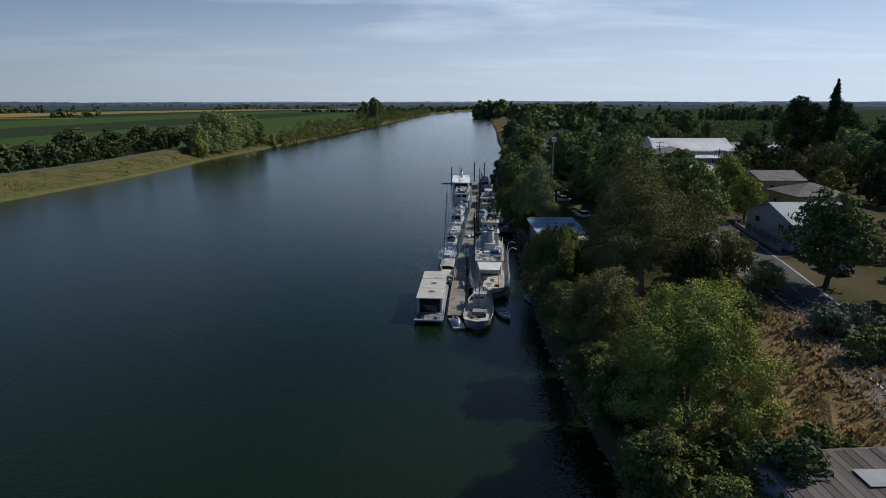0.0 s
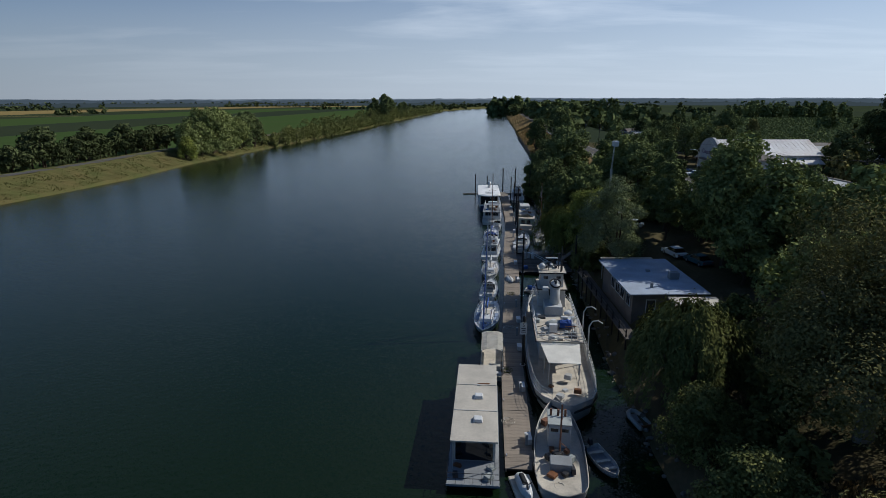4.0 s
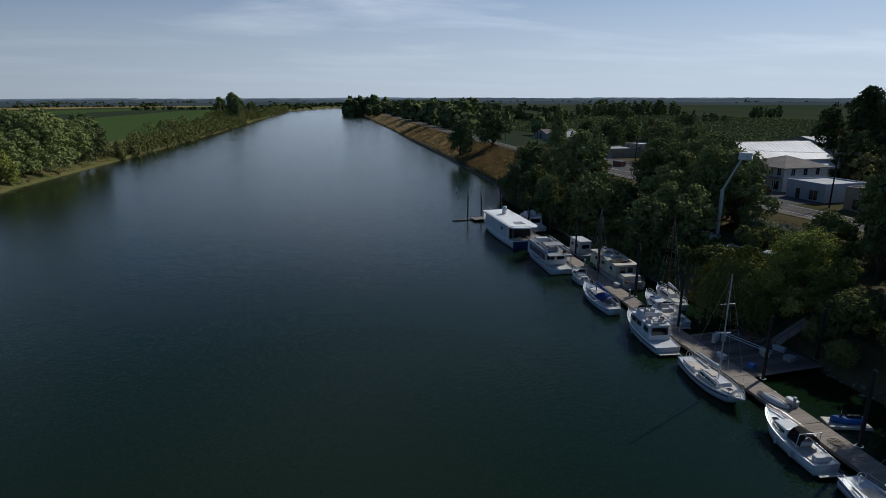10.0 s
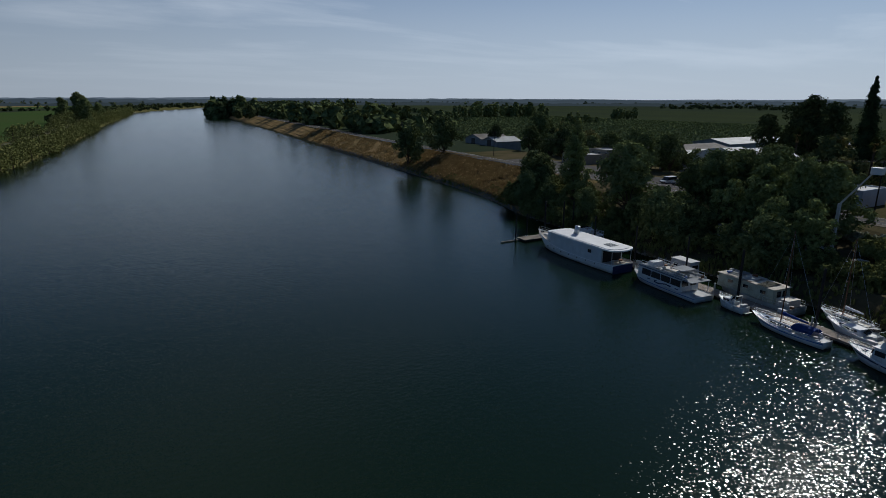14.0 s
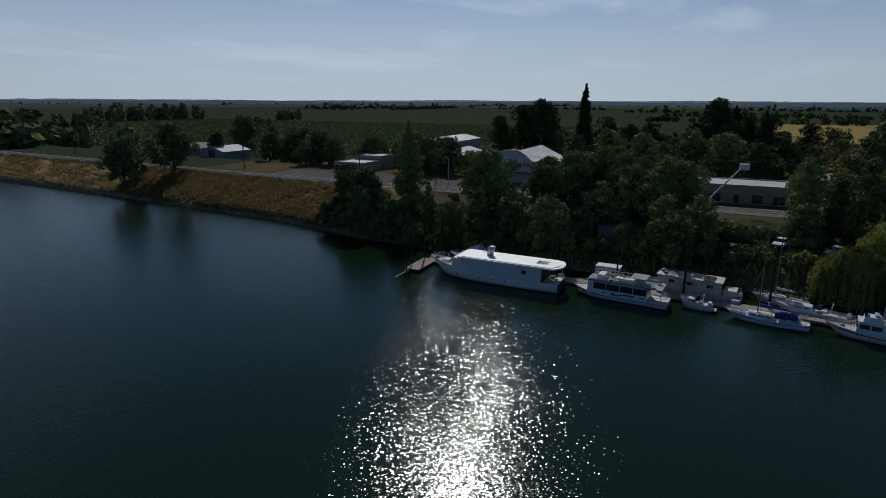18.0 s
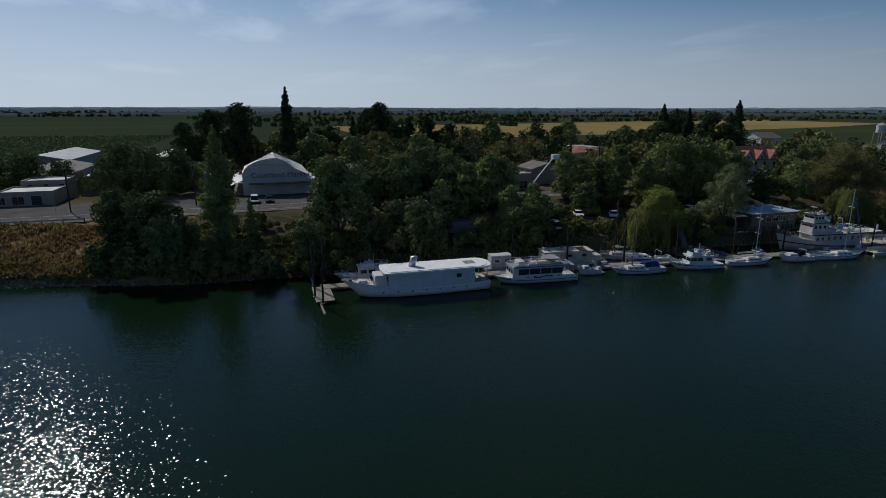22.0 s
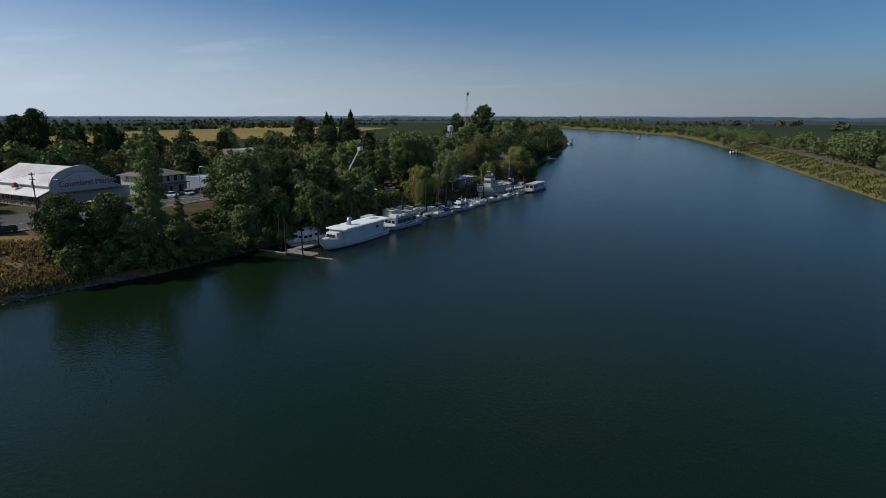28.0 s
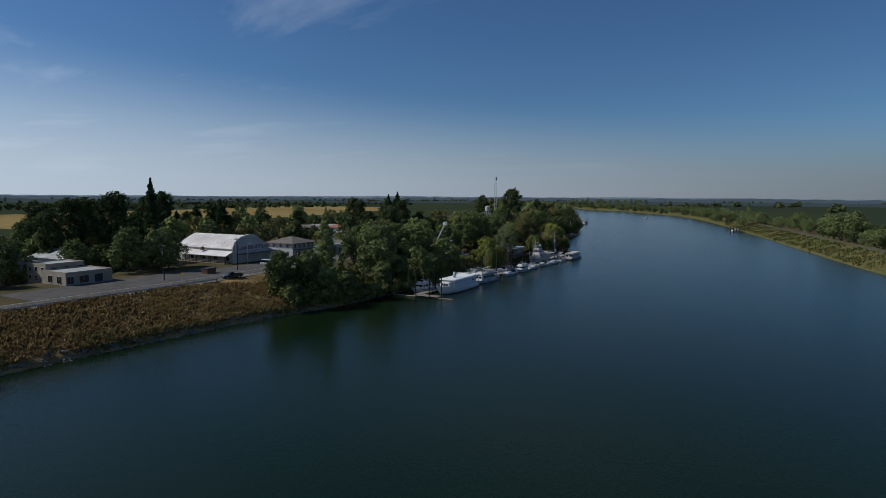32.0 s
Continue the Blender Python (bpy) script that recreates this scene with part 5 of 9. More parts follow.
    for x_, y_ in ((-1.5, 0.9), (1.5, -4.7)):
        bm = B()
        box(bm, (x_, y_, 3.72), (0.9, 0.9, 0.2), bevel=0.04)
        part("deck_hatch", bm, DARKMETAL, t)
    # steps from the main deck and a crossbar of floodlights
    bm = B()
    for sx in (-0.3, 0.3):
        tube(bm, [(-1.9 + sx, -6.9, 1.0), (-1.9 + sx, -6.05, 3.6)], 0.04, 4)
    for k in range(8):
        tube(bm, [(-2.2, -6.85 + 0.1 * k, 1.2 + 0.31 * k), (-1.6, -6.85 + 0.1 * k, 1.2 + 0.31 * k)], 0.03, 4)
    part("ladder", bm, WHITE2, t)
    # boat-deck rails
    for pts in ([(-2.45, 4.5), (-2.45, -5.9)], [(2.45, 7.0), (2.45, -5.9)], [(-2.45, -5.9), (2.45, -5.9)]):
        (xa, ya), (xb, yb) = pts
        n = int(math.hypot(xb - xa, yb - ya) / 1.2)
        bm = B()
        for i in range(n + 1):
            k = i / n
            tube(bm, [(xa + (xb - xa) * k, ya + (yb - ya) * k, 3.6), (xa + (xb - xa) * k, ya + (yb - ya) * k, 4.65)], 0.04, 4)
        for zz in (3.95, 4.3, 4.65):
            tube(bm, [(xa, ya, zz), (xb, yb, zz)], 0.038, 4)
        part("railing", bm, WHITE2, t)
    # curved davits
    for yy in (-0.5, -4.8):
        bm = B()
        tube(bm, [(3.2, yy, 1.0), (3.2, yy, 3.6), (3.2, yy, 5.0), (3.5, yy, 5.6), (4.1, yy, 5.7), (4.6, yy, 5.4)], 0.07, 6)
        part("davit", bm, WHITE2, t)
    # aft awning on posts
    bm = B()
    slab(bm, [(-1.6, -10.9), (1.6, -10.9), (2.1, -6.05), (-2.1, -6.05)], 3.4, 3.48)
    part("awning", bm, CANVAS_PALE, t)
    for sx, yy in ((-1.5, -10.8), (1.5, -10.8), (-1.8, -8.4), (1.8, -8.4)):
        bm = B()
        tube(bm, [(sx, yy, 1.0), (sx, yy, 3.45)], 0.045, 5)
        part("awning_post", bm, WHITE2, t)
    bits(t, [(0, -12.2, 1.1), (1.2, -12.4, 1.1), (-1.3, -11.5, 1.1), (0.6, -9.5, 1.1), (-0.6, -13.4, 1.1)], 9, (WHITE2, GREYHULL, DARKMETAL, VARNISH))
    # bow gear and flag
    # lattice of aerials over the upper wheelhouse
    bm = B()
    tube(bm, [(1.1, 5.9, 7.9), (1.1, 5.8, 11.2)], 0.1, 6, 0.05)
    tube(bm, [(0.6, 5.85, 10.2), (1.6, 5.85, 10.2)], 0.03, 4)
    tube(bm, [(0.8, 5.85, 9.3), (1.4, 5.85, 9.3)], 0.03, 4)
    part("mast", bm, DARKMETAL, t)
    for k, px in enumerate((-1.1, -0.6, 0.1, 0.6)):
        bm = B()
        box(bm, (px, 8.1 - 0.5 * (k % 2), 8.1), (0.3, 0.9, 0.28), bevel=0.05)
        part("roof_fitting", bm, DARKMETAL if k % 2 else WHITE2, t)
    bm = B()
    box(bm, (0, 13.0, 3.0), (0.9, 0.7, 0.8), bevel=0.1)
    tube(bm, [(-0.9, 13, 3.1), (0.9, 13, 3.1)], 0.22, 8)
    part("windlass", bm, DARKMETAL, t)
    bm = B()
    tube(bm, [(0, 16.0, 3.6), (0, 16.4, 6.0)], 0.03, 5)
    part("flagstaff", bm, WHITE2, t)
    bm = B()
    loft(bm, [[(0.02 - 0.9 * s, 16.35 - 0.15 * math.sin(5 * s), 5.9 - 0.35 * s), (0.02 - 0.9 * s, 16.35 - 0.12 * math.sin(5 * s + 0.5), 5.2 - 0.35 * s)] for s in [i / 8 for i in range(9)]], False, False)
    part("flag", bm, WHITE, t, "small pale flag")
    for yy in (3, 5.5, 8, 10.5):
        for sx in (-1, 1):
            bm = B()
            s = yy / 33 + 0.5
            tube(bm, [(sx * (h.half(s) * 0.96 + 0.03), yy, h.sheer(s) * 0.5), (sx * (h.half(s) * 0.96 + 0.06), yy, h.sheer(s) * 0.5)], 0.16, 10)
            part("porthole", bm, GLASS, t)


def trawler():
    t = boat("workboat", 5.3, 77.9, -7, "small beamy grey workboat with a wheelhouse and cluttered deck", "boat")
    h = Hull(13.4, 4.1, 1.25, 0.95, 1.75, 0.55, 0.9, 0.06, 0.45, True)
    h.build(t, GREYWALL, ANTIFOUL, None, DECK, 0.45, CREAM)
    cabin(t, 0.2, 2.6, 1.9, 0.6, 2.7, WHITE2, (0.94, 0.94), GREYHULL, 0.1, "wheelhouse")
    side_windows(t, 1.9, 1.79, 0.6, 2.7, (0.8, 1.9), 2.05, 0.75, 0.6, VARNISH)
    end_windows(t, 0.27, 0, (-0.42, 0.42), 1.9, 0.62, 0.9, -1)
    bm = B()
    tube(bm, [(0, -0.8, 0.6), (0, -0.8, 5.2)], 0.08, 6)
    tube(bm, [(0, -0.8, 1.8), (0.2, -4.2, 3.6)], 0.05, 5)
    part("mast", bm, RUST, t)
    for k in range(3):
        bm = B()
        tube(bm, [(-0.7 + 0.6 * k, 1.6, 2.7), (-0.7 + 0.6 * k, 1.6, 3.4)], 0.1, 8)
        part("vent_pipe", bm, RUST, t)
    bm = B()
    box(bm, (0, -2.4, 0.9), (1.7, 1.3, 0.7), bevel=0.06)
    part("engine_box", bm, GREYWALL, t)
    bits(t, [(-0.9, -1.4, 0.6), (0.9, -1.5, 0.6), (0.3, -3.4, 0.6), (-0.7, -3.6, 0.6), (0.9, -2.9, 0.6), (-1.0, 3.4, 0.8), (0.5, 3.8, 0.8), (-0.2, -1.0, 0.6), (0.6, -0.4, 0.6), (-0.6, -0.3, 0.6)], 12, (RUST, VARNISH, DARKMETAL, GREYHULL, WHITE2))
    bm = B()
    for k in range(7):
        a = k * 0.9
        tube(bm, [(math.cos(a) * 0.4 - 0.2, -4.7 + math.sin(a) * 0.4, 0.58), (math.cos(a + 0.9) * 0.4 - 0.2, -4.7 + math.sin(a + 0.9) * 0.4, 0.6)], 0.05, 4)
    part("rope_coil", bm, CREAM, t)
    for sx in (-1, 1):
        for s in (0.3, 0.5, 0.68):
            bm = B()
            a0 = [(sx * (h.half(s) + 0.12), h.y(s) + 0.3 * math.cos(a), 0.65 + 0.3 * math.sin(a)) for a in (k * math.pi / 5 for k in range(11))]
            tube(bm, a0, 0.09, 5)
            part("tyre_fender", bm, BLACK, t)


def dinghy():
    t = boat("dinghy", 8.7, 76.7, -165, "small open aluminium dinghy beside a workboat", "dinghy")
    h = Hull(4.4, 1.6, 0.5, 0.48, 0.65, 0.85, 0.15, 0.1, 0.5)
    h.build(t, WHITE2, WHITE2, None, GREYWALL, 0.32, CREAM)
    for yy in (-1.2, 0.0, 1.0):
        bm = B()
        box(bm, (0, yy, 0.38), (1.3, 0.28, 0.05))
        part("thwart", bm, CREAM, t)
    outboard(t, -2.25, 0.4)


def jetski(x, y, heading, mt, label):
    t = boat("jet_ski", x, y, heading, label, "jet ski")
    bm = B()
    box(bm, (0, 0, 0.18), (1.7, 3.6, 0.3), bevel=0.08)
    part("drive_on_float", bm, CREAM, t)
    h = Hull(2.9, 1.1, 0.55, 0.5, 0.62, 0.8, 0.1, 0.15, 0.45)
    g = thing("tmp", pose(0, 0, 0), "", "")
    bpy.data.objects.remove(g)
    bm = B()
    loft(bm, [[(x_ * h.half(s), h.y(s), 0.33 + z_) for x_, z_ in ((-1, 0.25), (-0.8, 0.02), (0.8, 0.02), (1, 0.25), (0.5, 0.5 + 0.1 * s), (-0.5, 0.5 + 0.1 * s))] for s in [i / 8 for i in range(9)]])
    smooth(part("hull", bm, mt, t))
    bm = B()
    box(bm, (0, -0.5, 0.95), (0.42, 1.3, 0.26), (0.7, 0.9), bevel=0.07)
    part("seat", bm, BLACK, t)
    bm = B()
    tube(bm, [(-0.4, 0.35, 1.2), (0, 0.5, 1.15), (0.4, 0.35, 1.2)], 0.04, 5)
    tube(bm, [(0, 0.7, 0.85), (0, 0.45, 1.15)], 0.09, 6)
    part("handlebar", bm, DARKMETAL, t)


def sloop(x, y, heading, L, beam, mast_h, cover, label, stripe=None, hull_mat=WHITE, mast_mat=ALU, boomlen=None, dodger=False, furled=None, deck_tone=CREAM):
    t = boat("sailboat", x, y, heading, label, "sailboat")
    h = Hull(L, beam, 0.95, 0.85, 1.25, 0.55, 0.5, 0.16, 0.48)
    h.build(t, hull_mat, NAVY, stripe, WHITE, 0.06, ALU)
    cabin(t, -L * 0.12, L * 0.22, beam * 0.58, 0.8, 1.4, WHITE, (0.85, 0.9), None, 0.05, "coachroof")
    side_windows(t, beam * 0.58, beam * 0.5, 0.8, 1.4, (-L * 0.05, L * 0.05, L * 0.14), 1.12, 0.8, 0.22)
    bm = B()
    box(bm, (0, -L * 0.27, 0.92), (beam * 0.42, L * 0.2, 0.1))
    part("cockpit_floor", bm, DECK, t)
    for sx in (-1, 1):
        bm = B()
        box(bm, (sx * beam * 0.27, -L * 0.27, 1.0), (0.16, L * 0.24, 0.3), bevel=0.04)
        part("coaming", bm, WHITE, t)
    for yy in (L * 0.28, L * 0.06):
        bm = B()
        box(bm, (0, yy, 1.36 if yy < L * 0.2 else 1.12), (0.55, 0.55, 0.08), bevel=0.02)
        part("hatch", bm, GLASS, t)
    for sx in (-1, 1):
        for k, (ya, yb) in enumerate(((-0.12, 0.0), (0.01, 0.12), (0.13, 0.22))):
            bm = B()
            s_ = 0.5 + (ya + yb) / 2
            box(bm, (sx * (beam * 0.29 + h.half(s_) * 0.93) / 2, L * (ya + yb) / 2, h.sheer(s_) - 0.03), (max(0.1, h.half(s_) * 0.93 - beam * 0.3), L * (yb - ya) * 0.94, 0.04))
            part("side_deck_panel", bm, deck_tone, t)
        bm = B()
        tube(bm, [(sx * beam * 0.2, L * (-0.1 + 0.06 * k), 1.42 + (0.08 if 0 < k < 5 else 0.0)) for k in range(6)], 0.03, 4)
        part("hand_rail", bm, VARNISH, t)
        bm = B()
        tube(bm, [(sx * beam * 0.27, -L * 0.2, 1.15), (sx * beam * 0.27, -L * 0.2, 1.32)], 0.09, 8)
        part("winch", bm, STEEL, t)
        bm = B()
        tube(bm, [(sx * beam * 0.2, -L * 0.12, 1.43), (sx * beam * 0.12, -L * 0.02, 1.43), (sx * 0.12, L * 0.09, 1.42)], 0.02, 4)
        part("halyard", bm, NAVY, t)
    bm = B()
    slab(bm, [(-beam * 0.26, L * 0.24), (beam * 0.26, L * 0.24), (beam * 0.08, L * 0.41), (-beam * 0.08, L * 0.41)], 1.1, 1.15)
    part("foredeck_panel", bm, deck_tone, t)
    bm = B()
    box(bm, (0, L * 0.0, 1.44), (beam * 0.26, L * 0.12, 0.07), bevel=0.02)
    part("sliding_hatch", bm, CREAM, t)
    mast(t, L * 0.1, 1.3, mast_h, boomlen or L * 0.36, True, L, mast_mat, cover, bz=1.1)
    h.railing(t, 0.04, 0.97, 0.6, 9, 0.05)
    if furled:
        bm = B()
        tube(bm, [(0, L * 0.49, 1.3), (0, L * 0.12, 1.2 + mast_h * 0.93)], 0.11, 6, 0.05)
        part("furled_jib", bm, furled, t)
    if dodger:
        bm = B()
        loft(bm, [[(beam * 0.34 * math.cos(a), yy, 1.2 + 0.85 * k * math.sin(a)) for a in (j * math.pi / 6 for j in range(7))] for yy, k in ((-L * 0.10, 0.75), (-L * 0.16, 1.0), (-L * 0.36, 1.05))], False, False)
        bmesh.ops.solidify(bm, geom=bm.faces[:], thickness=0.04)
        part("dodger", bm, cover, t)
    bm = B()
    tube(bm, [(0, -L * 0.42, 0.9), (0, -L * 0.42, 1.7)], 0.04, 5)
    part("steering_post", bm, ALU, t)
    bm = B()
    for k in range(12):
        a, b = k * math.pi / 6, (k + 1) * math.pi / 6
        tube(bm, [(0.38 * math.cos(a), -L * 0.42, 1.6 + 0.38 * math.sin(a)), (0.38 * math.cos(b), -L * 0.42, 1.6 + 0.38 * math.sin(b))], 0.02, 4)
    part("wheel", bm, ALU, t)
    return t


def cruiser(x, y, heading, L, beam, label, canvas=None, fly=False, seed=1):
    t = boat("motor_cruiser", x, y, heading, label, "motorboat")
    h = Hull(L, beam, 0.95, 1.05, 1.55, 0.88, 0.4, 0.16, 0.42)
    h.build(t, WHITE, NAVY, NAVY if fly else None, WHITE, 0.08, ALU)
    if fly:
        cabin(t, -L * 0.30, L * 0.18, beam * 0.82, 0.9, 2.6, WHITE, (0.9, 0.9), WHITE, 0.14)
        side_windows(t, beam * 0.82, beam * 0.74, 0.9, 2.6, (-L * 0.2, -L * 0.03, L * 0.09), 2.0, 1.15, 0.6)
        end_windows(t, -L * 0.29, 0, (0,), 1.9, beam * 0.6, 1.0, -1)
        end_windows(t, L * 0.165, 0.12, (-0.75, 0.75), 2.05, 1.2, 0.55, 1)
        cabin(t, -L * 0.08, L * 0.12, beam * 0.62, 2.7, 3.35, WHITE, (0.9, 0.85), None, 0, "flybridge")
        for sx in (-0.4, 0.4):
            bm = B()
            box(bm, (sx, -0.2, 3.5), (0.5, 0.5, 0.5), bevel=0.1)
            part("helm_seat", bm, WHITE2, t)
        bm = B()
        loft(bm, [[(xx * beam * 0.29, L * 0.11, 3.35), (xx * beam * 0.27, L * 0.08, 3.75)] for xx in (-1, -0.5, 0, 0.5, 1)], False, False)
        bmesh.ops.solidify(bm, geom=bm.faces[:], thickness=0.03)
        part("windscreen", bm, GLASS, t)
        bits(t, [(-0.9, -2.0, 2.72), (0.7, -2.3, 2.72), (0.1, -1.4, 2.72), (-0.3, -2.6, 2.72)], seed, (CREAM, WHITE2, CANVAS_PALE))
        bm = B()
        tube(bm, [(0.3, -0.9, 2.7), (0.3, -0.9, 4.9)], 0.03, 5)
        part("aerial", bm, WHITE, t)
    else:
        cabin(t, -L * 0.02, L * 0.26, beam * 0.66, 1.0, 1.65, WHITE, (0.8, 0.75), None, 0, "foredeck_cabin")
        side_windows(t, beam * 0.66, beam * 0.55, 1.0, 1.65, (L * 0.08, L * 0.17), 1.35, 0.7, 0.22)
        bm = B()
        loft(bm, [[(xx * beam * 0.36, L * (0.02 - 0.1 * abs(xx) ** 2), 1.45), (xx * beam * 0.32, L * (-0.04 - 0.1 * abs(xx) ** 2), 2.0)] for xx in (-1, -0.6, 0, 0.6, 1)], False, False)
        bmesh.ops.solidify(bm, geom=bm.faces[:], thickness=0.03)
        part("windscreen", bm, GLASS, t)
        bm = B()
        box(bm, (0, -L * 0.26, 0.9), (beam * 0.66, L * 0.34, 0.06))
        part("cockpit_floor", bm, CREAM, t)
        for yy in (-L * 0.14, -L * 0.42):
            bm = B()
            box(bm, (0, yy, 1.15), (beam * 0.55, 0.5, 0.45), bevel=0.08)
            part("seat", bm, WHITE2, t)
        if canvas:
            bm = B()
            loft(bm, [[(beam * 0.36 * math.cos(a), yy, 1.3 + 0.95 * math.sin(a)) for a in (j * math.pi / 6 for j in range(7))] for yy in (-L * 0.04, -L * 0.14, -L * 0.24)], False, False)
            bmesh.ops.solidify(bm, geom=bm.faces[:], thickness=0.03)
            part("canopy", bm, canvas, t)
        bm = B()
        tube(bm, [(-beam * 0.4, -L * 0.2, 1.0), (-beam * 0.38, -L * 0.22, 2.35), (beam * 0.38, -L * 0.22, 2.35), (beam * 0.4, -L * 0.2, 1.0)], 0.04, 5)
        part("radar_arch", bm, WHITE, t)
    h.railing(t, 0.55, 0.98, 0.55, 7, 0.05)
    bm = B()
    box(bm, (0, L * 0.31, h.sheer(0.81) - 0.02), (0.5, 0.5, 0.07), bevel=0.02)
    part("bow_hatch", bm, GLASS, t)
    for k, sx in enumerate((-1, 1, -1, 1)):
        s_ = 0.3 if k < 2 else 0.55
        bm = B()
        tube(bm, [(sx * (h.half(s_) + 0.13), h.y(s_), 0.3), (sx * (h.half(s_) + 0.13), h.y(s_), 0.85)], 0.11, 7)
        part("fender", bm, (WHITE2, NAVY)[k % 2], t)
    if fly:
        bm = B()
        for zz in (3.05, 3.35):
            tube(bm, [(-beam * 0.36, -L * 0.08, zz), (-beam * 0.36, -L * 0.28, zz), (beam * 0.36, -L * 0.28, zz), (beam * 0.36, -L * 0.08, zz)], 0.025, 4)
        for sx in (-1, 1):
            for k in range(4):
                tube(bm, [(sx * beam * 0.36, -L * (0.1 + 0.06 * k), 2.7), (sx * beam * 0.36, -L * (0.1 + 0.06 * k), 3.35)], 0.02, 4)
        part("fly_rail", bm, ALU, t)
        for k, (x_, y_) in enumerate(((-0.7, -0.16), (0.5, -0.2), (0.0, -0.25))):
            bm = B()
            box(bm, (x_, L * y_, 2.98), (0.5, 0.5, 0.08), rz=0.6 * k, bevel=0.02)
            box(bm, (x_, L * y_ - 0.24, 3.25), (0.5, 0.07, 0.5), bevel=0.02)
            part("deck_chair", bm, (CREAM, VARNISH, WHITE2)[k], t)
        bm = B()
        tube(bm, [(-0.9, -L * 0.05, 2.75), (-1.0, -L * 0.12, 4.6)], 0.04, 5)
        part("boat_hook", bm, VARNISH, t)
    bm = B()
    box(bm, (0, -L / 2 - 0.3, 0.3), (beam * 0.75, 0.6, 0.06), bevel=0.02)
    part("swim_platform", bm, CREAM, t)
    return t


def big_yacht():
    t = boat("motor_yacht", 6.3, 197.1, -2.0, "long white motor yacht shrouded under a full-length roof", "yacht")
    h = Hull(27.5, 6.0, 1.7, 1.6, 3.1, 0.82, 1.2, 0.12, 0.5)
    h.build(t, WHITE_LIFTED, ANTIFOUL, None, DECK, 0.15, WHITE)
    # the house rises flush from the hull's sides
    bm = B()
    ring = [h.half((yy + 13.75) / 27.5) * 0.965 for yy in (-10.6, -6, -2, 2, 5.6)]
    loft(bm, [[(-w, yy, 1.35), (w, yy, 1.35), (w * 0.99, yy, 4.1), (-w * 0.99, yy, 4.1)] for w, yy in zip(ring, (-10.6, -6, -2, 2, 5.6))])
    part("deckhouse", bm, WHITE, t)
    # solid black sheet stands in for the shade inside the open stern
    bm = B()
    box(bm, (0, -10.63, 2.6), (4.4, 0.06, 2.2))
    part("aft_shade_panel", bm, BLACK, t)
    bm = B()
    box(bm, (0, -13.78, 0.75), (4.7, 0.06, 1.5), (1.02, 1))
    part("transom_panel", bm, NAVY, t, "dark blue transom")
    for sx in (-1, 1):
        bm = B()
        tube(bm, [(sx * 2.3, -13.2, 1.6), (sx * 2.3, -13.2, 4.1)], 0.06, 5)
        part("roof_post", bm, WHITE2, t)
        bm = B()
        tube(bm, [(sx * (h.half(s) + 0.02), h.y(s), h.sheer(s) - 0.25) for s in [i / 20 for i in range(20)]], 0.07, 5)
        part("rubbing_strake", bm, WHITE, t)
    bits(t, [(-1.2, -12.2, 1.55), (0.6, -12.6, 1.55), (1.4, -11.6, 1.55), (-0.3, -11.4, 1.55)], 21, (VARNISH, CREAM, DARKMETAL, RUST))
    # roof with round ends, a little crowned; its whiter colour holds the sunlight on top
    bm = B()
    out_ = []
    for k in range(13):
        a = math.pi * k / 12
        out_.append((2.95 * math.cos(a), 6.2 + 0.5 * math.sin(a)))
    for k in range(13):
        a = math.pi + math.pi * k / 12
        out_.append((2.95 * math.cos(a), -12.4 + 1.9 * math.sin(a)))
    slab(bm, out_, 4.1, 4.34)
    part("roof", bm, WHITE_LIFTED, t)
    bm = B()
    slab(bm, [(x * 0.9, -3.5 + (y + 3.5) * 0.93) for x, y in out_], 4.34, 4.44)
    part("roof_crown", bm, WHITE_LIFTED, t)
    bm = B()
    loft(bm, [[(0.2 + 0.45 * math.cos(a), 0.8 + 0.7 * math.sin(a) + ly, z) for a in (k * math.pi / 6 for k in range(12))] for z, ly in ((4.3, 0), (6.1, -0.55))])
    smooth(part("funnel", bm, STEEL, t, "grey metal funnel leaning aft"))
    for pa, pb in [((-0.9 + 0.4 * k, -11.2, 4.5), (-0.9 + 0.4 * k, -9.2, 4.5)) for k in range(5)] + [((-1.0, -11.2, 4.54), (0.9, -11.2, 4.54)), ((-1.0, -9.2, 4.54), (0.9, -9.2, 4.54))]:
        bm = B()
        tube(bm, [pa, pb], 0.05, 4)
        part("rack_bar", bm, GREYHULL, t)
    cabin(t, 5.5, 8.3, 3.9, 1.7, 3.7, WHITE, (0.8, 0.75), None, 0, "wheelhouse_front", 0.25)
    end_windows(t, 8.2, 0.25, (-0.85, 0, 0.85), 2.95, 0.7, 0.6, 1)
    cabin(t, 9.2, 10.8, 1.6, 2.3, 2.75, WHITE2, (0.9, 0.9), None, 0, "fore_hatch")
    for yy in (-9, -6.4, -3.8, -1.2, 1.4, 4.0, 6.6):
        for sx in (-1, 1):
            bm = B()
            s = yy / 27.5 + 0.5
            xx = sx * (h.half(s) * 0.965)
            tube(bm, [(xx, yy, 1.05), (xx + sx * 0.05, yy, 1.05)], 0.15, 10)
            part("porthole", bm, GLASS, t)
    bm = B()
    box(bm, (-2.82, -7.4, 3.1), (0.12, 0.9, 0.6))
    part("window", bm, GLASS, t)
    h.railing(t, 0.72, 0.98, 0.8, 8, 0.1, WHITE2, 2)
    bm = B()
    box(bm, (0, 12.2, 2.75), (0.6, 0.6, 0.5), bevel=0.1)
    part("windlass", bm, DARKMETAL, t)
    t.scale = (1, 0.91, 1)


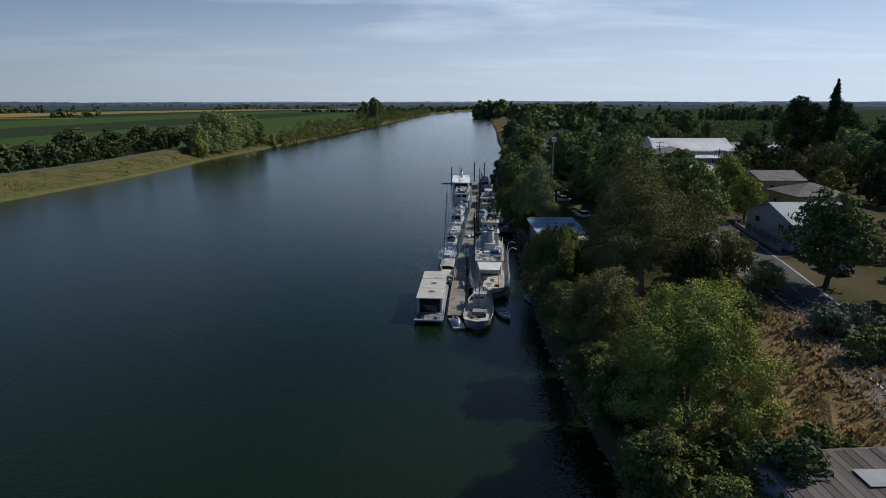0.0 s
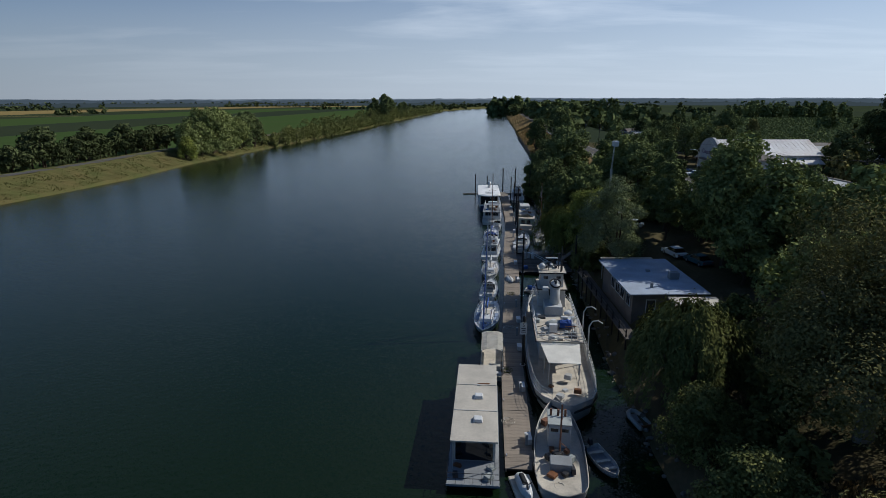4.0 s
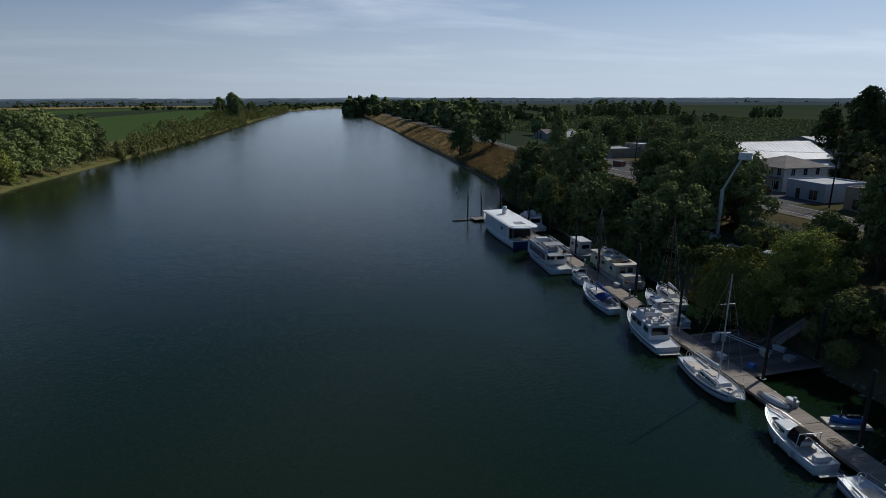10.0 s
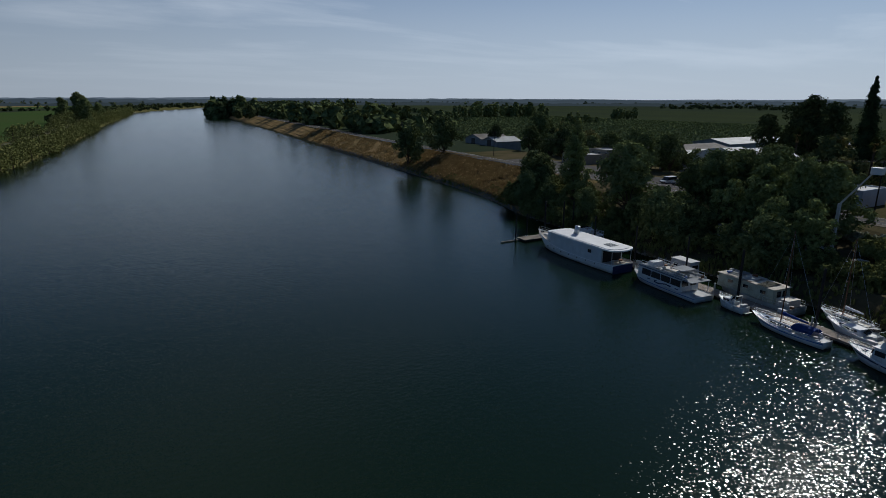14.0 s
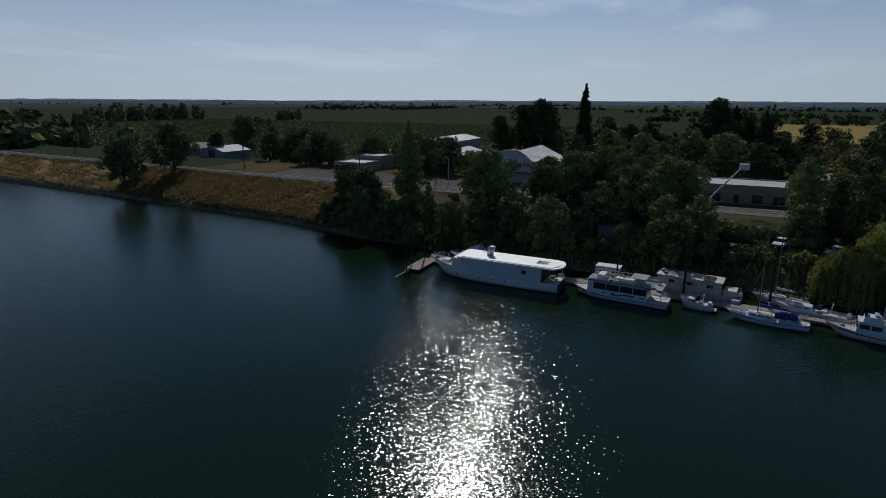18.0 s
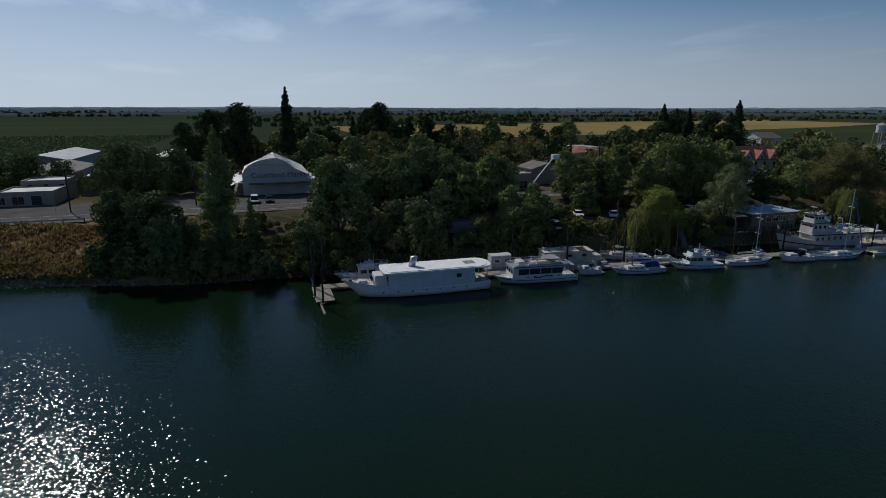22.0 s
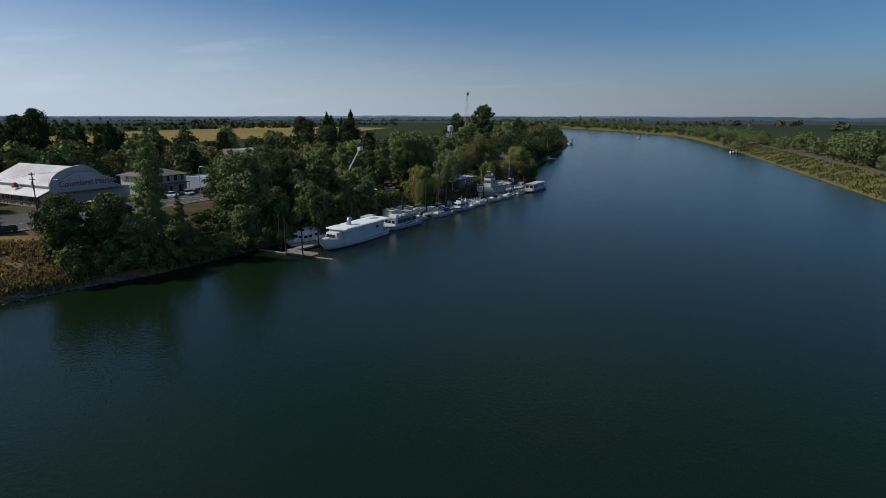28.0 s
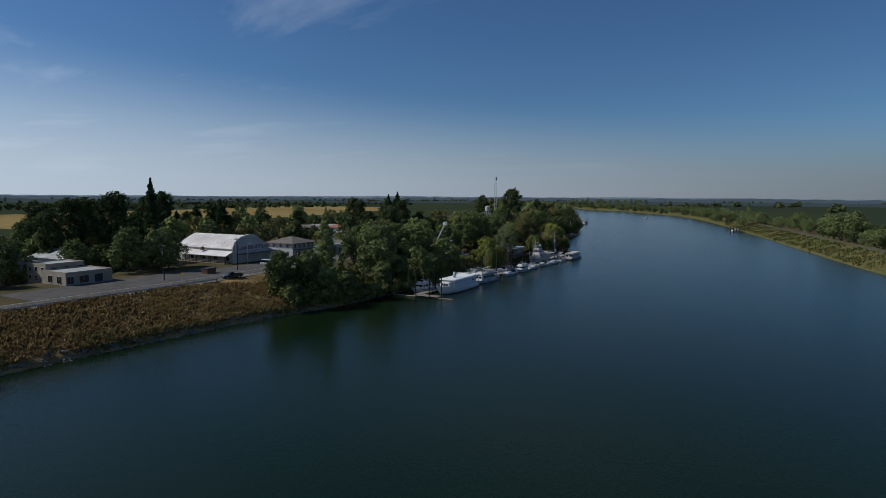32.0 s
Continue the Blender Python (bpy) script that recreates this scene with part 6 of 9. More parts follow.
def house_cruiser():
    t = boat("houseboat", 6.0, 175.0, -5.5, "white houseboat cruiser with a flybridge rail and dark windows", "houseboat")
    h = Hull(15.2, 4.5, 0.9, 0.9, 1.35, 0.92, 0.5, 0.08, 0.62)
    h.build(t, WHITE, NAVY, BLUE, WHITE, 0.1, WHITE)
    cabin(t, -4.6, 4.9, 4.0, 0.85, 2.95, WHITE, (0.97, 0.96), GREYWALL, 0.2, bevel=0.1)
    side_windows(t, 4.0, 3.88, 0.85, 2.95, (-3.5, -1.4, 0.7, 2.8), 2.2, 1.9, 0.95, NAVY)
    end_windows(t, 4.75, 0.05, (-1.2, 0, 1.2), 2.2, 1.0, 0.7, 1)
    end_windows(t, -4.5, 0, (-0.9, 0.9), 1.9, 1.3, 1.6, -1)
    for sx in (-1, 1):
        bm = B()
        loft(bm, [[(sx * 2.01, -2.6 + 3.5 * s, 1.1 + 0.5 * math.sin(s * 6) * 0.3), (sx * 2.01, -2.6 + 3.5 * s, 1.3 + 0.5 * math.sin(s * 6) * 0.3)] for s in [i / 10 for i in range(11)]], False, False)
        part("wave_decal", bm, NAVY, t)
        for zz in (3.5, 3.9):
            bm = B()
            tube(bm, [(sx * 1.85, -5.6, zz), (sx * 1.85, 4.2, zz)], 0.05, 5)
            part("top_rail", bm, WHITE, t)
        for k in range(8):
            bm = B()
            tube(bm, [(sx * 1.85, -5.6 + 1.4 * k, 3.0), (sx * 1.85, -5.6 + 1.4 * k, 3.9)], 0.03, 4)
            part("rail_post", bm, ALU, t)
    for sx in (-1, 1):
        bm = B()
        box(bm, (sx * 2.0, -0.6, 3.18), (0.06, 10.6, 0.34))
        part("roof_fascia", bm, WHITE2, t)
        bm = B()
        box(bm, (sx * 2.035, -0.6, 3.06), (0.02, 10.4, 0.12))
        part("fascia_stripe", bm, NAVY, t)
        for k in range(5):
            bm = B()
            box(bm, (sx * 2.02, -3.9 + 1.5 * k, 1.25 + 0.1 * (k % 2)), (0.02, 0.7, 0.14), rz=0.0)
            part("decal", bm, NAVY, t)
        bm = B()
        box(bm, (sx * 1.2, 1.3, 2.0), (1.0, 0.05, 1.7))
        part("inner_door", bm, BLACK, t)
    bm = B()
    slab(bm, [(-1.5, -4.2), (1.5, -4.2), (1.5, -1.8), (-1.5, -1.8)], 4.15, 4.22)
    part("shade_top", bm, GREYWALL, t, "dark grey shade canvas")
    for sx in (-1.4, 1.4):
        for yy in (-4.1, -1.9):
            bm = B()
            tube(bm, [(sx, yy, 3.0), (sx, yy, 4.16)], 0.03, 4)
            part("shade_post", bm, ALU, t)
    bm = B()
    box(bm, (0, -5.6, 3.02), (4.1, 2.4, 0.1), bevel=0.03)
    part("aft_roof", bm, GREYWALL, t)
    for k, (x_, y_) in enumerate(((-0.9, 0.3), (0.2, -0.2), (1.1, 0.6), (-1.0, -2.6), (0.9, -5.8))):
        bm = B()
        box(bm, (x_, y_, 3.28), (0.55, 0.55, 0.08), rz=0.5 * k, bevel=0.02)
        box(bm, (x_, y_ - 0.26, 3.55), (0.55, 0.07, 0.5), rz=0.0, bevel=0.02)
        part("deck_chair", bm, (WHITE2, VARNISH, CREAM)[k % 3], t)
    cabin(t, 2.2, 3.6, 2.4, 3.05, 3.9, WHITE, (0.9, 0.8), None, 0, "helm_console")
    cabin(t, -3.8, 0.8, 1.5, 3.05, 3.5, CREAM, (0.95, 0.95), None, 0, "roof_bench")
    bits(t, [(1.0, -1, 3.05), (-1.1, 1.2, 3.05), (0.9, 1.5, 3.05), (-1.1, -4.6, 3.1)], 15)
    for sx in (-1.8, 1.8):
        bm = B()
        tube(bm, [(sx, -6.6, 0.8), (sx, -6.6, 3.0)], 0.04, 5)
        part("aft_post", bm, ALU, t)
    h.railing(t, 0.01, 0.16, 0.9, 4, 0.08)
    h.railing(t, 0.84, 0.98, 0.8, 4, 0.08)


def grey_boat():
    t = boat("workboat", 13.0, 164.2, -7, "disused grey-green boat with a boxy deckhouse, paint peeling", "boat")
    h = Hull(14.5, 4.3, 1.2, 1.2, 1.9, 0.8, 0.7, 0.1, 0.5)
    h.build(t, GREYHULL, ANTIFOUL, None, DECK, 0.2, GREYHULL)
    cabin(t, -4.4, 5.6, 3.7, 1.1, 3.2, PALEGREEN, (0.94, 0.97), DECK, 0.22)
    for k, y_ in enumerate((-3.2, -0.4, 2.6)):
        bm = B()
        loft(bm, [[(xx, y_ + yy, 3.36 + 0.1 * math.sin(3 * xx + k) + (0.16 if abs(xx) < 1.2 else -0.02)) for xx in (-1.9, -1.2, -0.4, 0.4, 1.2, 1.9)] for yy in (0, 0.8, 1.7)], False, False)
        bmesh.ops.solidify(bm, geom=bm.faces[:], thickness=0.03)
        part("tarpaulin", bm, (TARP, CANVAS_PALE, GREYHULL)[k], t)
    side_windows(t, 3.7, 3.5, 1.1, 3.2, (-2.6, 0.4, 3.2), 2.4, 0.9, 0.5, GREYHULL)
    end_windows(t, -4.35, 0, (-0.6, 0.6), 2.4, 0.8, 0.9, -1)
    cabin(t, -6.6, -4.5, 2.8, 1.0, 2.1, CREAM, (0.95, 0.9), None, 0, "aft_trunk")
    bits(t, [(0.8, 1, 3.36), (-0.7, 4.4, 3.36), (0.3, 4.9, 3.36), (-1, -6.9, 1.1), (1, -6.8, 1.1)], 17)
    h.railing(t, 0.02, 0.3, 0.8, 5, 0.08, ALU)


def caravan_float():
    t = boat("floating_cabin", 14.4, 178.2, -3, "small white cabin on a float beside the dock", "houseboat")
    bm = B()
    box(bm, (0, 0, 0.3), (3.0, 6.4, 0.6), bevel=0.05)
    part("float", bm, GREYWALL, t)
    cabin(t, -2.2, 2.2, 2.4, 0.6, 2.9, WHITE2, (0.95, 0.95), WHITE2, 0.05, bevel=0.15)
    side_windows(t, 2.4, 2.28, 0.6, 2.9, (-1.0, 1.0), 2.0, 0.9, 0.6, ALU)
    end_windows(t, -2.15, 0, (0,), 2.0, 1.4, 0.7, -1)


houseboat()
pontoon_boat()
tugboat()
trawler()
dinghy()
jetski(1.9, 73.1, -170, WHITE, "white jet ski on a drive-on float at the dock's end")
jetski(9.3, 119.6, 70, BLUE, "blue and white jet ski tied inside the dock")
sloop(0.9, 107.3, 172, 11.6, 3.3, 13.0, CANVAS_BLUE, "blue and white sailboat with a tall mast and blue sail cover", BLUE, mast_mat=ALU, furled=CANVAS_BLUE, deck_tone=DECKBLUE)
cruiser(1.9, 118.2, -9, 7.4, 2.5, "small white open motorboat with a dark canopy", BLACK)
sloop(2.7, 128.9, 173, 10.0, 2.9, 11.0, WHITE, "white sailboat with a furled white sail", NAVY, boomlen=4.2)
cruiser(3.8, 141.6, -9, 10.8, 3.3, "white motor cruiser with an upper helm and broad stern", None, True, 6)
sloop(4.5, 154.2, -8, 11.0, 3.2, 12.5, CANVAS_BLUE, "white cutter with blue canvas covers over its cockpit", BLUE, WHITE, VARNISH, dodger=True, deck_tone=DECKBLUE)
cruiser(6.4, 163.6, -6, 4.8, 1.9, "small white runabout tied to the dock", None, False, 8)
house_cruiser()
big_yacht()
grey_boat()
caravan_float()
cruiser(15.2, 203.5, -4, 12.5, 3.8, "white sport cruiser with dark windows behind the yacht", None, True, 9)
cruiser(10.3, 147.6, -11, 10.6, 3.0, "white motorboat with an empty open cockpit", None, False, 10)
sloop(14.4, 151.6, -11, 8.0, 2.6, 11.0, WHITE, "small white sailboat moored inside the dock", None, mast_mat=VARNISH)

# ---- buildings ----
def gable(bm, x0, x1, y0, y1, z, rise, over=0.4, thick=0.14, axis="x"):
    """Two roof slabs that meet in a ridge along the axis."""
    if axis == "x":
        ym = (y0 + y1) / 2
        for ya, yb in ((y0 - over, ym), (y1 + over, ym)):
            za = z - rise * over / (ym - y0)
            loft(bm, [[(x, ya, za), (x, yb, z + rise), (x, yb, z + rise + thick), (x, ya, za + thick)] for x in (x0 - over, x1 + over)])
    else:
        xm = (x0 + x1) / 2
        for xa, xb in ((x0 - over, xm), (x1 + over, xm)):
            za = z - rise * over / (xm - x0)
            loft(bm, [[(xa, y, za), (xb, y, z + rise), (xb, y, z + rise + thick), (xa, y, za + thick)] for y in (y0 - over, y1 + over)])


def hip(bm, x0, x1, y0, y1, z, rise, over=0.6):
    w = min(x1 - x0, y1 - y0) / 2
    a = [(x0 - over, y0 - over, z), (x1 + over, y0 - over, z), (x1 + over, y1 + over, z), (x0 - over, y1 + over, z)]
    if x1 - x0 > y1 - y0:
        r = [(x0 + w, (y0 + y1) / 2, z + rise), (x1 - w, (y0 + y1) / 2, z + rise)]
    else:
        r = [((x0 + x1) / 2, y0 + w, z + rise), ((x0 + x1) / 2, y1 - w, z + rise)]
    v = [bm.verts.new(p) for p in a + r]
    lo = [bm.verts.new((p[0], p[1], p[2] - 0.18)) for p in a]
    if x1 - x0 > y1 - y0:
        fs = [(0, 1, 5, 4), (1, 2, 5), (2, 3, 4, 5), (3, 0, 4)]
    else:
        fs = [(0, 1, 4), (1, 2, 5, 4), (2, 3, 5), (3, 0, 4, 5)]
    for f in fs:
        bm.faces.new([v[i] for i in f])
    for i in range(4):
        j = (i + 1) % 4
        bm.faces.new((lo[i], lo[j], v[j], v[i]))
    bm.faces.new(lo[::-1])


def opening(parent, side, at_, lo, w, h, plane, name="window", frame_mat=WHITE2, depth=0.1):
    """A framed pane or door on a wall: side 'x' lies in a plane of constant x, 'y' of constant y."""
    sgn_ = 1 if side[0] == "+" else -1
    ax = side[1]

    def P(u, z, d):
        return (plane + sgn_ * d, u, z) if ax == "x" else (u, plane + sgn_ * d, z)

    win = B()
    e = 0.09
    for ua, ub, za, zb in ((at_ - w / 2 - e, at_ + w / 2 + e, lo + h, lo + h + e), (at_ - w / 2 - e, at_ + w / 2 + e, lo - e, lo), (at_ - w / 2 - e, at_ - w / 2, lo, lo + h), (at_ + w / 2, at_ + w / 2 + e, lo, lo + h)):
        loft(win, [[P(ua, za, d), P(ub, za, d), P(ub, zb, d), P(ua, zb, d)] for d in (-0.02, 0.06)])
    if name == "window":
        loft(win, [[P(at_ - 0.025, lo, d), P(at_ + 0.025, lo, d), P(at_ + 0.025, lo + h, d), P(at_ - 0.025, lo + h, d)] for d in (-0.02, 0.045)])
    f = part(name, win, frame_mat, parent)
    pane = B()
    loft(pane, [[P(at_ - w / 2, lo, d), P(at_ + w / 2, lo, d), P(at_ + w / 2, lo + h, d), P(at_ - w / 2, lo + h, d)] for d in (-0.02, 0.02)])
    part("pane" if name == "window" else "panel", pane, GLASS if name == "window" else DARKMETAL, f)


def house(name, x0, x1, y0, y1, eave, rise, wall, roof, label, axis="x", kind="gable", category="house", over=0.5, base=None, wins=()):
    z0 = min(gz(x, y) for x in (x0, x1) for y in (y0, y1)) - 0.4 if base is None else base
    t = thing(name, pose(0, 0, 0), label, category)
    th, zm, hh = 0.25, (z0 + eave) / 2, eave - z0
    for y, d in ((y0, 0), (y1, -th)):
        bm = B()
        box(bm, ((x0 + x1) / 2, y + d + th / 2, zm), (x1 - x0, th, hh))
        if kind == "gable" and axis == "y":
            loft(bm, [[(x0, y + d + e, eave), (x1, y + d + e, eave), ((x0 + x1) / 2, y + d + e, eave + rise)] for e in (0, th)])
        part("wall", bm, wall, t)
    for x, d in ((x0, 0), (x1, -th)):
        bm = B()
        box(bm, (x + d + th / 2, (y0 + y1) / 2, zm), (th, y1 - y0 - 2 * th, hh))
        if kind == "gable" and axis == "x":
            loft(bm, [[(x + d + e, y0, eave), (x + d + e, y1, eave), (x + d + e, (y0 + y1) / 2, eave + rise)] for e in (0, th)])
        part("wall", bm, wall, t)
    bm = B()
    if kind == "gable":
        gable(bm, x0, x1, y0, y1, eave, rise, over, axis=axis)
    elif kind == "hip":
        hip(bm, x0, x1, y0, y1, eave, rise, over)
    else:
        slab(bm, [(x0 + 0.25, y0 + 0.25), (x1 - 0.25, y0 + 0.25), (x1 - 0.25, y1 - 0.25), (x0 + 0.25, y1 - 0.25)], eave - 0.5, eave - 0.3)
    part("roof", bm, roof, t)
    for side, at_, lo, w, h, *rest in wins:
        plane = {"-x": x0, "+x": x1, "-y": y0, "+y": y1}[side]
        opening(t, side, at_, lo, w, h, plane, rest[0] if rest else "window")
    return t


def seams(parent, x0, x1, y_a, z_a, y_b, z_b, n, material, name="roof_seam"):
    """Standing seams that run down one roof slope."""
    bm = B()
    tube(bm, [(0, y_a, z_a), (0, y_b, z_b)], 0.035, 4)
    me = mesh_of(name, bm)
    me.materials.append(material)
    for k in range(n + 1):
        ob = new(name, me)
        ob.parent = parent
        ob.location = (x0 + (x1 - x0) * k / n, 0, 0)


# the market: a long pale metal roof behind a curved false front
mk = house("market_building", 77.5, 106, 208.5, 225.0, 12.6, 3.9, STUCCO, WHITEROOF, "market hall with a pale metal roof and curved white false front", "x", category="shop", base=2.0,
           wins=[("-x", 210, 7.6, 2.6, 2.3), ("-x", 217.5, 7.55, 2.2, 2.4, "door"), ("-x", 221, 7.6, 2.2, 2.3), ("+y", 80, 8.2, 1.4, 1.4), ("+y", 86, 8.2, 1.4, 1.4), ("+y", 92, 8.2, 1.4, 1.4), ("+y", 98, 8.2, 1.4, 1.4)])
bm = B()
prof = []
for k in range(31):
    s = k / 30
    y = 204.6 + 20.9 * s
    arch = 12.3 + 4.7 * math.sqrt(max(0.0, 1 - ((y - 216.8) / 8.75) ** 2)) if y > 216 else 0
    wing = 10.6 + 6.4 * (0.5 - 0.5 * math.cos(math.pi * min(1, max(0, (y - 206.0) / 11.0))))
    prof.append((y, max(12.3 if y > 224.5 else 0, arch if y > 216.8 else wing)))
poly = [(204.6, 7.4)] + prof + [(225.5, 7.4)]
loft(bm, [[(77.0 + d, y, z) for y, z in poly] for d in (0, 0.35)])
part("false_front", bm, STUCCO, mk)
bm = B()
loft(bm, [[(77.2 + d, y, z) for y, z in prof] + [(77.2 + d, y, z + 0.18) for y, z in prof[::-1]] for d in (-0.35, 0.35)])
part("coping", bm, WHITE2, mk)
lettering("Courtland Market", 2.1, pose(76.93, 215.6, 12.0, 90, 0, -90), PURPLE, mk, "sign_lettering", 0.03)
for ya, za, yb, zb in ((208.6, 12.75, 216.65, 16.68), (224.9, 12.75, 216.85, 16.68)):
    seams(mk, 76, 105.8, ya, za, yb, zb, 22, WHITEROOF)
for ya, yb, nm in ((224.9, 228.6, "lean_to_roof"), (208.6, 205.2, "lean_to_roof")):
    bm = B()
    loft(bm, [[(x, ya, 11.6), (x, yb, 10.1), (x, yb, 10.25), (x, ya, 11.75)] for x in (77, 105.5)])
    part(nm, bm, WHITEROOF, mk)
    for k in range(8):
        bm = B()
        x = 77.5 + k * 3.95
        tube(bm, [(x, yb + (0.3 if yb < ya else -0.3), gz(x, yb) - 0.3), (x, yb + (0.3 if yb < ya else -0.3), 10.2)], 0.12, 6)
        part("lean_to_post", bm, PILE_WOOD, mk)
bm = B()
box(bm, (91, 226.3, 12.2), (1.2, 1.2, 1.2), (0.6, 0.6))
part("roof_ventilator", bm, RUST, mk)
bm = B()
slab(bm, [(74.6, 208), (77.0, 208), (77.0, 224), (74.6, 224)], 10.5, 10.68)
part("awning", bm, SHINGLE, mk)

hotel = house("hotel_building", 71.5, 84, 190.0, 202.3, 13.0, 2.2, STUCCO, SHINGLE, "two-storey white building with a brown hip roof", "y", "hip", "building", 0.8,
              wins=[("-x", y, 11.2, 1.0, 1.6) for y in (191.4, 193.7, 196.2, 198.7, 201)] + [("-x", y, 7.9, 1.8, 2.0) for y in (192, 199.5)] + [("-x", 195.6, 7.6, 1.1, 2.2, "door")] + [("-y", x, z, 1.0, 1.5) for x in (74, 77.5, 81) for z in (8.3, 11.2)] + [("+y", x, z, 1.0, 1.5) for x in (74, 77.5, 81) for z in (8.3, 11.2)])
bm = B()
slab(bm, [(69.4, 190.4), (71.5, 190.4), (71.5, 201.9), (69.4, 201.9)], 10.6, 10.75)
part("porch_roof", bm, SHINGLE, hotel)
for k in range(6):
    bm = B()
    tube(bm, [(69.6, 190.7 + 2.2 * k, 7.3), (69.6, 190.7 + 2.2 * k, 10.65)], 0.09, 6)
    part("porch_post", bm, WHITE2, hotel)
house("store_building", 66, 80, 146, 170, 12.0, 0, TAN, METALROOF, "long flat-roofed tan store beside the levee road", "y", "flat", "shop",
      wins=[("-x", y, 7.8, 2.4, 2.0) for y in (148.5, 153, 162, 167)] + [("-x", 157.5, 7.55, 1.2, 2.2, "door"), ("-y", 70, 8.4, 1.4, 1.2), ("-y", 75, 8.4, 1.4, 1.2)])
house("store_building", 68, 79, 176.0, 185.5, 11.4, 0, BLUEWALL, METALROOF, "small pale blue flat-roofed shop between two buildings", "y", "flat", "shop",
      wins=[("-x", 178.6, 7.8, 2.0, 2.0), ("-x", 182.4, 7.55, 1.1, 2.2, "door")])
house("house", 53.6, 64.5, 84.5, 98.0, 11.7, 2.2, BLUEWALL, METALROOF, "pale blue gabled house with a white metal roof", "x",
           wins=[("-x", 87.6, 10.0, 1.5, 1.0), ("-x", 94.6, 10.2, 1.3, 0.9), ("-y", 60, 8.6, 1.2, 1.0), ("-y", 64.5, 8.6, 1.2, 1.0)])
house("house", 74, 84, 131, 142, 12.2, 1.6, TAN, SHINGLE, "tan two-storey house with small windows", "x", wins=[("-x", 134, 10, 1, 1.2), ("-x", 139, 10, 1, 1.2), ("-y", 76.5, 10, 0.9, 1.1), ("-y", 81, 10, 0.9, 1.1)])
house("house", 74.5, 86, 118, 128.5, 10.6, 2.2, YELLOWISH, SHINGLE, "ochre house with a brown hip roof", "y", "hip", wins=[("-y", 77.5, 8.0, 1, 1.2), ("-y", 83, 8.0, 1, 1.2), ("-x", 121, 8.0, 1, 1.2), ("-x", 125.5, 8.0, 1, 1.2)])

# marina office on the shore
of = house("office_building", 17.8, 26.0, 100.4, 113.8, 6.55, 0, SHINGLE, TARROOF, "low marina office with a flat bluish roof beside the shore", "y", "flat", "building", base=2.4,
           wins=[("-x", 102.0, 4.6, 1.3, 1.2), ("-x", 104.5, 4.6, 1.5, 1.2), ("-x", 106.6, 4.6, 1.5, 1.2), ("-x", 108.7, 4.6, 1.5, 1.2), ("-y", 20, 3.6, 1.0, 2.1, "door"), ("-y", 24, 4.6, 1.4, 1.2), ("+x", 108, 4.6, 1.4, 1.2)])
bm = B()
loft(bm, [[(17.2, y, 6.56), (26.6, y, 6.72), (26.6, y, 6.84), (17.2, y, 6.68)] for y in (99.6, 114.6)])
part("felt_roof", bm, TARROOF, of)
bm = B()
box(bm, (22, 116.2, 6.1), (7.5, 3.2, 0.14))
part("porch_roof", bm, CREAM, of)
bm = B()
loft(bm, [[(x, 97.2, 6.1), (x, 99.55, 6.35), (x, 99.55, 6.47), (x, 97.2, 6.22)] for x in (21.6, 27.2)])
part("front_porch_roof", bm, CREAM, of)
for x in (21.9, 24.4, 26.9):
    bm = B()
    tube(bm, [(x, 97.5, gz(x, 97.5) - 0.3), (x, 97.5, 6.15)], 0.07, 6)
    part("front_porch_post", bm, WHITE2, of)
for x in (18.6, 25.4):
    bm = B()
    tube(bm, [(x, 117.6, 2.8), (x, 117.6, 6.05)], 0.07, 5)
    part("porch_post", bm, WHITE2, of)
for x, y, s in ((24.4, 105.5, (1.2, 0.9, 0.9)), (20.5, 102.0, (0.3, 0.3, 0.6)), (22.2, 108.6, (0.5, 0.5, 0.3))):
    bm = B()
    box(bm, (x, y, 6.75 + s[2] / 2), s, bevel=0.04)
    part("roof_unit", bm, GREYWALL, of)
walkway = thing("shore_walkway", pose(0, 0, 0), "timber walkway on posts along the shore", "walkway")
bm = B()
box(bm, (16.4, 108, 3.0), (1.5, 26, 0.14))
part("walk_deck", bm, OLDBOARD, walkway)
for k in range(10):
    bm = B()
    tube(bm, [(15.8, 95.5 + 2.75 * k, -1.5), (15.8, 95.5 + 2.75 * k, 4.0)], 0.09, 6)
    part("walk_post", bm, PILE_WOOD, walkway)
for zz in (3.55, 4.0):
    bm = B()
    tube(bm, [(15.8, 95.3, zz), (15.8, 120.5, zz)], 0.045, 5)
    part("walk_rail", bm, PILE_WOOD, walkway)
gang = thing("gangway", pose(0, 0, 0), "sloping timber gangway from the dock to the shore", "gangway")
bm = B()
loft(bm, [[(15.0 + 3.6 * s, 133.4 - 1.2 * s, 0.75 + 3.2 * s), (15.0 + 3.6 * s, 134.8 - 1.2 * s, 0.75 + 3.2 * s), (15.0 + 3.6 * s, 134.8 - 1.2 * s, 0.62 + 3.2 * s), (15.0 + 3.6 * s, 133.4 - 1.2 * s, 0.62 + 3.2 * s)] for s in (0, 1)])
part("gangway_deck", bm, OLDBOARD, gang)
for dy in (0, 1.4):
    bm = B()
    tube(bm, [(15.0, 133.4 + dy, 1.7), (18.6, 132.2 + dy, 4.9)], 0.04, 5)
    for s in (0, 0.33, 0.66, 1):
        tube(bm, [(15 + 3.6 * s, 133.4 + dy - 1.2 * s, 0.7 + 3.2 * s), (15 + 3.6 * s, 133.4 + dy - 1.2 * s, 1.7 + 3.2 * s)], 0.03, 4)
    part("handrail", bm, DARKMETAL, gang)

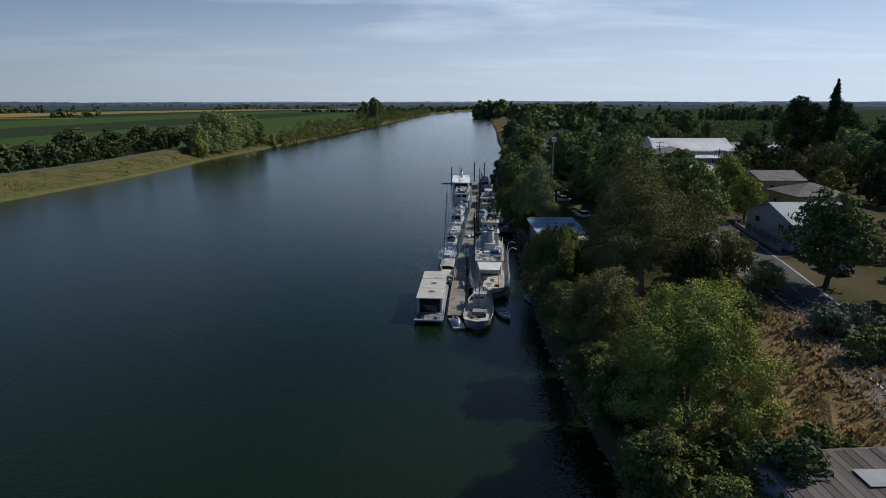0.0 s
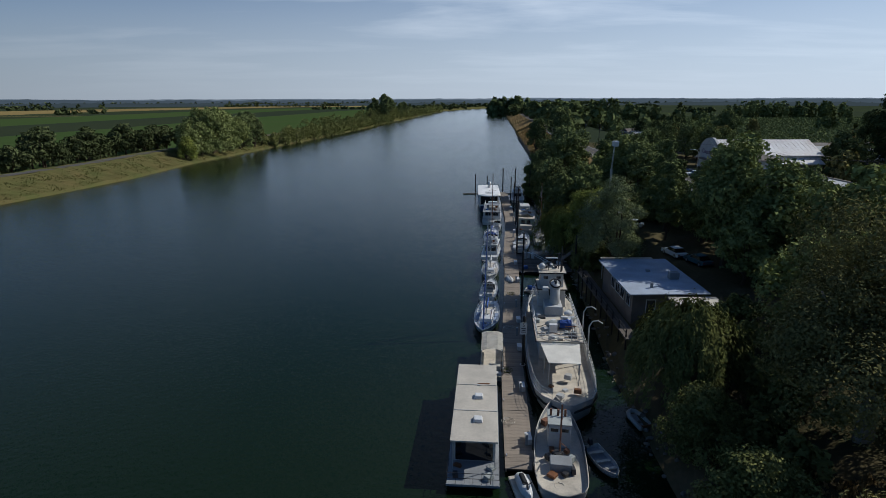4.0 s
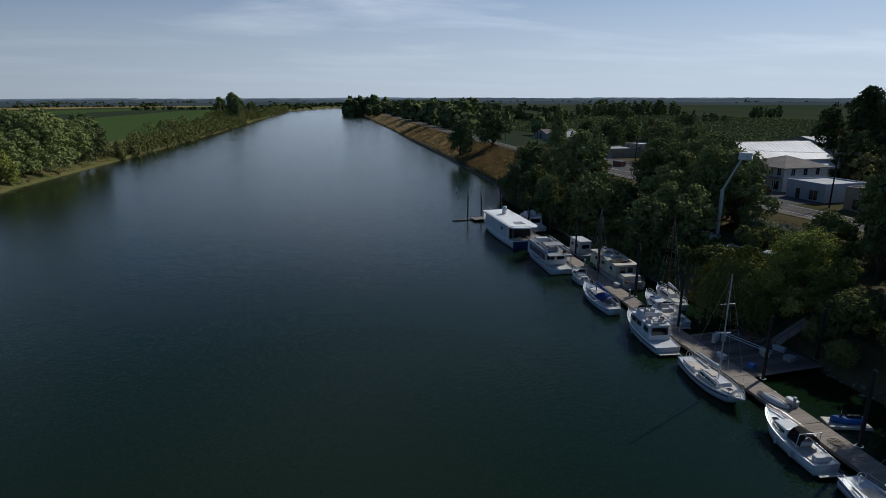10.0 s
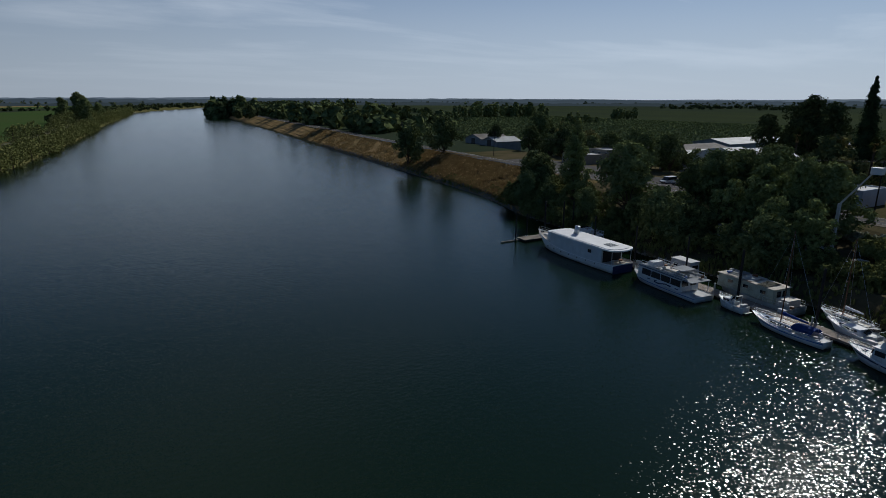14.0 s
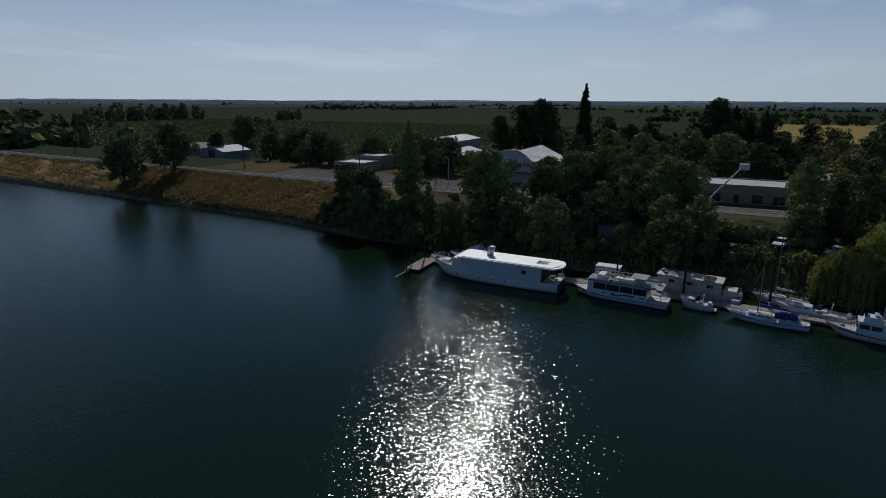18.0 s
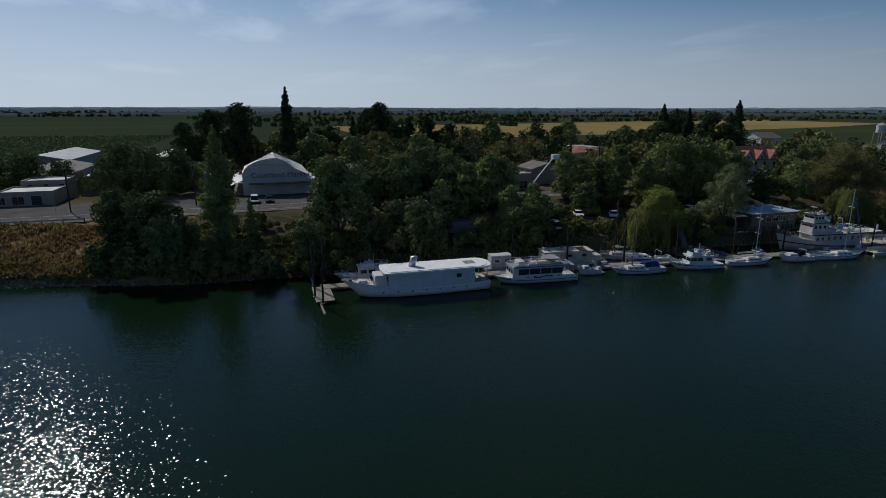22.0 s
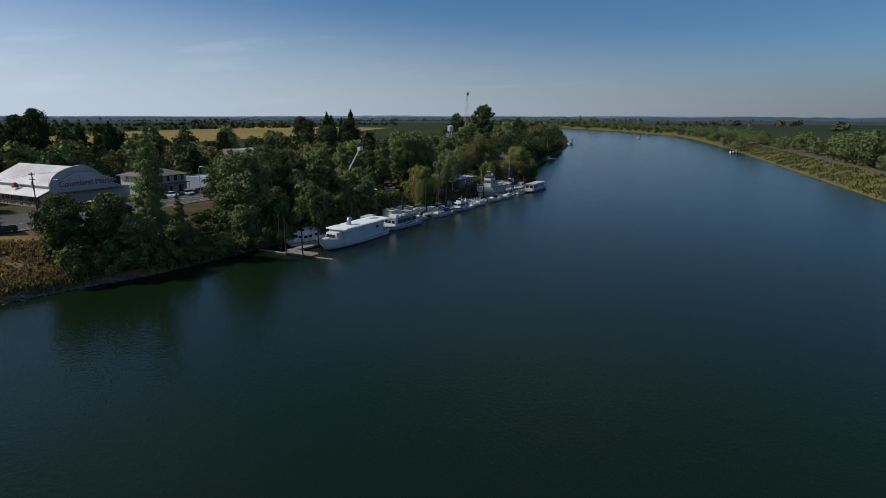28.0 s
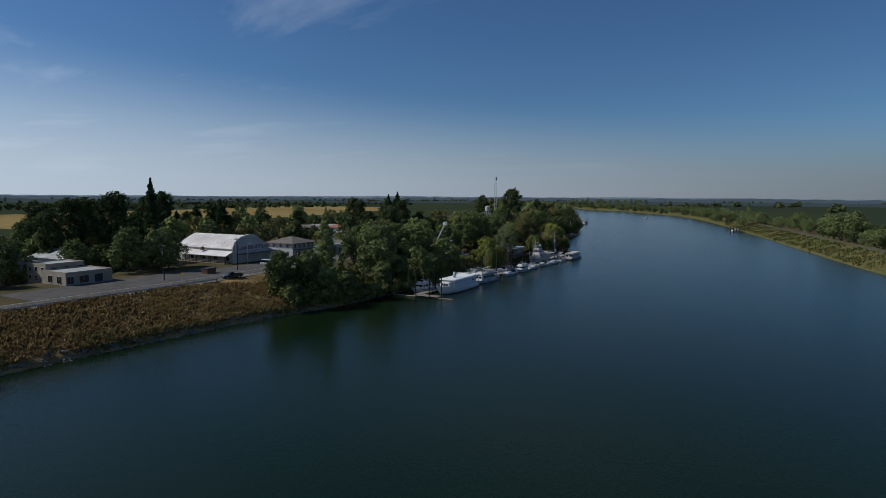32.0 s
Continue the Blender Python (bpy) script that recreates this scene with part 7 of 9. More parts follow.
# the shed on the bank
sh = house("shed", 20.0, 32.5, 19.5, 31.2, 8.1, 0.0, BLUEWALL, RUSTROOF, "bluish shed with an old patched metal roof on the bank", "y", "flat", "shed", base=3.4,
           wins=[("-x", 27.6, 5.6, 2.4, 1.5)])
bm = B()
loft(bm, [[(19.6, y, 8.09), (33, y, 8.75), (33, y, 8.85), (19.6, y, 8.19)] for y in (19.0, 31.7)])
part("sheet_roof", bm, RUSTROOF, sh)
# old boards side by side on the roof
bm = B()
box(bm, (0, 0, 0), (0.52, 12.3, 0.035))
board = mesh_of("roof_board", bm)
board.materials.append(OLDBOARD)
rb = random.Random(12)
for k in range(24):
    ob = new("roof_board", board)
    ob.parent = sh
    ob.matrix_basis = pose(20.0 + 0.555 * k, 25.35 + rb.uniform(-0.12, 0.12), 8.235 + 0.0493 * (0.4 + 0.555 * k), 0, -2.8, rb.uniform(-0.3, 0.3))
for x, y, w, l, a in ((25.6, 28.6, 2.4, 1.6, 0.0), (29.2, 24.6, 2.8, 4.2, 0.03), (24.2, 22.6, 2.0, 3.0, -0.04)):
    bm = B()
    box(bm, (x, y, 8.38 + 0.049 * (x - 21)), (w, l, 0.03), rz=a)
    part("roof_patch", bm, CONCRETE, sh)
dkk = thing("side_deck", pose(0, 0, 0), "small timber deck with a rail beside the shed", "deck")
bm = B()
box(bm, (18.2, 26.4, 5.3), (3.4, 4.6, 0.14))
part("deck_boards", bm, PLANK, dkk)
for k in range(9):
    bm = B()
    tube(bm, [(16.6, 24.2 + 0.55 * k, gz(16.6, 26) - 0.5 if k % 4 == 0 else 5.3), (16.6, 24.2 + 0.55 * k, 6.3)], 0.04, 4)
    part("baluster", bm, DARKMETAL, dkk)
bm = B()
tube(bm, [(16.6, 24.1, 6.3), (16.6, 28.7, 6.3), (19.9, 28.7, 6.3)], 0.05, 5)
part("deck_rail", bm, DARKMETAL, dkk)

# service station and sheds along the road
house("service_station", 75, 86, 268.5, 280.5, 10.9, 0, TAN, METALROOF, "low tan flat-roofed garage beside the levee road", "y", "flat", "garage",
      wins=[("-x", 272.2, 7.6, 2.2, 2.2, "door"), ("-x", 276, 7.9, 2.4, 1.8), ("-x", 279.4, 7.9, 1.6, 1.8), ("+y", 78, 7.9, 2.0, 1.8), ("+y", 82, 7.9, 2.0, 1.8)])
house("building", 87, 96, 269, 279, 12.2, 0, TAN, METALROOF, "two-storey tan building with an outside gallery", "y", "flat", "building", wins=[("-x", y, z, 1.1, 1.2) for y in (270, 273.5, 277) for z in (7.6, 10.0)] + [("+y", x, z, 1.1, 1.2) for x in (88.5, 91.5, 94.5) for z in (7.6, 10.0)])
for x0, x1, y0, y1, e, r, mt in ((95, 110, 352, 366, 9.6, 2.0, METALROOF), (97, 115, 369, 385, 9.8, 2.2, RUSTROOF), (118, 150, 236, 252, 8.5, 2.4, METALROOF), (124, 165, 260, 276, 8.2, 2.2, METALROOF), (132, 185, 285, 305, 7.6, 2.2, RUSTROOF), (180, 240, 250, 268, 8.0, 2.4, METALROOF), (205, 260, 300, 322, 8, 2.2, METALROOF)):
    house("packing_shed", x0, x1, y0, y1, e, r, GREYWALL, mt, "grey farm shed with a pale metal roof", "x", "gable", "shed", wins=[("-x", (y0 + y1) / 2, gz(x0, y0), 4.0, 3.2, "door")])
house("school_building", 150, 172, 66, 86, 12.5, 0, TAN, METALROOF, "flat-roofed tan building among trees", "y", "flat", "building", wins=[("-x", y, 8.5, 1.6, 1.6) for y in (69, 74, 79, 83)])
house("hall", 128, 146, 78, 96, 12.2, 2.2, STUCCO, TILE_RED, "white hall with a low red-tiled roof", "y", "hip", "building", wins=[("-x", y, 7.4, 1.6, 2.6) for y in (81, 85, 89, 93)])
house("large_house", 114, 130, -100, -82, 13.0, 4.5, STUCCO, SHINGLE, "large white gabled house among trees", "y", "gable", wins=[("-x", y, z, 1.2, 1.6) for y in (-97, -93, -89, -85) for z in (6, 10)] + [("+y", x, z, 1.2, 1.6) for x in (117, 122, 127) for z in (6, 10)])
house("house", 230, 246, -130, -112, 10.0, 3.5, STUCCO, SHINGLE, "white house far behind trees", "y", "gable", wins=[("-x", y, 6, 1.2, 1.6) for y in (-126, -120, -115)])

wh = house("house", 78, 88, 40, 58, 12.6, 4.2, STUCCO, TILE_RED, "white two-storey house with three front gables and reddish roof", "y", "gable", wins=[("-x", y, z, 1.1, 1.6) for y in (42.5, 47, 51, 55.5) for z in (6.8, 10.0)] + [("+y", x, z, 1.1, 1.6) for x in (80.5, 85.5) for z in (6.8, 10.0)])
for yc in (43.0, 49.0, 55.0):
    bm = B()
    loft(bm, [[(x, yc - 2.3, 12.4), (x, yc + 2.3, 12.4), (x, yc, 15.4)] for x in (77.7, 82.0)])
    gab = part("front_gable", bm, STUCCO, wh)
    for sy in (-1, 1):
        bm = B()
        loft(bm, [[(x, yc + sy * 2.6, 12.15), (x, yc, 15.55), (x, yc, 15.7), (x, yc + sy * 2.7, 12.25)] for x in (77.4, 82.2)])
        part("gable_roof", bm, TILE_RED, gab)
    opening(wh, "-x", yc, 12.5, 0.9, 1.2, 77.7)
bm = B()
box(bm, (84.5, 57.0, 17.2), (0.8, 0.8, 2.2))
part("chimney", bm, CONCRETE, wh)
house("house", 112, 126, -38, -24, 11.0, 3.0, STUCCO, SHINGLE, "white house with a shingled roof among trees", "y", "gable", wins=[("-x", y, 7.6, 1.2, 1.5) for y in (-35, -31, -27)])
# paved forecourt in front of the market and the white building
fc = B()
ys = [176 + 2.5 * k for k in range(49)]
rows_f = [[(float(along(ROAD, y)) + 9.1 + ((71.0 if y < 238 else 74.6) - float(along(ROAD, y)) - 9.1) * j / 4, y, CREST + 0.045) for j in range(5)] for y in ys]
loft(fc, rows_f, False, False)
forecourt = tagged(part("forecourt", fc, ASPHALT), "worn asphalt forecourt before the market and garage", "forecourt", kind="structure")

# ---- more trees: the town ----
conifer(on(141, 210), 34.5, 5.4, PINE_LEAF, 16000, 0.5, 31, "very tall dark narrow conifer behind the market", sharp=0.75)
grove(lambda m: conifer(m, 24.0, 8.0, PINE_LEAF, 9000, 0.6, 32, "dark cone-shaped conifer among the houses", sharp=0.55), [(188, 151, 0.95), (174, 146, 0.92), (205, 150, 0.75), (248, 155, 1.2), (260, 160, 1.1)])
grove(lambda m: broadleaf(m, 24.0, 6.5, DARK_LEAF, 7000, 0.55, 36, "very tall dark leafy tree among the houses", low=0.1, lobes_n=26), [(150, 236, 1.2), (140, 227, 1.18), (158, 228, 1.15), (189, 71, 0.85), (120, 62, 0.8), (142, 52, 0.85), (132, 28, 0.8), (158, 34, 0.8), (176, 140, 0.85), (196, 128, 0.85), (210, 156, 0.8), (184, 158, 0.85), (170, 196, 0.85), (228, 150, 0.8), (148, 246, 1.0), (168, 240, 1.05), (200, 162, 1.32), (208, 167, 1.2), (182, 144, 1.0), (216, -30, 1.25), (206, -24, 1.05)])
broadleaf(on(198, 57), 22.0, 9.5, POPLAR_LEAF, 8000, 0.6, 81, "large round mid-green tree standing by the fields", low=0.08, lobes_n=26)
broadleaf(on(172, 414), 19.0, 11.0, OAK_LEAF, 8000, 0.7, 82, "broad bushy olive-green tree among the vineyards", low=0.05, lobes_n=26)
broadleaf(on(186, 405), 14.0, 6.0, SYC_LEAF, 4000, 0.6, 83, "browning rounded tree beside the vineyards", low=0.05)
grove(lambda m: broadleaf(m, 24.0, 8.0, DARK_LEAF, 9000, 0.55, 84, "massive dark tree among tall conifers", low=0.06, lobes_n=28), [(122, 60, 1.0), (133, 46, 1.0), (142, 14, 1.05), (150, -4, 1.0), (165, 0, 0.9)])
broadleaf(on(104, -106), 31.0, 9.5, DARK_LEAF, 13000, 0.8, 40, "huge dark rounded tree beside the river woods", low=0.03, lobes_n=34)
# tall trees that shade the marina's yard
grove(lambda m: broadleaf(m, 15.0, 6.4, POPLAR_LEAF, 9000, 0.40, 37, "tall green tree shading the marina yard", low=0.1, lobes_n=26), [(38, 110, 1.1), (35, 115, 1.1), (38, 121, 1.15), (31, 87, 0.9), (38, 129, 0.8)])
grove(lambda m: broadleaf(m, 14.0, 4.6, POPLAR_LEAF, 7500, 0.36, 39, "slender ragged tree beside the road", low=0.15), [(47, 146, 0.9), (45, 135, 0.9), (49, 140, 0.85)])
grove(lambda m: broadleaf(m, 9.0, 4.2, LIME_LEAF, 6000, 0.36, 46, "bright green young tree beside the road", low=0.15), [(61, 121, 1.15), (58.5, 108, 0.9)])
grove(lambda m: broadleaf(m, 14.5, 4.6, POPLAR_LEAF, 9000, 0.36, 47, "tall mid-green tree on the bank above the dock", low=0.06, lobes_n=26), [(36, 172, 1.0), (40, 176.5, 0.92), (27, 171, 0.85)])
grove(lambda m: broadleaf(m, 17.0, 3.4, OAK_LEAF, 9000, 0.36, 48, "tall slender dark tree beside the marina yard", low=0.08, lobes_n=26), [(35, 138.5, 0.95), (33, 132, 0.92), (38.5, 142, 0.85)])
# low trees whose branches hang over the water
grove(lambda m: broadleaf(m, 8.5, 4.6, SHRUB_LEAF, 14000, 0.21, 38, "dark olive tree hanging over the water's edge", low=0.02), [(15.5, 47, 0.85), (15.6, 66, 0.9), (15, 36, 0.8), (16, 75, 0.8), (18, 29, 0.8), (14.6, 53, 0.7)])
grove(lambda m: broadleaf(m, 6.0, 3.6, SYC_LEAF, 9000, 0.2, 86, "low brownish tree beside the levee road", low=0.05), [(37.0, 70.5, 1.0), (35.8, 76.5, 0.9), (38.6, 64.5, 0.7)])
grove(lambda m: conifer(m, 26, 7.0, PINE_LEAF, 9000, 0.6, 33, "tall dark conifer in the town", sharp=0.8), [(126.8, 53.5, 1.1), (135, 40, 1.0), (178, -38, 1.2), (165, -20, 1.05), (150, 20, 1.0), (250, 168, 0.9), (150, 10, 0.9)])
grove(lambda m: palm(m, 15, 2.1, 34, "tall fan palm with a round head"), [(123.9, 222, 1.1), (104.8, 174.7, 1.0), (116, 196, 1.05), (140, 236, 0.8)])
palm(on(27.5, 137.5), 7.5, 2.6, 35, "short fan palm in the marina yard")
TOWNTREES = [(112, 205, 1.3), (140, 200, 1.5), (150, 222, 1.4), (160, 205, 1.6), (136, 188, 1.3), (120, 178, 1.2), (118, 150, 1.2), (140, 160, 1.4), (160, 172, 1.5), (180, 190, 1.6), (186, 160, 1.5),
             (100, 100, 1.2), (112, 112, 1.3), (92, 80, 1.2), (110, 84, 1.3), (84, 80, 1.0), (108, 50, 1.2), (120, 66, 1.2), (104, 24, 1.2), (80, 36, 1.1), (84, 10, 1.2), (70, -6, 1.1), (64, 14, 0.9), (100, -10, 1.3), (130, 10, 1.3), (120, -30, 1.4), (150, -60, 1.5), (96, -72, 1.2),
             (88, -40, 1.2), (76, -30, 1.1), (60, -40, 1.0), (66, -62, 1.0), (82, -90, 1.2), (140, -112, 1.4), (100, -150, 1.4), (90, -190, 1.3), (110, -220, 1.4), (140, -180, 1.6), (120, -270, 1.4), (150, -320, 1.5), (130, -380, 1.4), (170, -227, 2.4), (180, -222, 2.2),
             (210, 100, 1.6), (190, 120, 1.5), (230, 60, 1.5), (176, 40, 1.4), (200, 20, 1.5), (165, 140, 1.3), (240, 210, 1.4), (220, 235, 1.3), (190, 232, 1.2), (158, 244, 1.1), (96, 305, 1.0), (112, 320, 1.2), (124, 335, 1.3), (128, 322, 1.1), (100, 362, 0.9)]
grove(lambda m: broadleaf(m, 12.0, 6.0, DARK_LEAF, 2200, 0.78, 41, "dark green garden tree in the town", low=0.12), TOWNTREES[0::3])
grove(lambda m: broadleaf(m, 12.5, 5.6, POPLAR_LEAF, 2200, 0.78, 42, "green garden tree with a ragged crown", low=0.12), TOWNTREES[1::3])
grove(lambda m: broadleaf(m, 11.5, 6.2, SYC_LEAF, 2200, 0.78, 43, "olive-green garden tree in the town", low=0.12), TOWNTREES[2::3])
# the shore downstream of the marina
grove(lambda m: broadleaf(m, 9.5, 5.2, ORCHARD_LEAF, 5000, 0.45, 44, "bushy olive-green tree at the water's edge", low=0.05), [(22, 30, 0.7), (32, 68, 0.75), (27, 8, 0.8), (33, 0, 0.9), (38, -14, 1.0), (42, -30, 1.0), (46, -48, 1.1), (49, -66, 1.1), (56, -92, 1.1), (62, -120, 1.1), (68, -150, 1.2), (76, -180, 1.2), (84, -215, 1.2), (92, -250, 1.2), (100, -290, 1.2), (112, -330, 1.3), (130, -385, 1.3), (150, -440, 1.4)] + [(float(along(EAST, y_)) + o_, y_, 0.62 + 0.1 * (y_ % 3)) for y_ in range(-8, -200, -11) for o_ in (2.5, 9.5)])
grove(lambda m: willow(m, 9.0, 5.2, WILLOW_LEAF, 6000, 0.4, 45, "yellow-green willow at the water's edge"), [(30, 12, 0.9), (48, -40, 1.0), (52, -60, 1.0), (40, -6, 0.8)])
# brush along the marina's bank
BRUSH = [(36, 153, 0.7), (34, 157, 0.7), (36.5, 160, 0.8), (29, 154, 0.7), (27, 157, 0.8), (25, 148, 0.9), (38, 147, 0.7), (33, 146, 0.6), (46, 143.5, 1.1), (43, 138, 1.2), (41, 131.5, 1.0), (20, 93, 0.7), (23.2, 90.5, 0.75), (25.5, 94.5, 0.7), (21.8, 87, 0.75), (27.5, 89, 0.7), (29, 95, 0.7), (19.2, 96.5, 0.5), (24, 79, 1.0), (21, 77, 0.9), (29, 66, 0.9)] + [(x_, y_, s_ * 0.62) for x_, y_, s_ in scatter((30, 41, 208, 244), 3.8, 5)] + [(26, 236, 1.3), (28, 243, 1.3), (30, 247, 1.2), (36, 244, 1.4), (34, 238, 1.3), (30, 232, 1.2), (32, 246, 1.5), (40, 243, 1.0)] + [(float(along(EAST, y_)) + 1.6 + 0.9 * math.sin(y_), y_, 0.7 + 0.15 * math.sin(3 * y_)) for y_ in range(200, 250, 3)] + [(24, 222, 1.0), (27, 229, 1.1), (29, 206, 1.0), (26, 198, 1.1), (27, 188, 1.2), (25, 180, 1.1), (26, 172, 1.2), (27, 163, 1.1), (24, 156, 1.0), (22, 214, 0.9), (33, 198, 1.0), (34, 186, 1.1), (33, 176, 1.0), (35, 158, 0.9), (21, 92, 0.8), (19, 70, 0.9), (22, 62, 0.9), (18, 48, 0.8), (19, 36, 0.9), (27, 34, 0.6), (34, 246, 1.1), (29, 248, 0.9), (45, 222, 0.5), (23, 205, 0.9), (23, 190, 1.0), (22, 168, 1.0)]
grove(lambda m: shrub(m, 4.2, 3.2, SHRUB_LEAF, 2500, 0.44, 51, "tangled olive-green shrub on the bank"), BRUSH)
grove(lambda m: shrub(m, 4.4, 3.3, SHRUB_LEAF, 9000, 0.2, 54, "dense dark shrub beside the timber float"), [(22.5, 134, 1.2), (21, 129, 1.15), (24.5, 130.5, 1.2), (25, 126, 1.05), (20, 124, 1.0), (18.4, 130.5, 0.8), (17.6, 126.5, 0.75), (18.6, 121.5, 0.7), (17.4, 138.6, 0.6)])
grove(lambda m: shrub(m, 3.4, 3.0, FLOWER, 5000, 0.24, 52, "oleander bush with white blossom"), [(38.7, 52, 1.0)] + [(38.6 + 0.42 * k, 150.5 + 1.75 * k, 0.62 + 0.1 * (k % 3)) for k in range(13)])
grove(lambda m: shrub(m, 3.2, 3.2, SHRUB_LEAF, 4200, 0.26, 53, "brownish shrub beside the road"), [(41, 46, 1.1), (33, 60, 0.9), (35, 30, 0.7), (30, 66, 0.8)])

def joined_trees(name, spots, leaf, label, per, size, seed, low=0.18):
    """Many trees of a wood in one mesh: bunched crowns; their trunks are a part."""
    rng = np.random.default_rng(seed)
    P, D = [], []
    bm = B()
    for x, y, h, w in spots:
        z0 = gz(x, y)
        lobes = []
        for k in range(12):
            a, f = k * 2.4 + rng.uniform(-0.5, 0.5), (k + 0.5) / 12
            rr = w * 0.72 * math.sqrt(max(0.1, 1 - (2 * f - 0.7) ** 2 * 0.8)) * rng.uniform(0.5, 1.1)
            q = w * rng.uniform(0.26, 0.46)
            lobes.append((x + rr * math.cos(a), y + rr * math.sin(a), z0 + h * (low + (0.86 - low) * f), q, q, q * 0.85))
        p, d = blobs(rng, lobes, per)
        p[:, 2] = np.maximum(p[:, 2], z0 + 0.1)
        P.append(p)
        D.append(d)
        tube(bm, [(x, y, z0 - 0.4), (x, y, z0 + h * 0.6)], 0.03 * h, 5, 0.1)
    me = leaf_mesh(name, np.concatenate(P), np.concatenate(D), size, leaf, seed)
    ob = tagged(new(name, me), label, "trees", kind="stuff")
    part("trunks", bm, BARK, ob)
    return ob


# ---- far bank ----
def wx(y, off):
    return float(along(WEST, y)) - off


rngw = random.Random(9)
row = [(wx(y, 38 + rngw.uniform(-3, 6)), y, rngw.uniform(0.75, 1.15)) for y in range(96, 372, 7)] + [(wx(y, 50 + rngw.uniform(-3, 8)), y, rngw.uniform(0.8, 1.2)) for y in range(90, 372, 9)]
grove(lambda m: broadleaf(m, 13.5, 6.2, ORCHARD_LEAF, 1200, 1.05, 61, "dusky green orchard tree behind the far levee", low=0.25), row)
grove(lambda m: broadleaf(m, 16, 7.4, POPLAR_LEAF, 7000, 0.55, 62, "tall light green cottonwood on the far bank", low=0.02), [(wx(318, 6), 318, 1.0), (wx(327, 5), 327, 1.3), (wx(337, 6), 337, 1.45), (wx(347, 9), 347, 1.3), (wx(356, 5), 356, 1.1), (wx(333, 13), 333, 1.35), (wx(309, 8), 309, 0.9)])
grove(lambda m: broadleaf(m, 16, 5.0, OAK_LEAF, 5200, 0.55, 63, "dark upright tree on the far bank", low=0.02), [(wx(366, 5), 366, 1.25), (wx(373, 4), 373, 1.35), (wx(381, 7), 381, 1.0), (wx(820, 14), 820, 1.6), (wx(835, 20), 835, 1.8), (wx(850, 18), 850, 1.9), (wx(880, 16), 880, 1.6), (wx(910, 22), 910, 1.5), (wx(790, 8), 790, 1.3), (wx(805, 30), 805, 1.5), (wx(862, 34), 862, 1.7), (wx(895, 6), 895, 1.2), (wx(940, 10), 940, 1.2), (wx(985, 12), 985, 1.3)])
grove(lambda m: broadleaf(m, 9.0, 5.0, LIME_LEAF, 6000, 0.45, 69, "bright yellow-green bushy tree at the far waterline", low=0.0), [(wx(301, 4), 301, 1.0), (wx(306, 7), 306, 0.8)])
bush = [(wx(y, rngw.uniform(-0.5, 7)), y, rngw.uniform(0.45, 1.0)) for y in range(384, 800, 4)] + [(wx(y, rngw.uniform(0, 9)), y, rngw.uniform(0.6, 1.35)) for y in range(800, 1500, 8)] + [(wx(y, rngw.uniform(16, 34)), y, rngw.uniform(0.5, 1.2)) for y in range(520, 1500, 15)]
joined_trees("far_bank_bushes", [(x, y, 11.0 * q, 6.8 * q) for x, y, q in bush], SHRUB_LEAF, "bushy trees and willows along the far bank", 480, 0.72, 64, 0.02)
south = [(wx(y, rngw.uniform(30, 60)), y, rngw.uniform(0.7, 1.4)) for y in range(-330, -700, -16)] + [(wx(y, rngw.uniform(2, 14)), y, rngw.uniform(0.6, 1.1)) for y in range(-300, -1000, -17)]
joined_trees("far_bank_trees", [(x, y, 9 * q, 6 * q) for x, y, q in south], ORCHARD_LEAF, "round dark green trees behind the far levee", 520, 0.85, 65)

# dense wood on the near shore downstream
joined_trees("shore_wood", [(float(along(EAST, y)) + rngw.uniform(5, 42), y + rngw.uniform(-4, 4), rngw.uniform(7, 14), rngw.uniform(4.5, 6.5)) for y in range(-14, -330, -3)], ORCHARD_LEAF, "dense dark trees along the shore downstream", 620, 0.7, 85, 0.03)
# scattered trees and a poplar on the far side downstream
grove(lambda m: broadleaf(m, 12.0, 7.5, OAK_LEAF, 3600, 0.6, 66, "broad dark tree behind the far levee road", low=0.1), [(-133, -138, 1.45), (-137, -112, 1.75), (-144, -98, 1.6), (-143, -124, 1.5), (-143, -54, 0.95), (-146, -44, 1.0), (-152, -62, 0.9), (-124, -250, 1.25), (-128, -214, 1.05), (-143, -260, 1.2), (-146, -196, 1.0), (-119, -300, 0.9), (-128, -330, 1.3), (-160, -20, 0.7), (-156, -156, 0.9)])
grove(lambda m: poplar(m, 30.0, 5.0, OAK_LEAF, 3600, 0.7, 67, "tall dark poplar on the far bank"), [(-84, -540, 0.9)])
joined_trees("shelter_belt", [(wx(y, rngw.uniform(22, 46)), y, rngw.uniform(22, 31), rngw.uniform(6, 9)) for y in range(-930, -1330, -13)], OAK_LEAF, "long dark belt of tall trees beyond the river bend", 420, 1.3, 70, 0.02)
joined_trees("far_bank_wood", [(wx(y, rngw.uniform(4, 40)) , y, rngw.uniform(7, 15), rngw.uniform(5, 8)) for y in range(-250, -1400, -6)], OAK_LEAF, "dark wooded bank across the river downstream", 260, 1.0, 68)

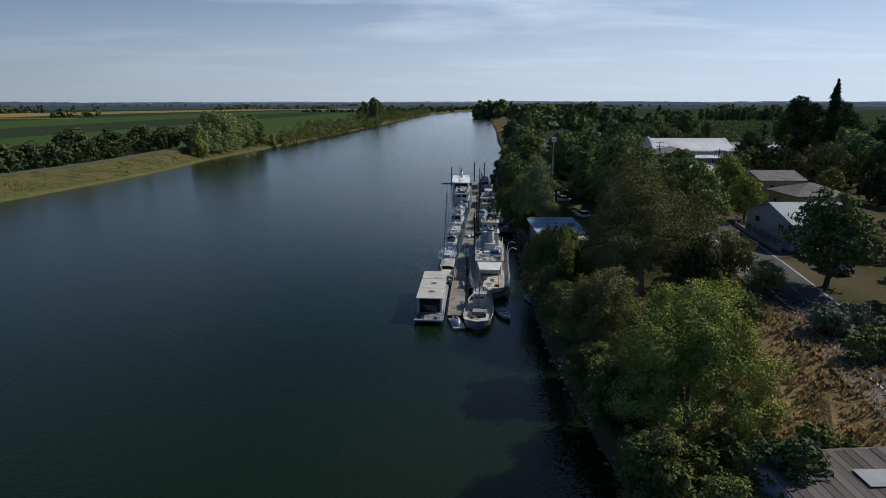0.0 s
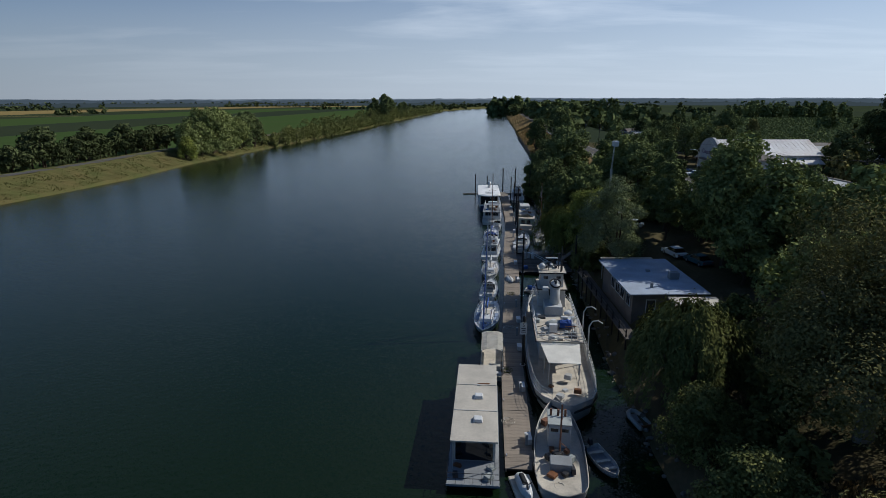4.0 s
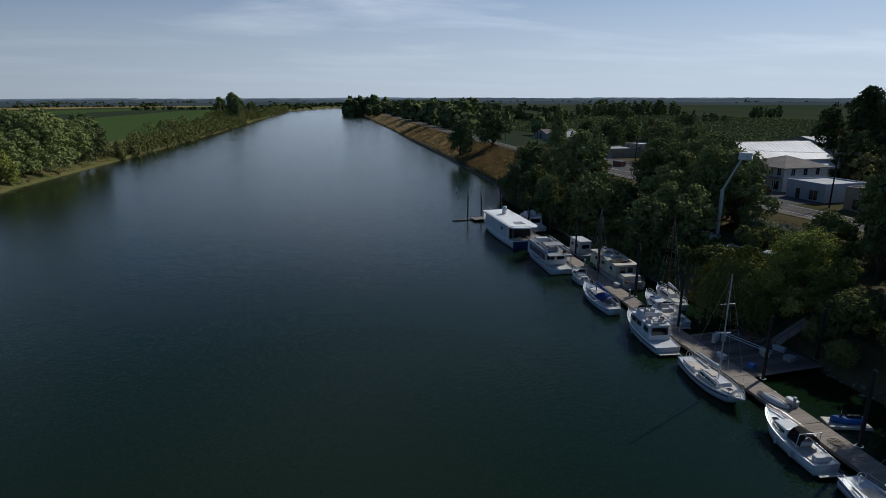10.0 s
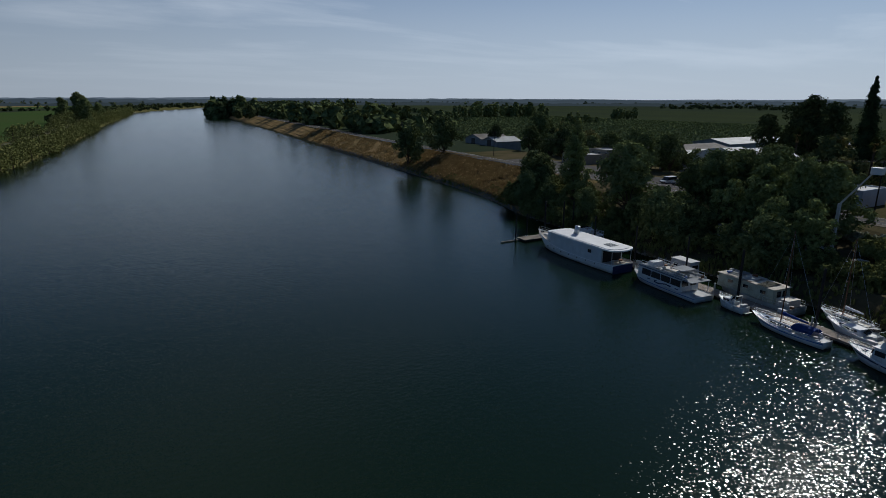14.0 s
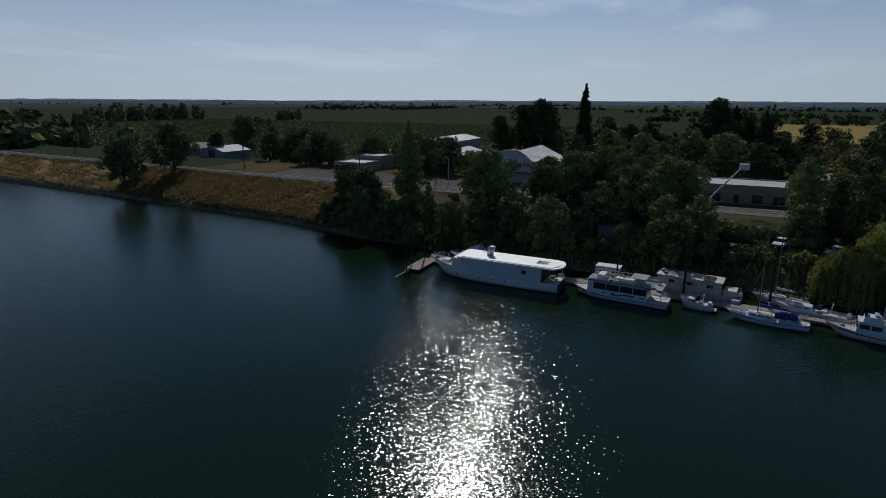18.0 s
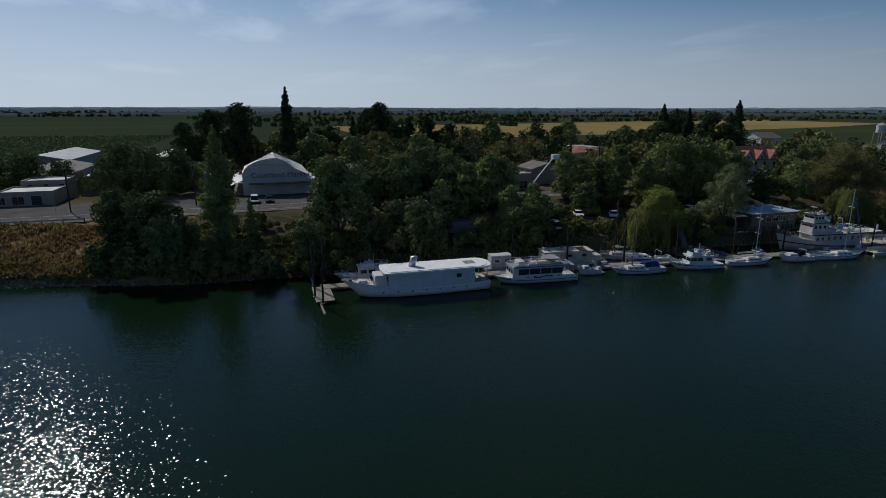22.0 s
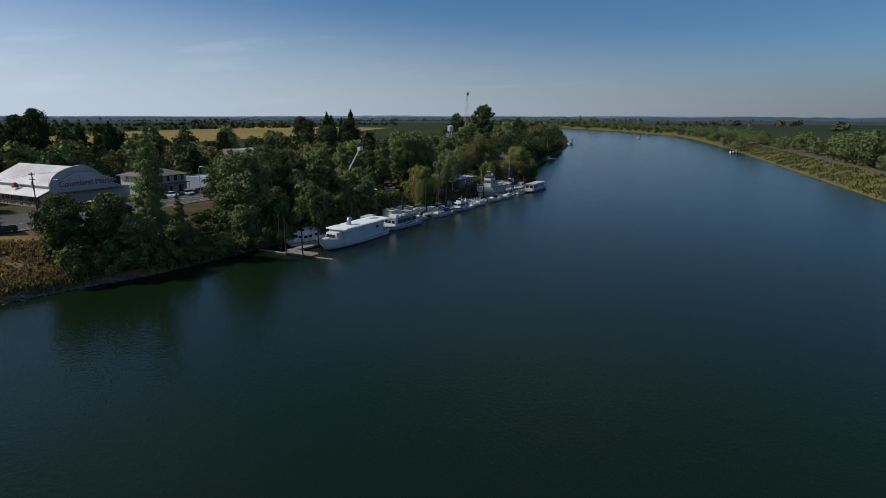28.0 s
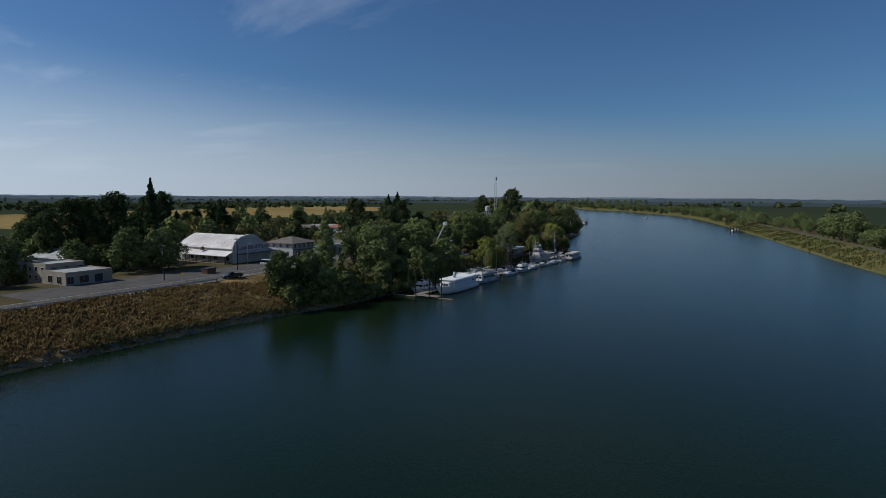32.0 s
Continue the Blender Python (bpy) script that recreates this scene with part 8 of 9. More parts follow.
# dense trees between the marina and the road, and in the town
AV = [(24, 33, 114, 124), (15, 28, 95, 118), (36, 66, 143, 236), (38, 78, 194, 236), (20, 27, 140, 166), (28, 36, 160, 170), (50, 75, 52, 100), (40, 80, 225, 300), (14, 24, 118, 140)]
bank = scatter((22, 40, 164, 200), 6.0, 71, AV, (0.7, 1.25)) + scatter((33, 50, 88, 150), 6.5, 72, AV + [(44, 64, 88, 104), (30, 52, 122, 147)], (0.75, 1.15))
grove(lambda m: broadleaf(m, 11.0, 5.0, OAK_LEAF, 5200, 0.48, 73, "dark green bank tree with a ragged crown", low=0.08), bank[0::3])
grove(lambda m: broadleaf(m, 12.5, 4.6, POPLAR_LEAF, 5200, 0.46, 74, "mid-green bank tree with an upright crown", low=0.08), bank[1::3])
grove(lambda m: broadleaf(m, 10.0, 5.2, OAK_LEAF, 5200, 0.48, 75, "broad dark tree on the bank", low=0.05), bank[2::3])
TAV = [(60, 82, 140, 202), (60, 108, 186, 300), (50, 90, 80, 106), (66, 100, 108, 146), (78, 102, 312, 356), (116, 262, 234, 324), (126, 174, 64, 98), (108, 134, -112, -70), (56, 102, 30, 70), (88, 110, -42, -18), (58, 112, 84, 190)]
town = scatter((64, 230, -40, 232), 12.5, 76, TAV, (0.8, 1.35)) + scatter((52, 75, 20, 84), 8.5, 77, [(60, 80, 40, 80), (50, 66, 60, 86)], (0.8, 1.1))
joined_trees("town_trees", [(x, y, 12 * q, 6.0 * q) for x, y, q in town[0::2]], DARK_LEAF, "dark garden trees among the houses", 800, 0.8, 78)
joined_trees("town_trees", [(x, y, 11 * q, 5.6 * q) for x, y, q in town[1::2]], SYC_LEAF, "olive-green garden trees among the houses", 800, 0.8, 79)


# ---- far woods and fields: too many to count ----
def far_trees(name, spots, leaf, label, per=26, seed=1):
    """Distant trees, each a small heap of leaf sprays on a short trunk, joined."""
    rng = np.random.default_rng(seed)
    P, D = [], []
    for x, y, h, w in spots:
        n = per
        d = rng.normal(0, 1, (n, 3))
        d /= np.linalg.norm(d, axis=1)[:, None]
        z0 = gz(x, y)
        P.append(np.stack([x + d[:, 0] * w * rng.uniform(0.5, 1, n), y + d[:, 1] * w * rng.uniform(0.5, 1, n), z0 + h * 0.52 + d[:, 2] * h * 0.5], 1))
        D.append(d)
    size = np.repeat([s[3] * 0.95 for s in spots], per)
    me = leaf_mesh(name, np.concatenate(P), np.concatenate(D), size, leaf, seed, aspect=1.2)
    return tagged(new(name, me), label, "trees", kind="stuff")


rf = random.Random(77)
lines = []
for _ in range(70):
    x, y, a, L = rf.uniform(-3800, 3800), rf.uniform(600, 4200), rf.choice((0.1, 1.5, 0.15)), rf.uniform(150, 900)
    for k in range(int(L / 16)):
        lines.append((x + math.cos(a) * k * 16, y + math.sin(a) * k * 16))
for _ in range(60):
    x, y, a, L = rf.uniform(350, 4200), rf.uniform(-3500, 1500), rf.choice((0.1, 1.5, 1.4)), rf.uniform(150, 800)
    for k in range(int(L / 16)):
        lines.append((x + math.cos(a) * k * 16, y + math.sin(a) * k * 16))
for _ in range(60):
    x, y, a, L = rf.uniform(-3800, 300), rf.uniform(-4000, 0), rf.choice((0.1, 1.5, 1.4)), rf.uniform(150, 800)
    for k in range(int(L / 16)):
        lines.append((x + math.cos(a) * k * 16, y + math.sin(a) * k * 16))
# the skyline's rows of trees
for k in range(420):
    a = k * 2 * math.pi / 420
    r = 3900 + 300 * math.sin(a * 7)
    lines.append((r * math.cos(a), r * math.sin(a)))
    lines.append(((r - 900) * math.cos(a + 0.005), (r - 900) * math.sin(a + 0.005)))


def dry_land(x, y, margin=14):
    return x < float(along(WEST, y)) - margin or x > float(along(EAST, y)) + margin


spots = [(x + rf.uniform(-6, 6), y + rf.uniform(-6, 6), rf.choice((6, 7, 8, 10, 12, 18)) * rf.uniform(0.7, 1.1), rf.uniform(5, 10)) for x, y in lines if dry_land(x, y, 60) and not (60 < x < 330 and -300 < y < 420) and abs(y) < 4400 and math.hypot(x, y) > 480]
far_trees("far_woods", spots, ORCHARD_LEAF, "distant dark shelter belts and groves across the farmland", 22, 5)
# river woods far up and down the stream
rw = []
for y in list(range(900, 3600, 14)) + list(range(-1000, -3600, -14)):
    for side in (-1, 1):
        edge = float(along(EAST, y)) if side > 0 else float(along(WEST, y))
        for q in range(2):
            rw.append((edge + side * rf.uniform(4, 60), y + rf.uniform(-7, 7), rf.uniform(6, 14), rf.uniform(5, 9)))
far_trees("river_woods", rw, ORCHARD_LEAF, "distant trees that line both banks of the river", 22, 6)
# a dark wood on the east bank upstream, and the belt beyond the bend
wd = [(float(along(EAST, y)) + 24 + rf.uniform(0, 70), y, rf.uniform(9, 20), rf.uniform(5, 8)) for y in np.linspace(470, 1000, 150)]
wd += [(float(along(EAST, y)) + 14 + rf.uniform(0, 60), y, rf.uniform(9, 16), rf.uniform(5, 8)) for y in np.linspace(-330, -1000, 110)]
for cx_, cy_, wide_, tall_, count_ in ((477, 884, 75, 22, 60), (588, 730, 24, 15, 14), (92, 1094, 30, 32, 26), (150, 1050, 60, 22, 30), (229, 957, 20, 24, 18), (260, 900, 16, 14, 8), (289, 749, 30, 14, 12), (224, 768, 24, 20, 16), (330, 560, 12, 13, 5), (420, 640, 20, 12, 8)):
    wd += [(cx_ + rf.uniform(-wide_, wide_), cy_ + rf.uniform(-wide_, wide_) * 0.4, tall_ * rf.uniform(0.55, 1.1), tall_ * rf.uniform(0.16, 0.3)) for _ in range(count_)]
far_trees("bank_wood", wd, OAK_LEAF, "dark wood on the levee far along the river", 60, 7)
# orchard rows
rows_ = [(x, y + rf.uniform(-0.5, 0.5), rf.uniform(1.2, 1.7), 1.6) for x in np.arange(130, 560, 5.5) for y in np.arange(300, 900, 2.9) if dry_land(x, y, 95) and not (x < 270 and y < 332)]
far_trees("orchard_rows", rows_, OAK_LEAF, "low dark green vineyard in straight rows", 3, 8)
rows_ = [(x + rf.uniform(-0.5, 0.5), y + rf.uniform(-0.5, 0.5), rf.uniform(2.4, 3.4), 1.9) for x in np.arange(-420, -60, 8.0) for y in np.arange(-420, 60, 7.5) if x < float(along(WEST, y)) - 60]
far_trees("orchard_rows", rows_, ORCHARD_LEAF, "low green orchard behind the far levee", 6, 9)

# ---- backdrop bands all round, with the haze painted in ----
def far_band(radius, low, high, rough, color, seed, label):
    """A closed band of far woods or hills with an uneven top, too distant to shift; it glows in a haze colour."""
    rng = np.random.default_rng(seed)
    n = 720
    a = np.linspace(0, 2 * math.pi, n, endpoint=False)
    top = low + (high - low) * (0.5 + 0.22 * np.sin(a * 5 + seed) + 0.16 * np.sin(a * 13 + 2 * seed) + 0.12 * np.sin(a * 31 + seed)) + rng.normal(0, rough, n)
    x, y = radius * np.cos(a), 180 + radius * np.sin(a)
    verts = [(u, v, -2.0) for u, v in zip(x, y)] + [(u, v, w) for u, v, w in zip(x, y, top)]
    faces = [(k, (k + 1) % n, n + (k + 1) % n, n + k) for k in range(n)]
    # the haze is put into the emission colour, so the band glows
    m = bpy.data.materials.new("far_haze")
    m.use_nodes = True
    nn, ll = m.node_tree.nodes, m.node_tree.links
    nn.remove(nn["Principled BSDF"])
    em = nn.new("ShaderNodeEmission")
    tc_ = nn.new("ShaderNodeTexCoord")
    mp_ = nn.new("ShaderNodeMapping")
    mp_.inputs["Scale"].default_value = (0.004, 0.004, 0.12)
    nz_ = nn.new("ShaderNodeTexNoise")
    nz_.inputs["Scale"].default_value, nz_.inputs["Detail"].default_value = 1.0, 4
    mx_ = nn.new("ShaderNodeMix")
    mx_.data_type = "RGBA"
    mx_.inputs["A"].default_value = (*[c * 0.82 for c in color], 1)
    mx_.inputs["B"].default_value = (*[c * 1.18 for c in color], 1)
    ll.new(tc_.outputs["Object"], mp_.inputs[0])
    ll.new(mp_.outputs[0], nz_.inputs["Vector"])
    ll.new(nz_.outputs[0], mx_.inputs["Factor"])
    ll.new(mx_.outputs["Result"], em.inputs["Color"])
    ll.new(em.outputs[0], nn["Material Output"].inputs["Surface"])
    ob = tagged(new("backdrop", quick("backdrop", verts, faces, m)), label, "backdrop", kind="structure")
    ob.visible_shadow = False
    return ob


far_band(4380, 27, 38, 0.9, (0.175, 0.215, 0.262), 1, "glowing band tinted as hazy blue hills along the horizon")
far_band(3300, 22, 31, 1.6, (0.085, 0.110, 0.135), 2, "glowing blue-grey band standing in for woods in haze")
far_band(2450, 9, 17, 1.6, (0.058, 0.076, 0.085), 3, "glowing grey-green band standing in for far hazy shelter belts")

# ---- vehicles ----
CARPAINT = {k: mat("car_paint_" + k, c, 0.3, var=0.12, bump=0.0) for k, c in (("white", (0.7, 0.7, 0.7)), ("dark", (0.03, 0.032, 0.036)), ("red", (0.16, 0.02, 0.02)), ("teal", (0.05, 0.12, 0.15)), ("silver", (0.42, 0.43, 0.44)), ("blue", (0.03, 0.07, 0.2)))}


def vehicle(x, y, heading, paint, label, kind="car", z=None):
    t = thing({"car": "car", "pickup": "pickup_truck", "van": "van"}[kind], pose(x, y, (gz(x, y) if z is None else z) + 0.02, 0, 0, heading), label, {"car": "car", "pickup": "pickup truck", "van": "van"}[kind])
    L, W = {"car": (4.6, 1.8), "pickup": (5.5, 1.95), "van": (5.2, 2.0)}[kind]
    P = CARPAINT[paint]
    bm = B()
    prof = [(-L / 2, 0.45), (-L / 2, 0.88), (-L * 0.3, 0.95), (L * 0.16, 0.95), (L * 0.44, 0.82), (L / 2, 0.66), (L / 2, 0.4), (L * 0.44, 0.3), (-L * 0.46, 0.3)]
    loft(bm, [[(xx * W / 2, yy * (0.98 if abs(xx) > 0.9 else 1), zz) for yy, zz in prof] for xx in (-1, -0.92, 0.92, 1)])
    body = part("body", bm, P, t)
    if kind == "car":
        g = [(-L * 0.36, 0.93), (-L * 0.24, 1.42), (L * 0.06, 1.45), (L * 0.2, 0.93)]
    elif kind == "van":
        g = [(-L * 0.48, 0.9), (-L * 0.46, 1.75), (L * 0.18, 1.8), (L * 0.34, 0.92)]
    else:
        g = [(-L * 0.08, 0.93), (-L * 0.05, 1.62), (L * 0.12, 1.65), (L * 0.24, 0.93)]
    bm = B()
    loft(bm, [[(xx * (W / 2 - (0.06 if zz < 1 else 0.2)), yy, zz) for yy, zz in g] for xx in (-1, 1)])
    part("glasshouse", bm, GLASS, t)
    bm = B()
    (ya, za), (yb, zb) = g[1], g[2]
    box(bm, (0, (ya + yb) / 2, (za + zb) / 2 + 0.02), (W - 0.38, yb - ya + 0.12, 0.06), bevel=0.02)
    part("roof", bm, P, t)
    if kind == "pickup":
        bm = B()
        for sx in (-1, 1):
            box(bm, (sx * (W / 2 - 0.06), -L * 0.29, 1.05), (0.1, L * 0.4, 0.3))
        box(bm, (0, -L * 0.49, 1.05), (W, 0.08, 0.3))
        part("bed_sides", bm, P, t)
    for sx in (-1, 1):
        for yy in (-L * 0.31, L * 0.31):
            bm = B()
            tube(bm, [(sx * (W / 2 - 0.2), yy, 0.33), (sx * (W / 2 + 0.01), yy, 0.33)], 0.33, 12)
            wheel = part("wheel", bm, BLACK, t)
            bm = B()
            tube(bm, [(sx * (W / 2 - 0.02), yy, 0.33), (sx * (W / 2 + 0.03), yy, 0.33)], 0.19, 10)
            part("rim", bm, ALU, wheel)
        bm = B()
        box(bm, (sx * W * 0.36, L / 2 - 0.02, 0.66), (0.3, 0.08, 0.14))
        part("headlight", bm, WHITE, t)
        bm = B()
        box(bm, (sx * W * 0.4, -L / 2, 0.75), (0.2, 0.06, 0.16))
        part("tail_light", bm, RED, t)
    for yy in (L / 2 - 0.02, -L / 2 + 0.02):
        bm = B()
        box(bm, (0, yy, 0.45), (W * 0.96, 0.14, 0.2), bevel=0.03)
        part("bumper", bm, DARKMETAL, t)
    return t


vehicle(30.4, 121, 12, "white", "white saloon car parked in the marina yard")
vehicle(32.2, 116.6, 14, "teal", "dark teal car parked in the marina yard")
vehicle(32.2, 150.6, 70, "white", "white hatchback parked in the upper yard")
vehicle(30.2, 142.4, 60, "white", "white saloon car parked in the open yard")
vehicle(28.6, 158.2, 85, "silver", "silver van parked beside the trees", "van")
vehicle(63.6, 222.7, 92, "white", "white van parked outside the market", "van")
vehicle(63.6, 219.2, 92, "dark", "dark car parked outside the market")
vehicle(65.6, 203.8, 88, "dark", "dark car parked beside the road")
vehicle(65.4, 200.2, 90, "white", "white car parked outside the white building")
vehicle(64.8, 190.5, 70, "red", "dark red pickup parked beside the road", "pickup")
vehicle(65.2, 195.0, 80, "silver", "silver car parked beside the road")
vehicle(50.6, 249.5, -20, "dark", "dark pickup parked on the road's shoulder", "pickup")
vehicle(54.4, 79.5, 14, "white", "white pickup parked below a large tree", "pickup")
vehicle(53.0, 73.6, 14, "dark", "dark car parked in deep shade")


# ---- road furniture ----
def guardrail(y0, y1):
    t = thing("guardrail", pose(0, 0, 0), "weathered steel guardrail along the road's outer edge", "guardrail")
    bm = B()
    box(bm, (0, 0, 0.3), (0.14, 0.16, 1.1))
    post = mesh_of("post", bm)
    post.materials.append(PILE_WOOD)
    ys = np.arange(y0, y1, 3.8)
    for y in ys:
        ob = new("post", post)
        ob.parent = t
        x = float(along(ROAD, y)) + 0.35
        ob.location = (x, y, gz(x + 0.6, y))
    for ya, yb in zip(ys, ys[1:]):
        xa, xb = float(along(ROAD, ya)) + 0.27, float(along(ROAD, yb)) + 0.27
        za, zb = gz(xa + 0.6, ya) + 0.62, gz(xb + 0.6, yb) + 0.62
        bm = B()
        loft(bm, [[(x - 0.02, y, z + 0.16), (x - 0.07, y, z + 0.09), (x - 0.02, y, z), (x - 0.07, y, z - 0.09), (x - 0.02, y, z - 0.16), (x + 0.0, y, z - 0.16), (x + 0.0, y, z + 0.16)] for x, y, z in ((xa, ya, za), (xb, yb, zb))])
        part("rail", bm, STEEL, t)


guardrail(256, 470)


def power_pole(x, y, top, arms=2):
    z = gz(x, y)
    t = thing("power_pole", pose(x, y, z), "brown wooden power pole with crossarms", "power pole", "power poles")
    bm = B()
    tube(bm, [(0, 0, -0.5), (0, 0, top - z)], 0.16, 8, 0.11)
    part("pole", bm, PILE_WOOD, t)
    for k in range(arms):
        bm = B()
        box(bm, (0, 0, top - z - 0.5 - 1.1 * k), (2.4, 0.12, 0.14), rz=0.0)
        arm = part("crossarm", bm, PILE_WOOD, t)
        for sx in (-1.05, -0.4, 0.4, 1.05):
            bm = B()
            tube(bm, [(sx, 0, top - z - 0.43 - 1.1 * k), (sx, 0, top - z - 0.25 - 1.1 * k)], 0.05, 6)
            part("insulator", bm, CONCRETE, arm)
    bm = B()
    tube(bm, [(0.3, 0, top - z - 2.9), (0.3, 0, top - z - 2.0)], 0.2, 10)
    part("transformer", bm, GREYWALL, t)


POLES = [(55.4, 82.6, 17.5), (61.4, 127, 19.8), (65.0, 172, 18.5), (63.2, 236, 17.5), (62.5, 262, 17.5), (65.5, 312, 17.5), (69.5, 360, 17.5), (75, 420, 17.5)]
for px, py, pt in POLES:
    power_pole(px, py, pt)
wires = thing("power_lines", pose(0, 0, 0), "thin black overhead power lines between the poles", "power lines")
for (xa, ya, za), (xb, yb, zb) in zip(POLES, POLES[1:]):
    for sx in (-1.05, 1.05):
        bm = B()
        tube(bm, [(xa + sx + (xb - xa) * s, ya + (yb - ya) * s, za - 0.25 + (zb - za) * s - 1.1 * 4 * s * (1 - s)) for s in [i / 10 for i in range(11)]], 0.018, 3)
        part("wire", bm, BLACK, wires)


def street_lamp(x, y, h=8.0, heading=180):
    t = thing("street_lamp", pose(x, y, gz(x, y), 0, 0, heading), "grey metal street lamp with a curved arm", "street lamp", "street lamps")
    bm = B()
    tube(bm, [(0, 0, -0.3), (0, 0, h * 0.9), (0.5, 0, h), (1.8, 0, h + 0.15)], 0.09, 7, 0.05)
    part("pole", bm, STEEL, t)
    bm = B()
    box(bm, (2.1, 0, h + 0.12), (0.7, 0.26, 0.16), (0.8, 0.8), bevel=0.04)
    part("lamp_head", bm, GREYWALL, t)


for lx, ly in ((62.8, 192.5), (63.0, 232.0), (62.0, 140.0)):
    street_lamp(lx, ly)

sg = thing("road_sign", pose(54.6, 262.5, gz(54.6, 262.5), 0, 0, 20), "yellow diamond road sign on a post", "sign")
bm = B()
tube(bm, [(0, 0, -0.3), (0, 0, 2.4)], 0.04, 5)
part("post", bm, STEEL, sg)
bm = B()
slab(bm, [(0, -0.55), (0.55, 0), (0, 0.55), (-0.55, 0)], -0.02, 0.02)
d_ = part("sign_board", bm, mat("sign_yellow", (0.62, 0.42, 0.04), 0.5, var=0.15), sg)
d_.matrix_basis = pose(0, 0.05, 2.3, 90, 0, 0)

# lifting platform on a white base among the trees
lf = thing("boom_lift", pose(31.5, 163.2, gz(31.5, 163.2)), "white boom lift with a raised arm and basket", "boom lift")
zb_ = gz(32.4, 164.4)
bm = B()
box(bm, (-0.8, 1.2, 0.9), (2.2, 3.6, 1.0), bevel=0.08)
part("base", bm, WHITE2, lf)
for sx in (-1.7, 0.1):
    for yy in (0.0, 2.4):
        bm = B()
        tube(bm, [(sx - 0.15, yy, 0.42), (sx + 0.15, yy, 0.42)], 0.42, 12)
        part("wheel", bm, BLACK, lf)
bm = B()
box(bm, (0, 0, (13.9 - zb_) / 2 + 0.6), (0.42, 0.42, 13.9 - zb_ - 1.2))
part("mast", bm, WHITE2, lf)
bm = B()
tube(bm, [(0, 0, 13.8 - zb_), (-0.9, -4.4, 19.6 - zb_)], 0.2, 4, 0.14)
part("arm", bm, WHITE2, lf)
bm = B()
box(bm, (-0.9, -4.9, 19.8 - zb_), (1.1, 1.6, 1.1), bevel=0.06)
part("basket", bm, WHITE, lf)
bx = thing("box_trailer", pose(29.0, 167.5, gz(29, 167.5), 0, 0, 20), "grey-white box trailer among the bushes", "trailer")
bm = B()
box(bm, (0, 0, 1.7), (2.4, 5.0, 2.3), bevel=0.05)
part("body", bm, WHITE2, bx)
for sx in (-1.1, 1.1):
    bm = B()
    tube(bm, [(sx - 0.12, -0.6, 0.4), (sx + 0.12, -0.6, 0.4)], 0.38, 12)
    part("wheel", bm, BLACK, bx)

# low wall with white posts before the pale blue house
fn = thing("front_fence", pose(0, 0, 0), "low pale wall with white posts and dark railings", "fence")
bm = B()
loft(bm, [[(x, y, 7.3), (x + 0.25, y, 7.3), (x + 0.25, y, 8.3), (x, y, 8.3)] for x, y in ((51.7, 84), (52.5, 92), (54.2, 103))])
part("base_wall", bm, CONCRETE, fn)
for k in range(8):
    y = 84.4 + 2.6 * k
    x = float(np.interp(y, (84, 92, 103), (51.8, 52.6, 54.3)))
    bm = B()
    box(bm, (x, y, 8.85), (0.16, 0.16, 1.4))
    part("post", bm, WHITE2, fn)
    if k < 7:
        y2 = y + 2.6
        x2 = float(np.interp(y2, (84, 92, 103), (51.8, 52.6, 54.3)))
        bm = B()
        for j in range(9):
            s = (j + 0.5) / 9
            tube(bm, [(x + (x2 - x) * s, y + 2.6 * s, 8.3), (x + (x2 - x) * s, y + 2.6 * s, 9.3)], 0.02, 4)
        tube(bm, [(x, y, 9.3), (x2, y2, 9.3)], 0.03, 4)
        part("railing", bm, DARKMETAL, fn)

# felled timber beside the road
lg = thing("timber_heap", pose(39.0, 61.0, gz(39, 61)), "heap of dead branches and broken fence timber", "timber")
rl = random.Random(31)
for k in range(14):
    a, b, c = rl.uniform(-2, 2), rl.uniform(-2.5, 2.5), rl.uniform(0.1, 0.6)
    w = rl.uniform(0, 3.1)
    l_ = rl.uniform(0.8, 2.2)
    bm = B()
    tube(bm, [(a - math.cos(w) * l_, b - math.sin(w) * l_, c), (a + math.cos(w) * l_, b + math.sin(w) * l_, c + rl.uniform(-0.1, 0.9))], 0.08, 5, 0.04)
    part("branch", bm, PILE_WOOD, lg)

sk = thing("rubbish_skip", pose(64.2, 246, gz(64.2, 246), 0, 0, 8), "rusty brown steel skip beside the market", "skip")
bm = B()
box(bm, (0, 0, 0.8), (2.0, 3.4, 1.5), (1.1, 1.1))
part("bin", bm, RUST, sk)
bm = B()
box(bm, (0, 0, 1.58), (2.3, 3.85, 0.1))
part("rim", bm, DARKMETAL, sk)

# open understorey of the market
for k in range(9):
    bm = B()
    x = 77.5 + k * 3.5
    box(bm, (x, 228.4, (gz(x, 228) + 10) / 2), (0.2, 0.2, 10 - gz(x, 228)))
    part("gallery_post", bm, PILE_WOOD, mk)
bm = B()
box(bm, (91.5, 227.0, 7.62), (28, 3.4, 0.16))
part("gallery_floor", bm, PLANK, mk)
for zz in (7.9, 8.35):
    bm = B()
    box(bm, (91.5, 228.55, zz + 0.3), (28, 0.06, 0.1))
    part("gallery_rail", bm, PLANK, mk)
st = thing("church_spire", pose(209, 122.7, gz(209, 122.7)), "slender white spire above the trees", "spire")
bm = B()
tube(bm, [(0, 0, 0), (0, 0, 9), (0, 0, 15)], 0.9, 8, 0.05)
part("spire", bm, WHITE2, st)
bm = B()
box(bm, (0, 0, 3), (3, 3, 6))
part("tower_base", bm, WHITE2, st)

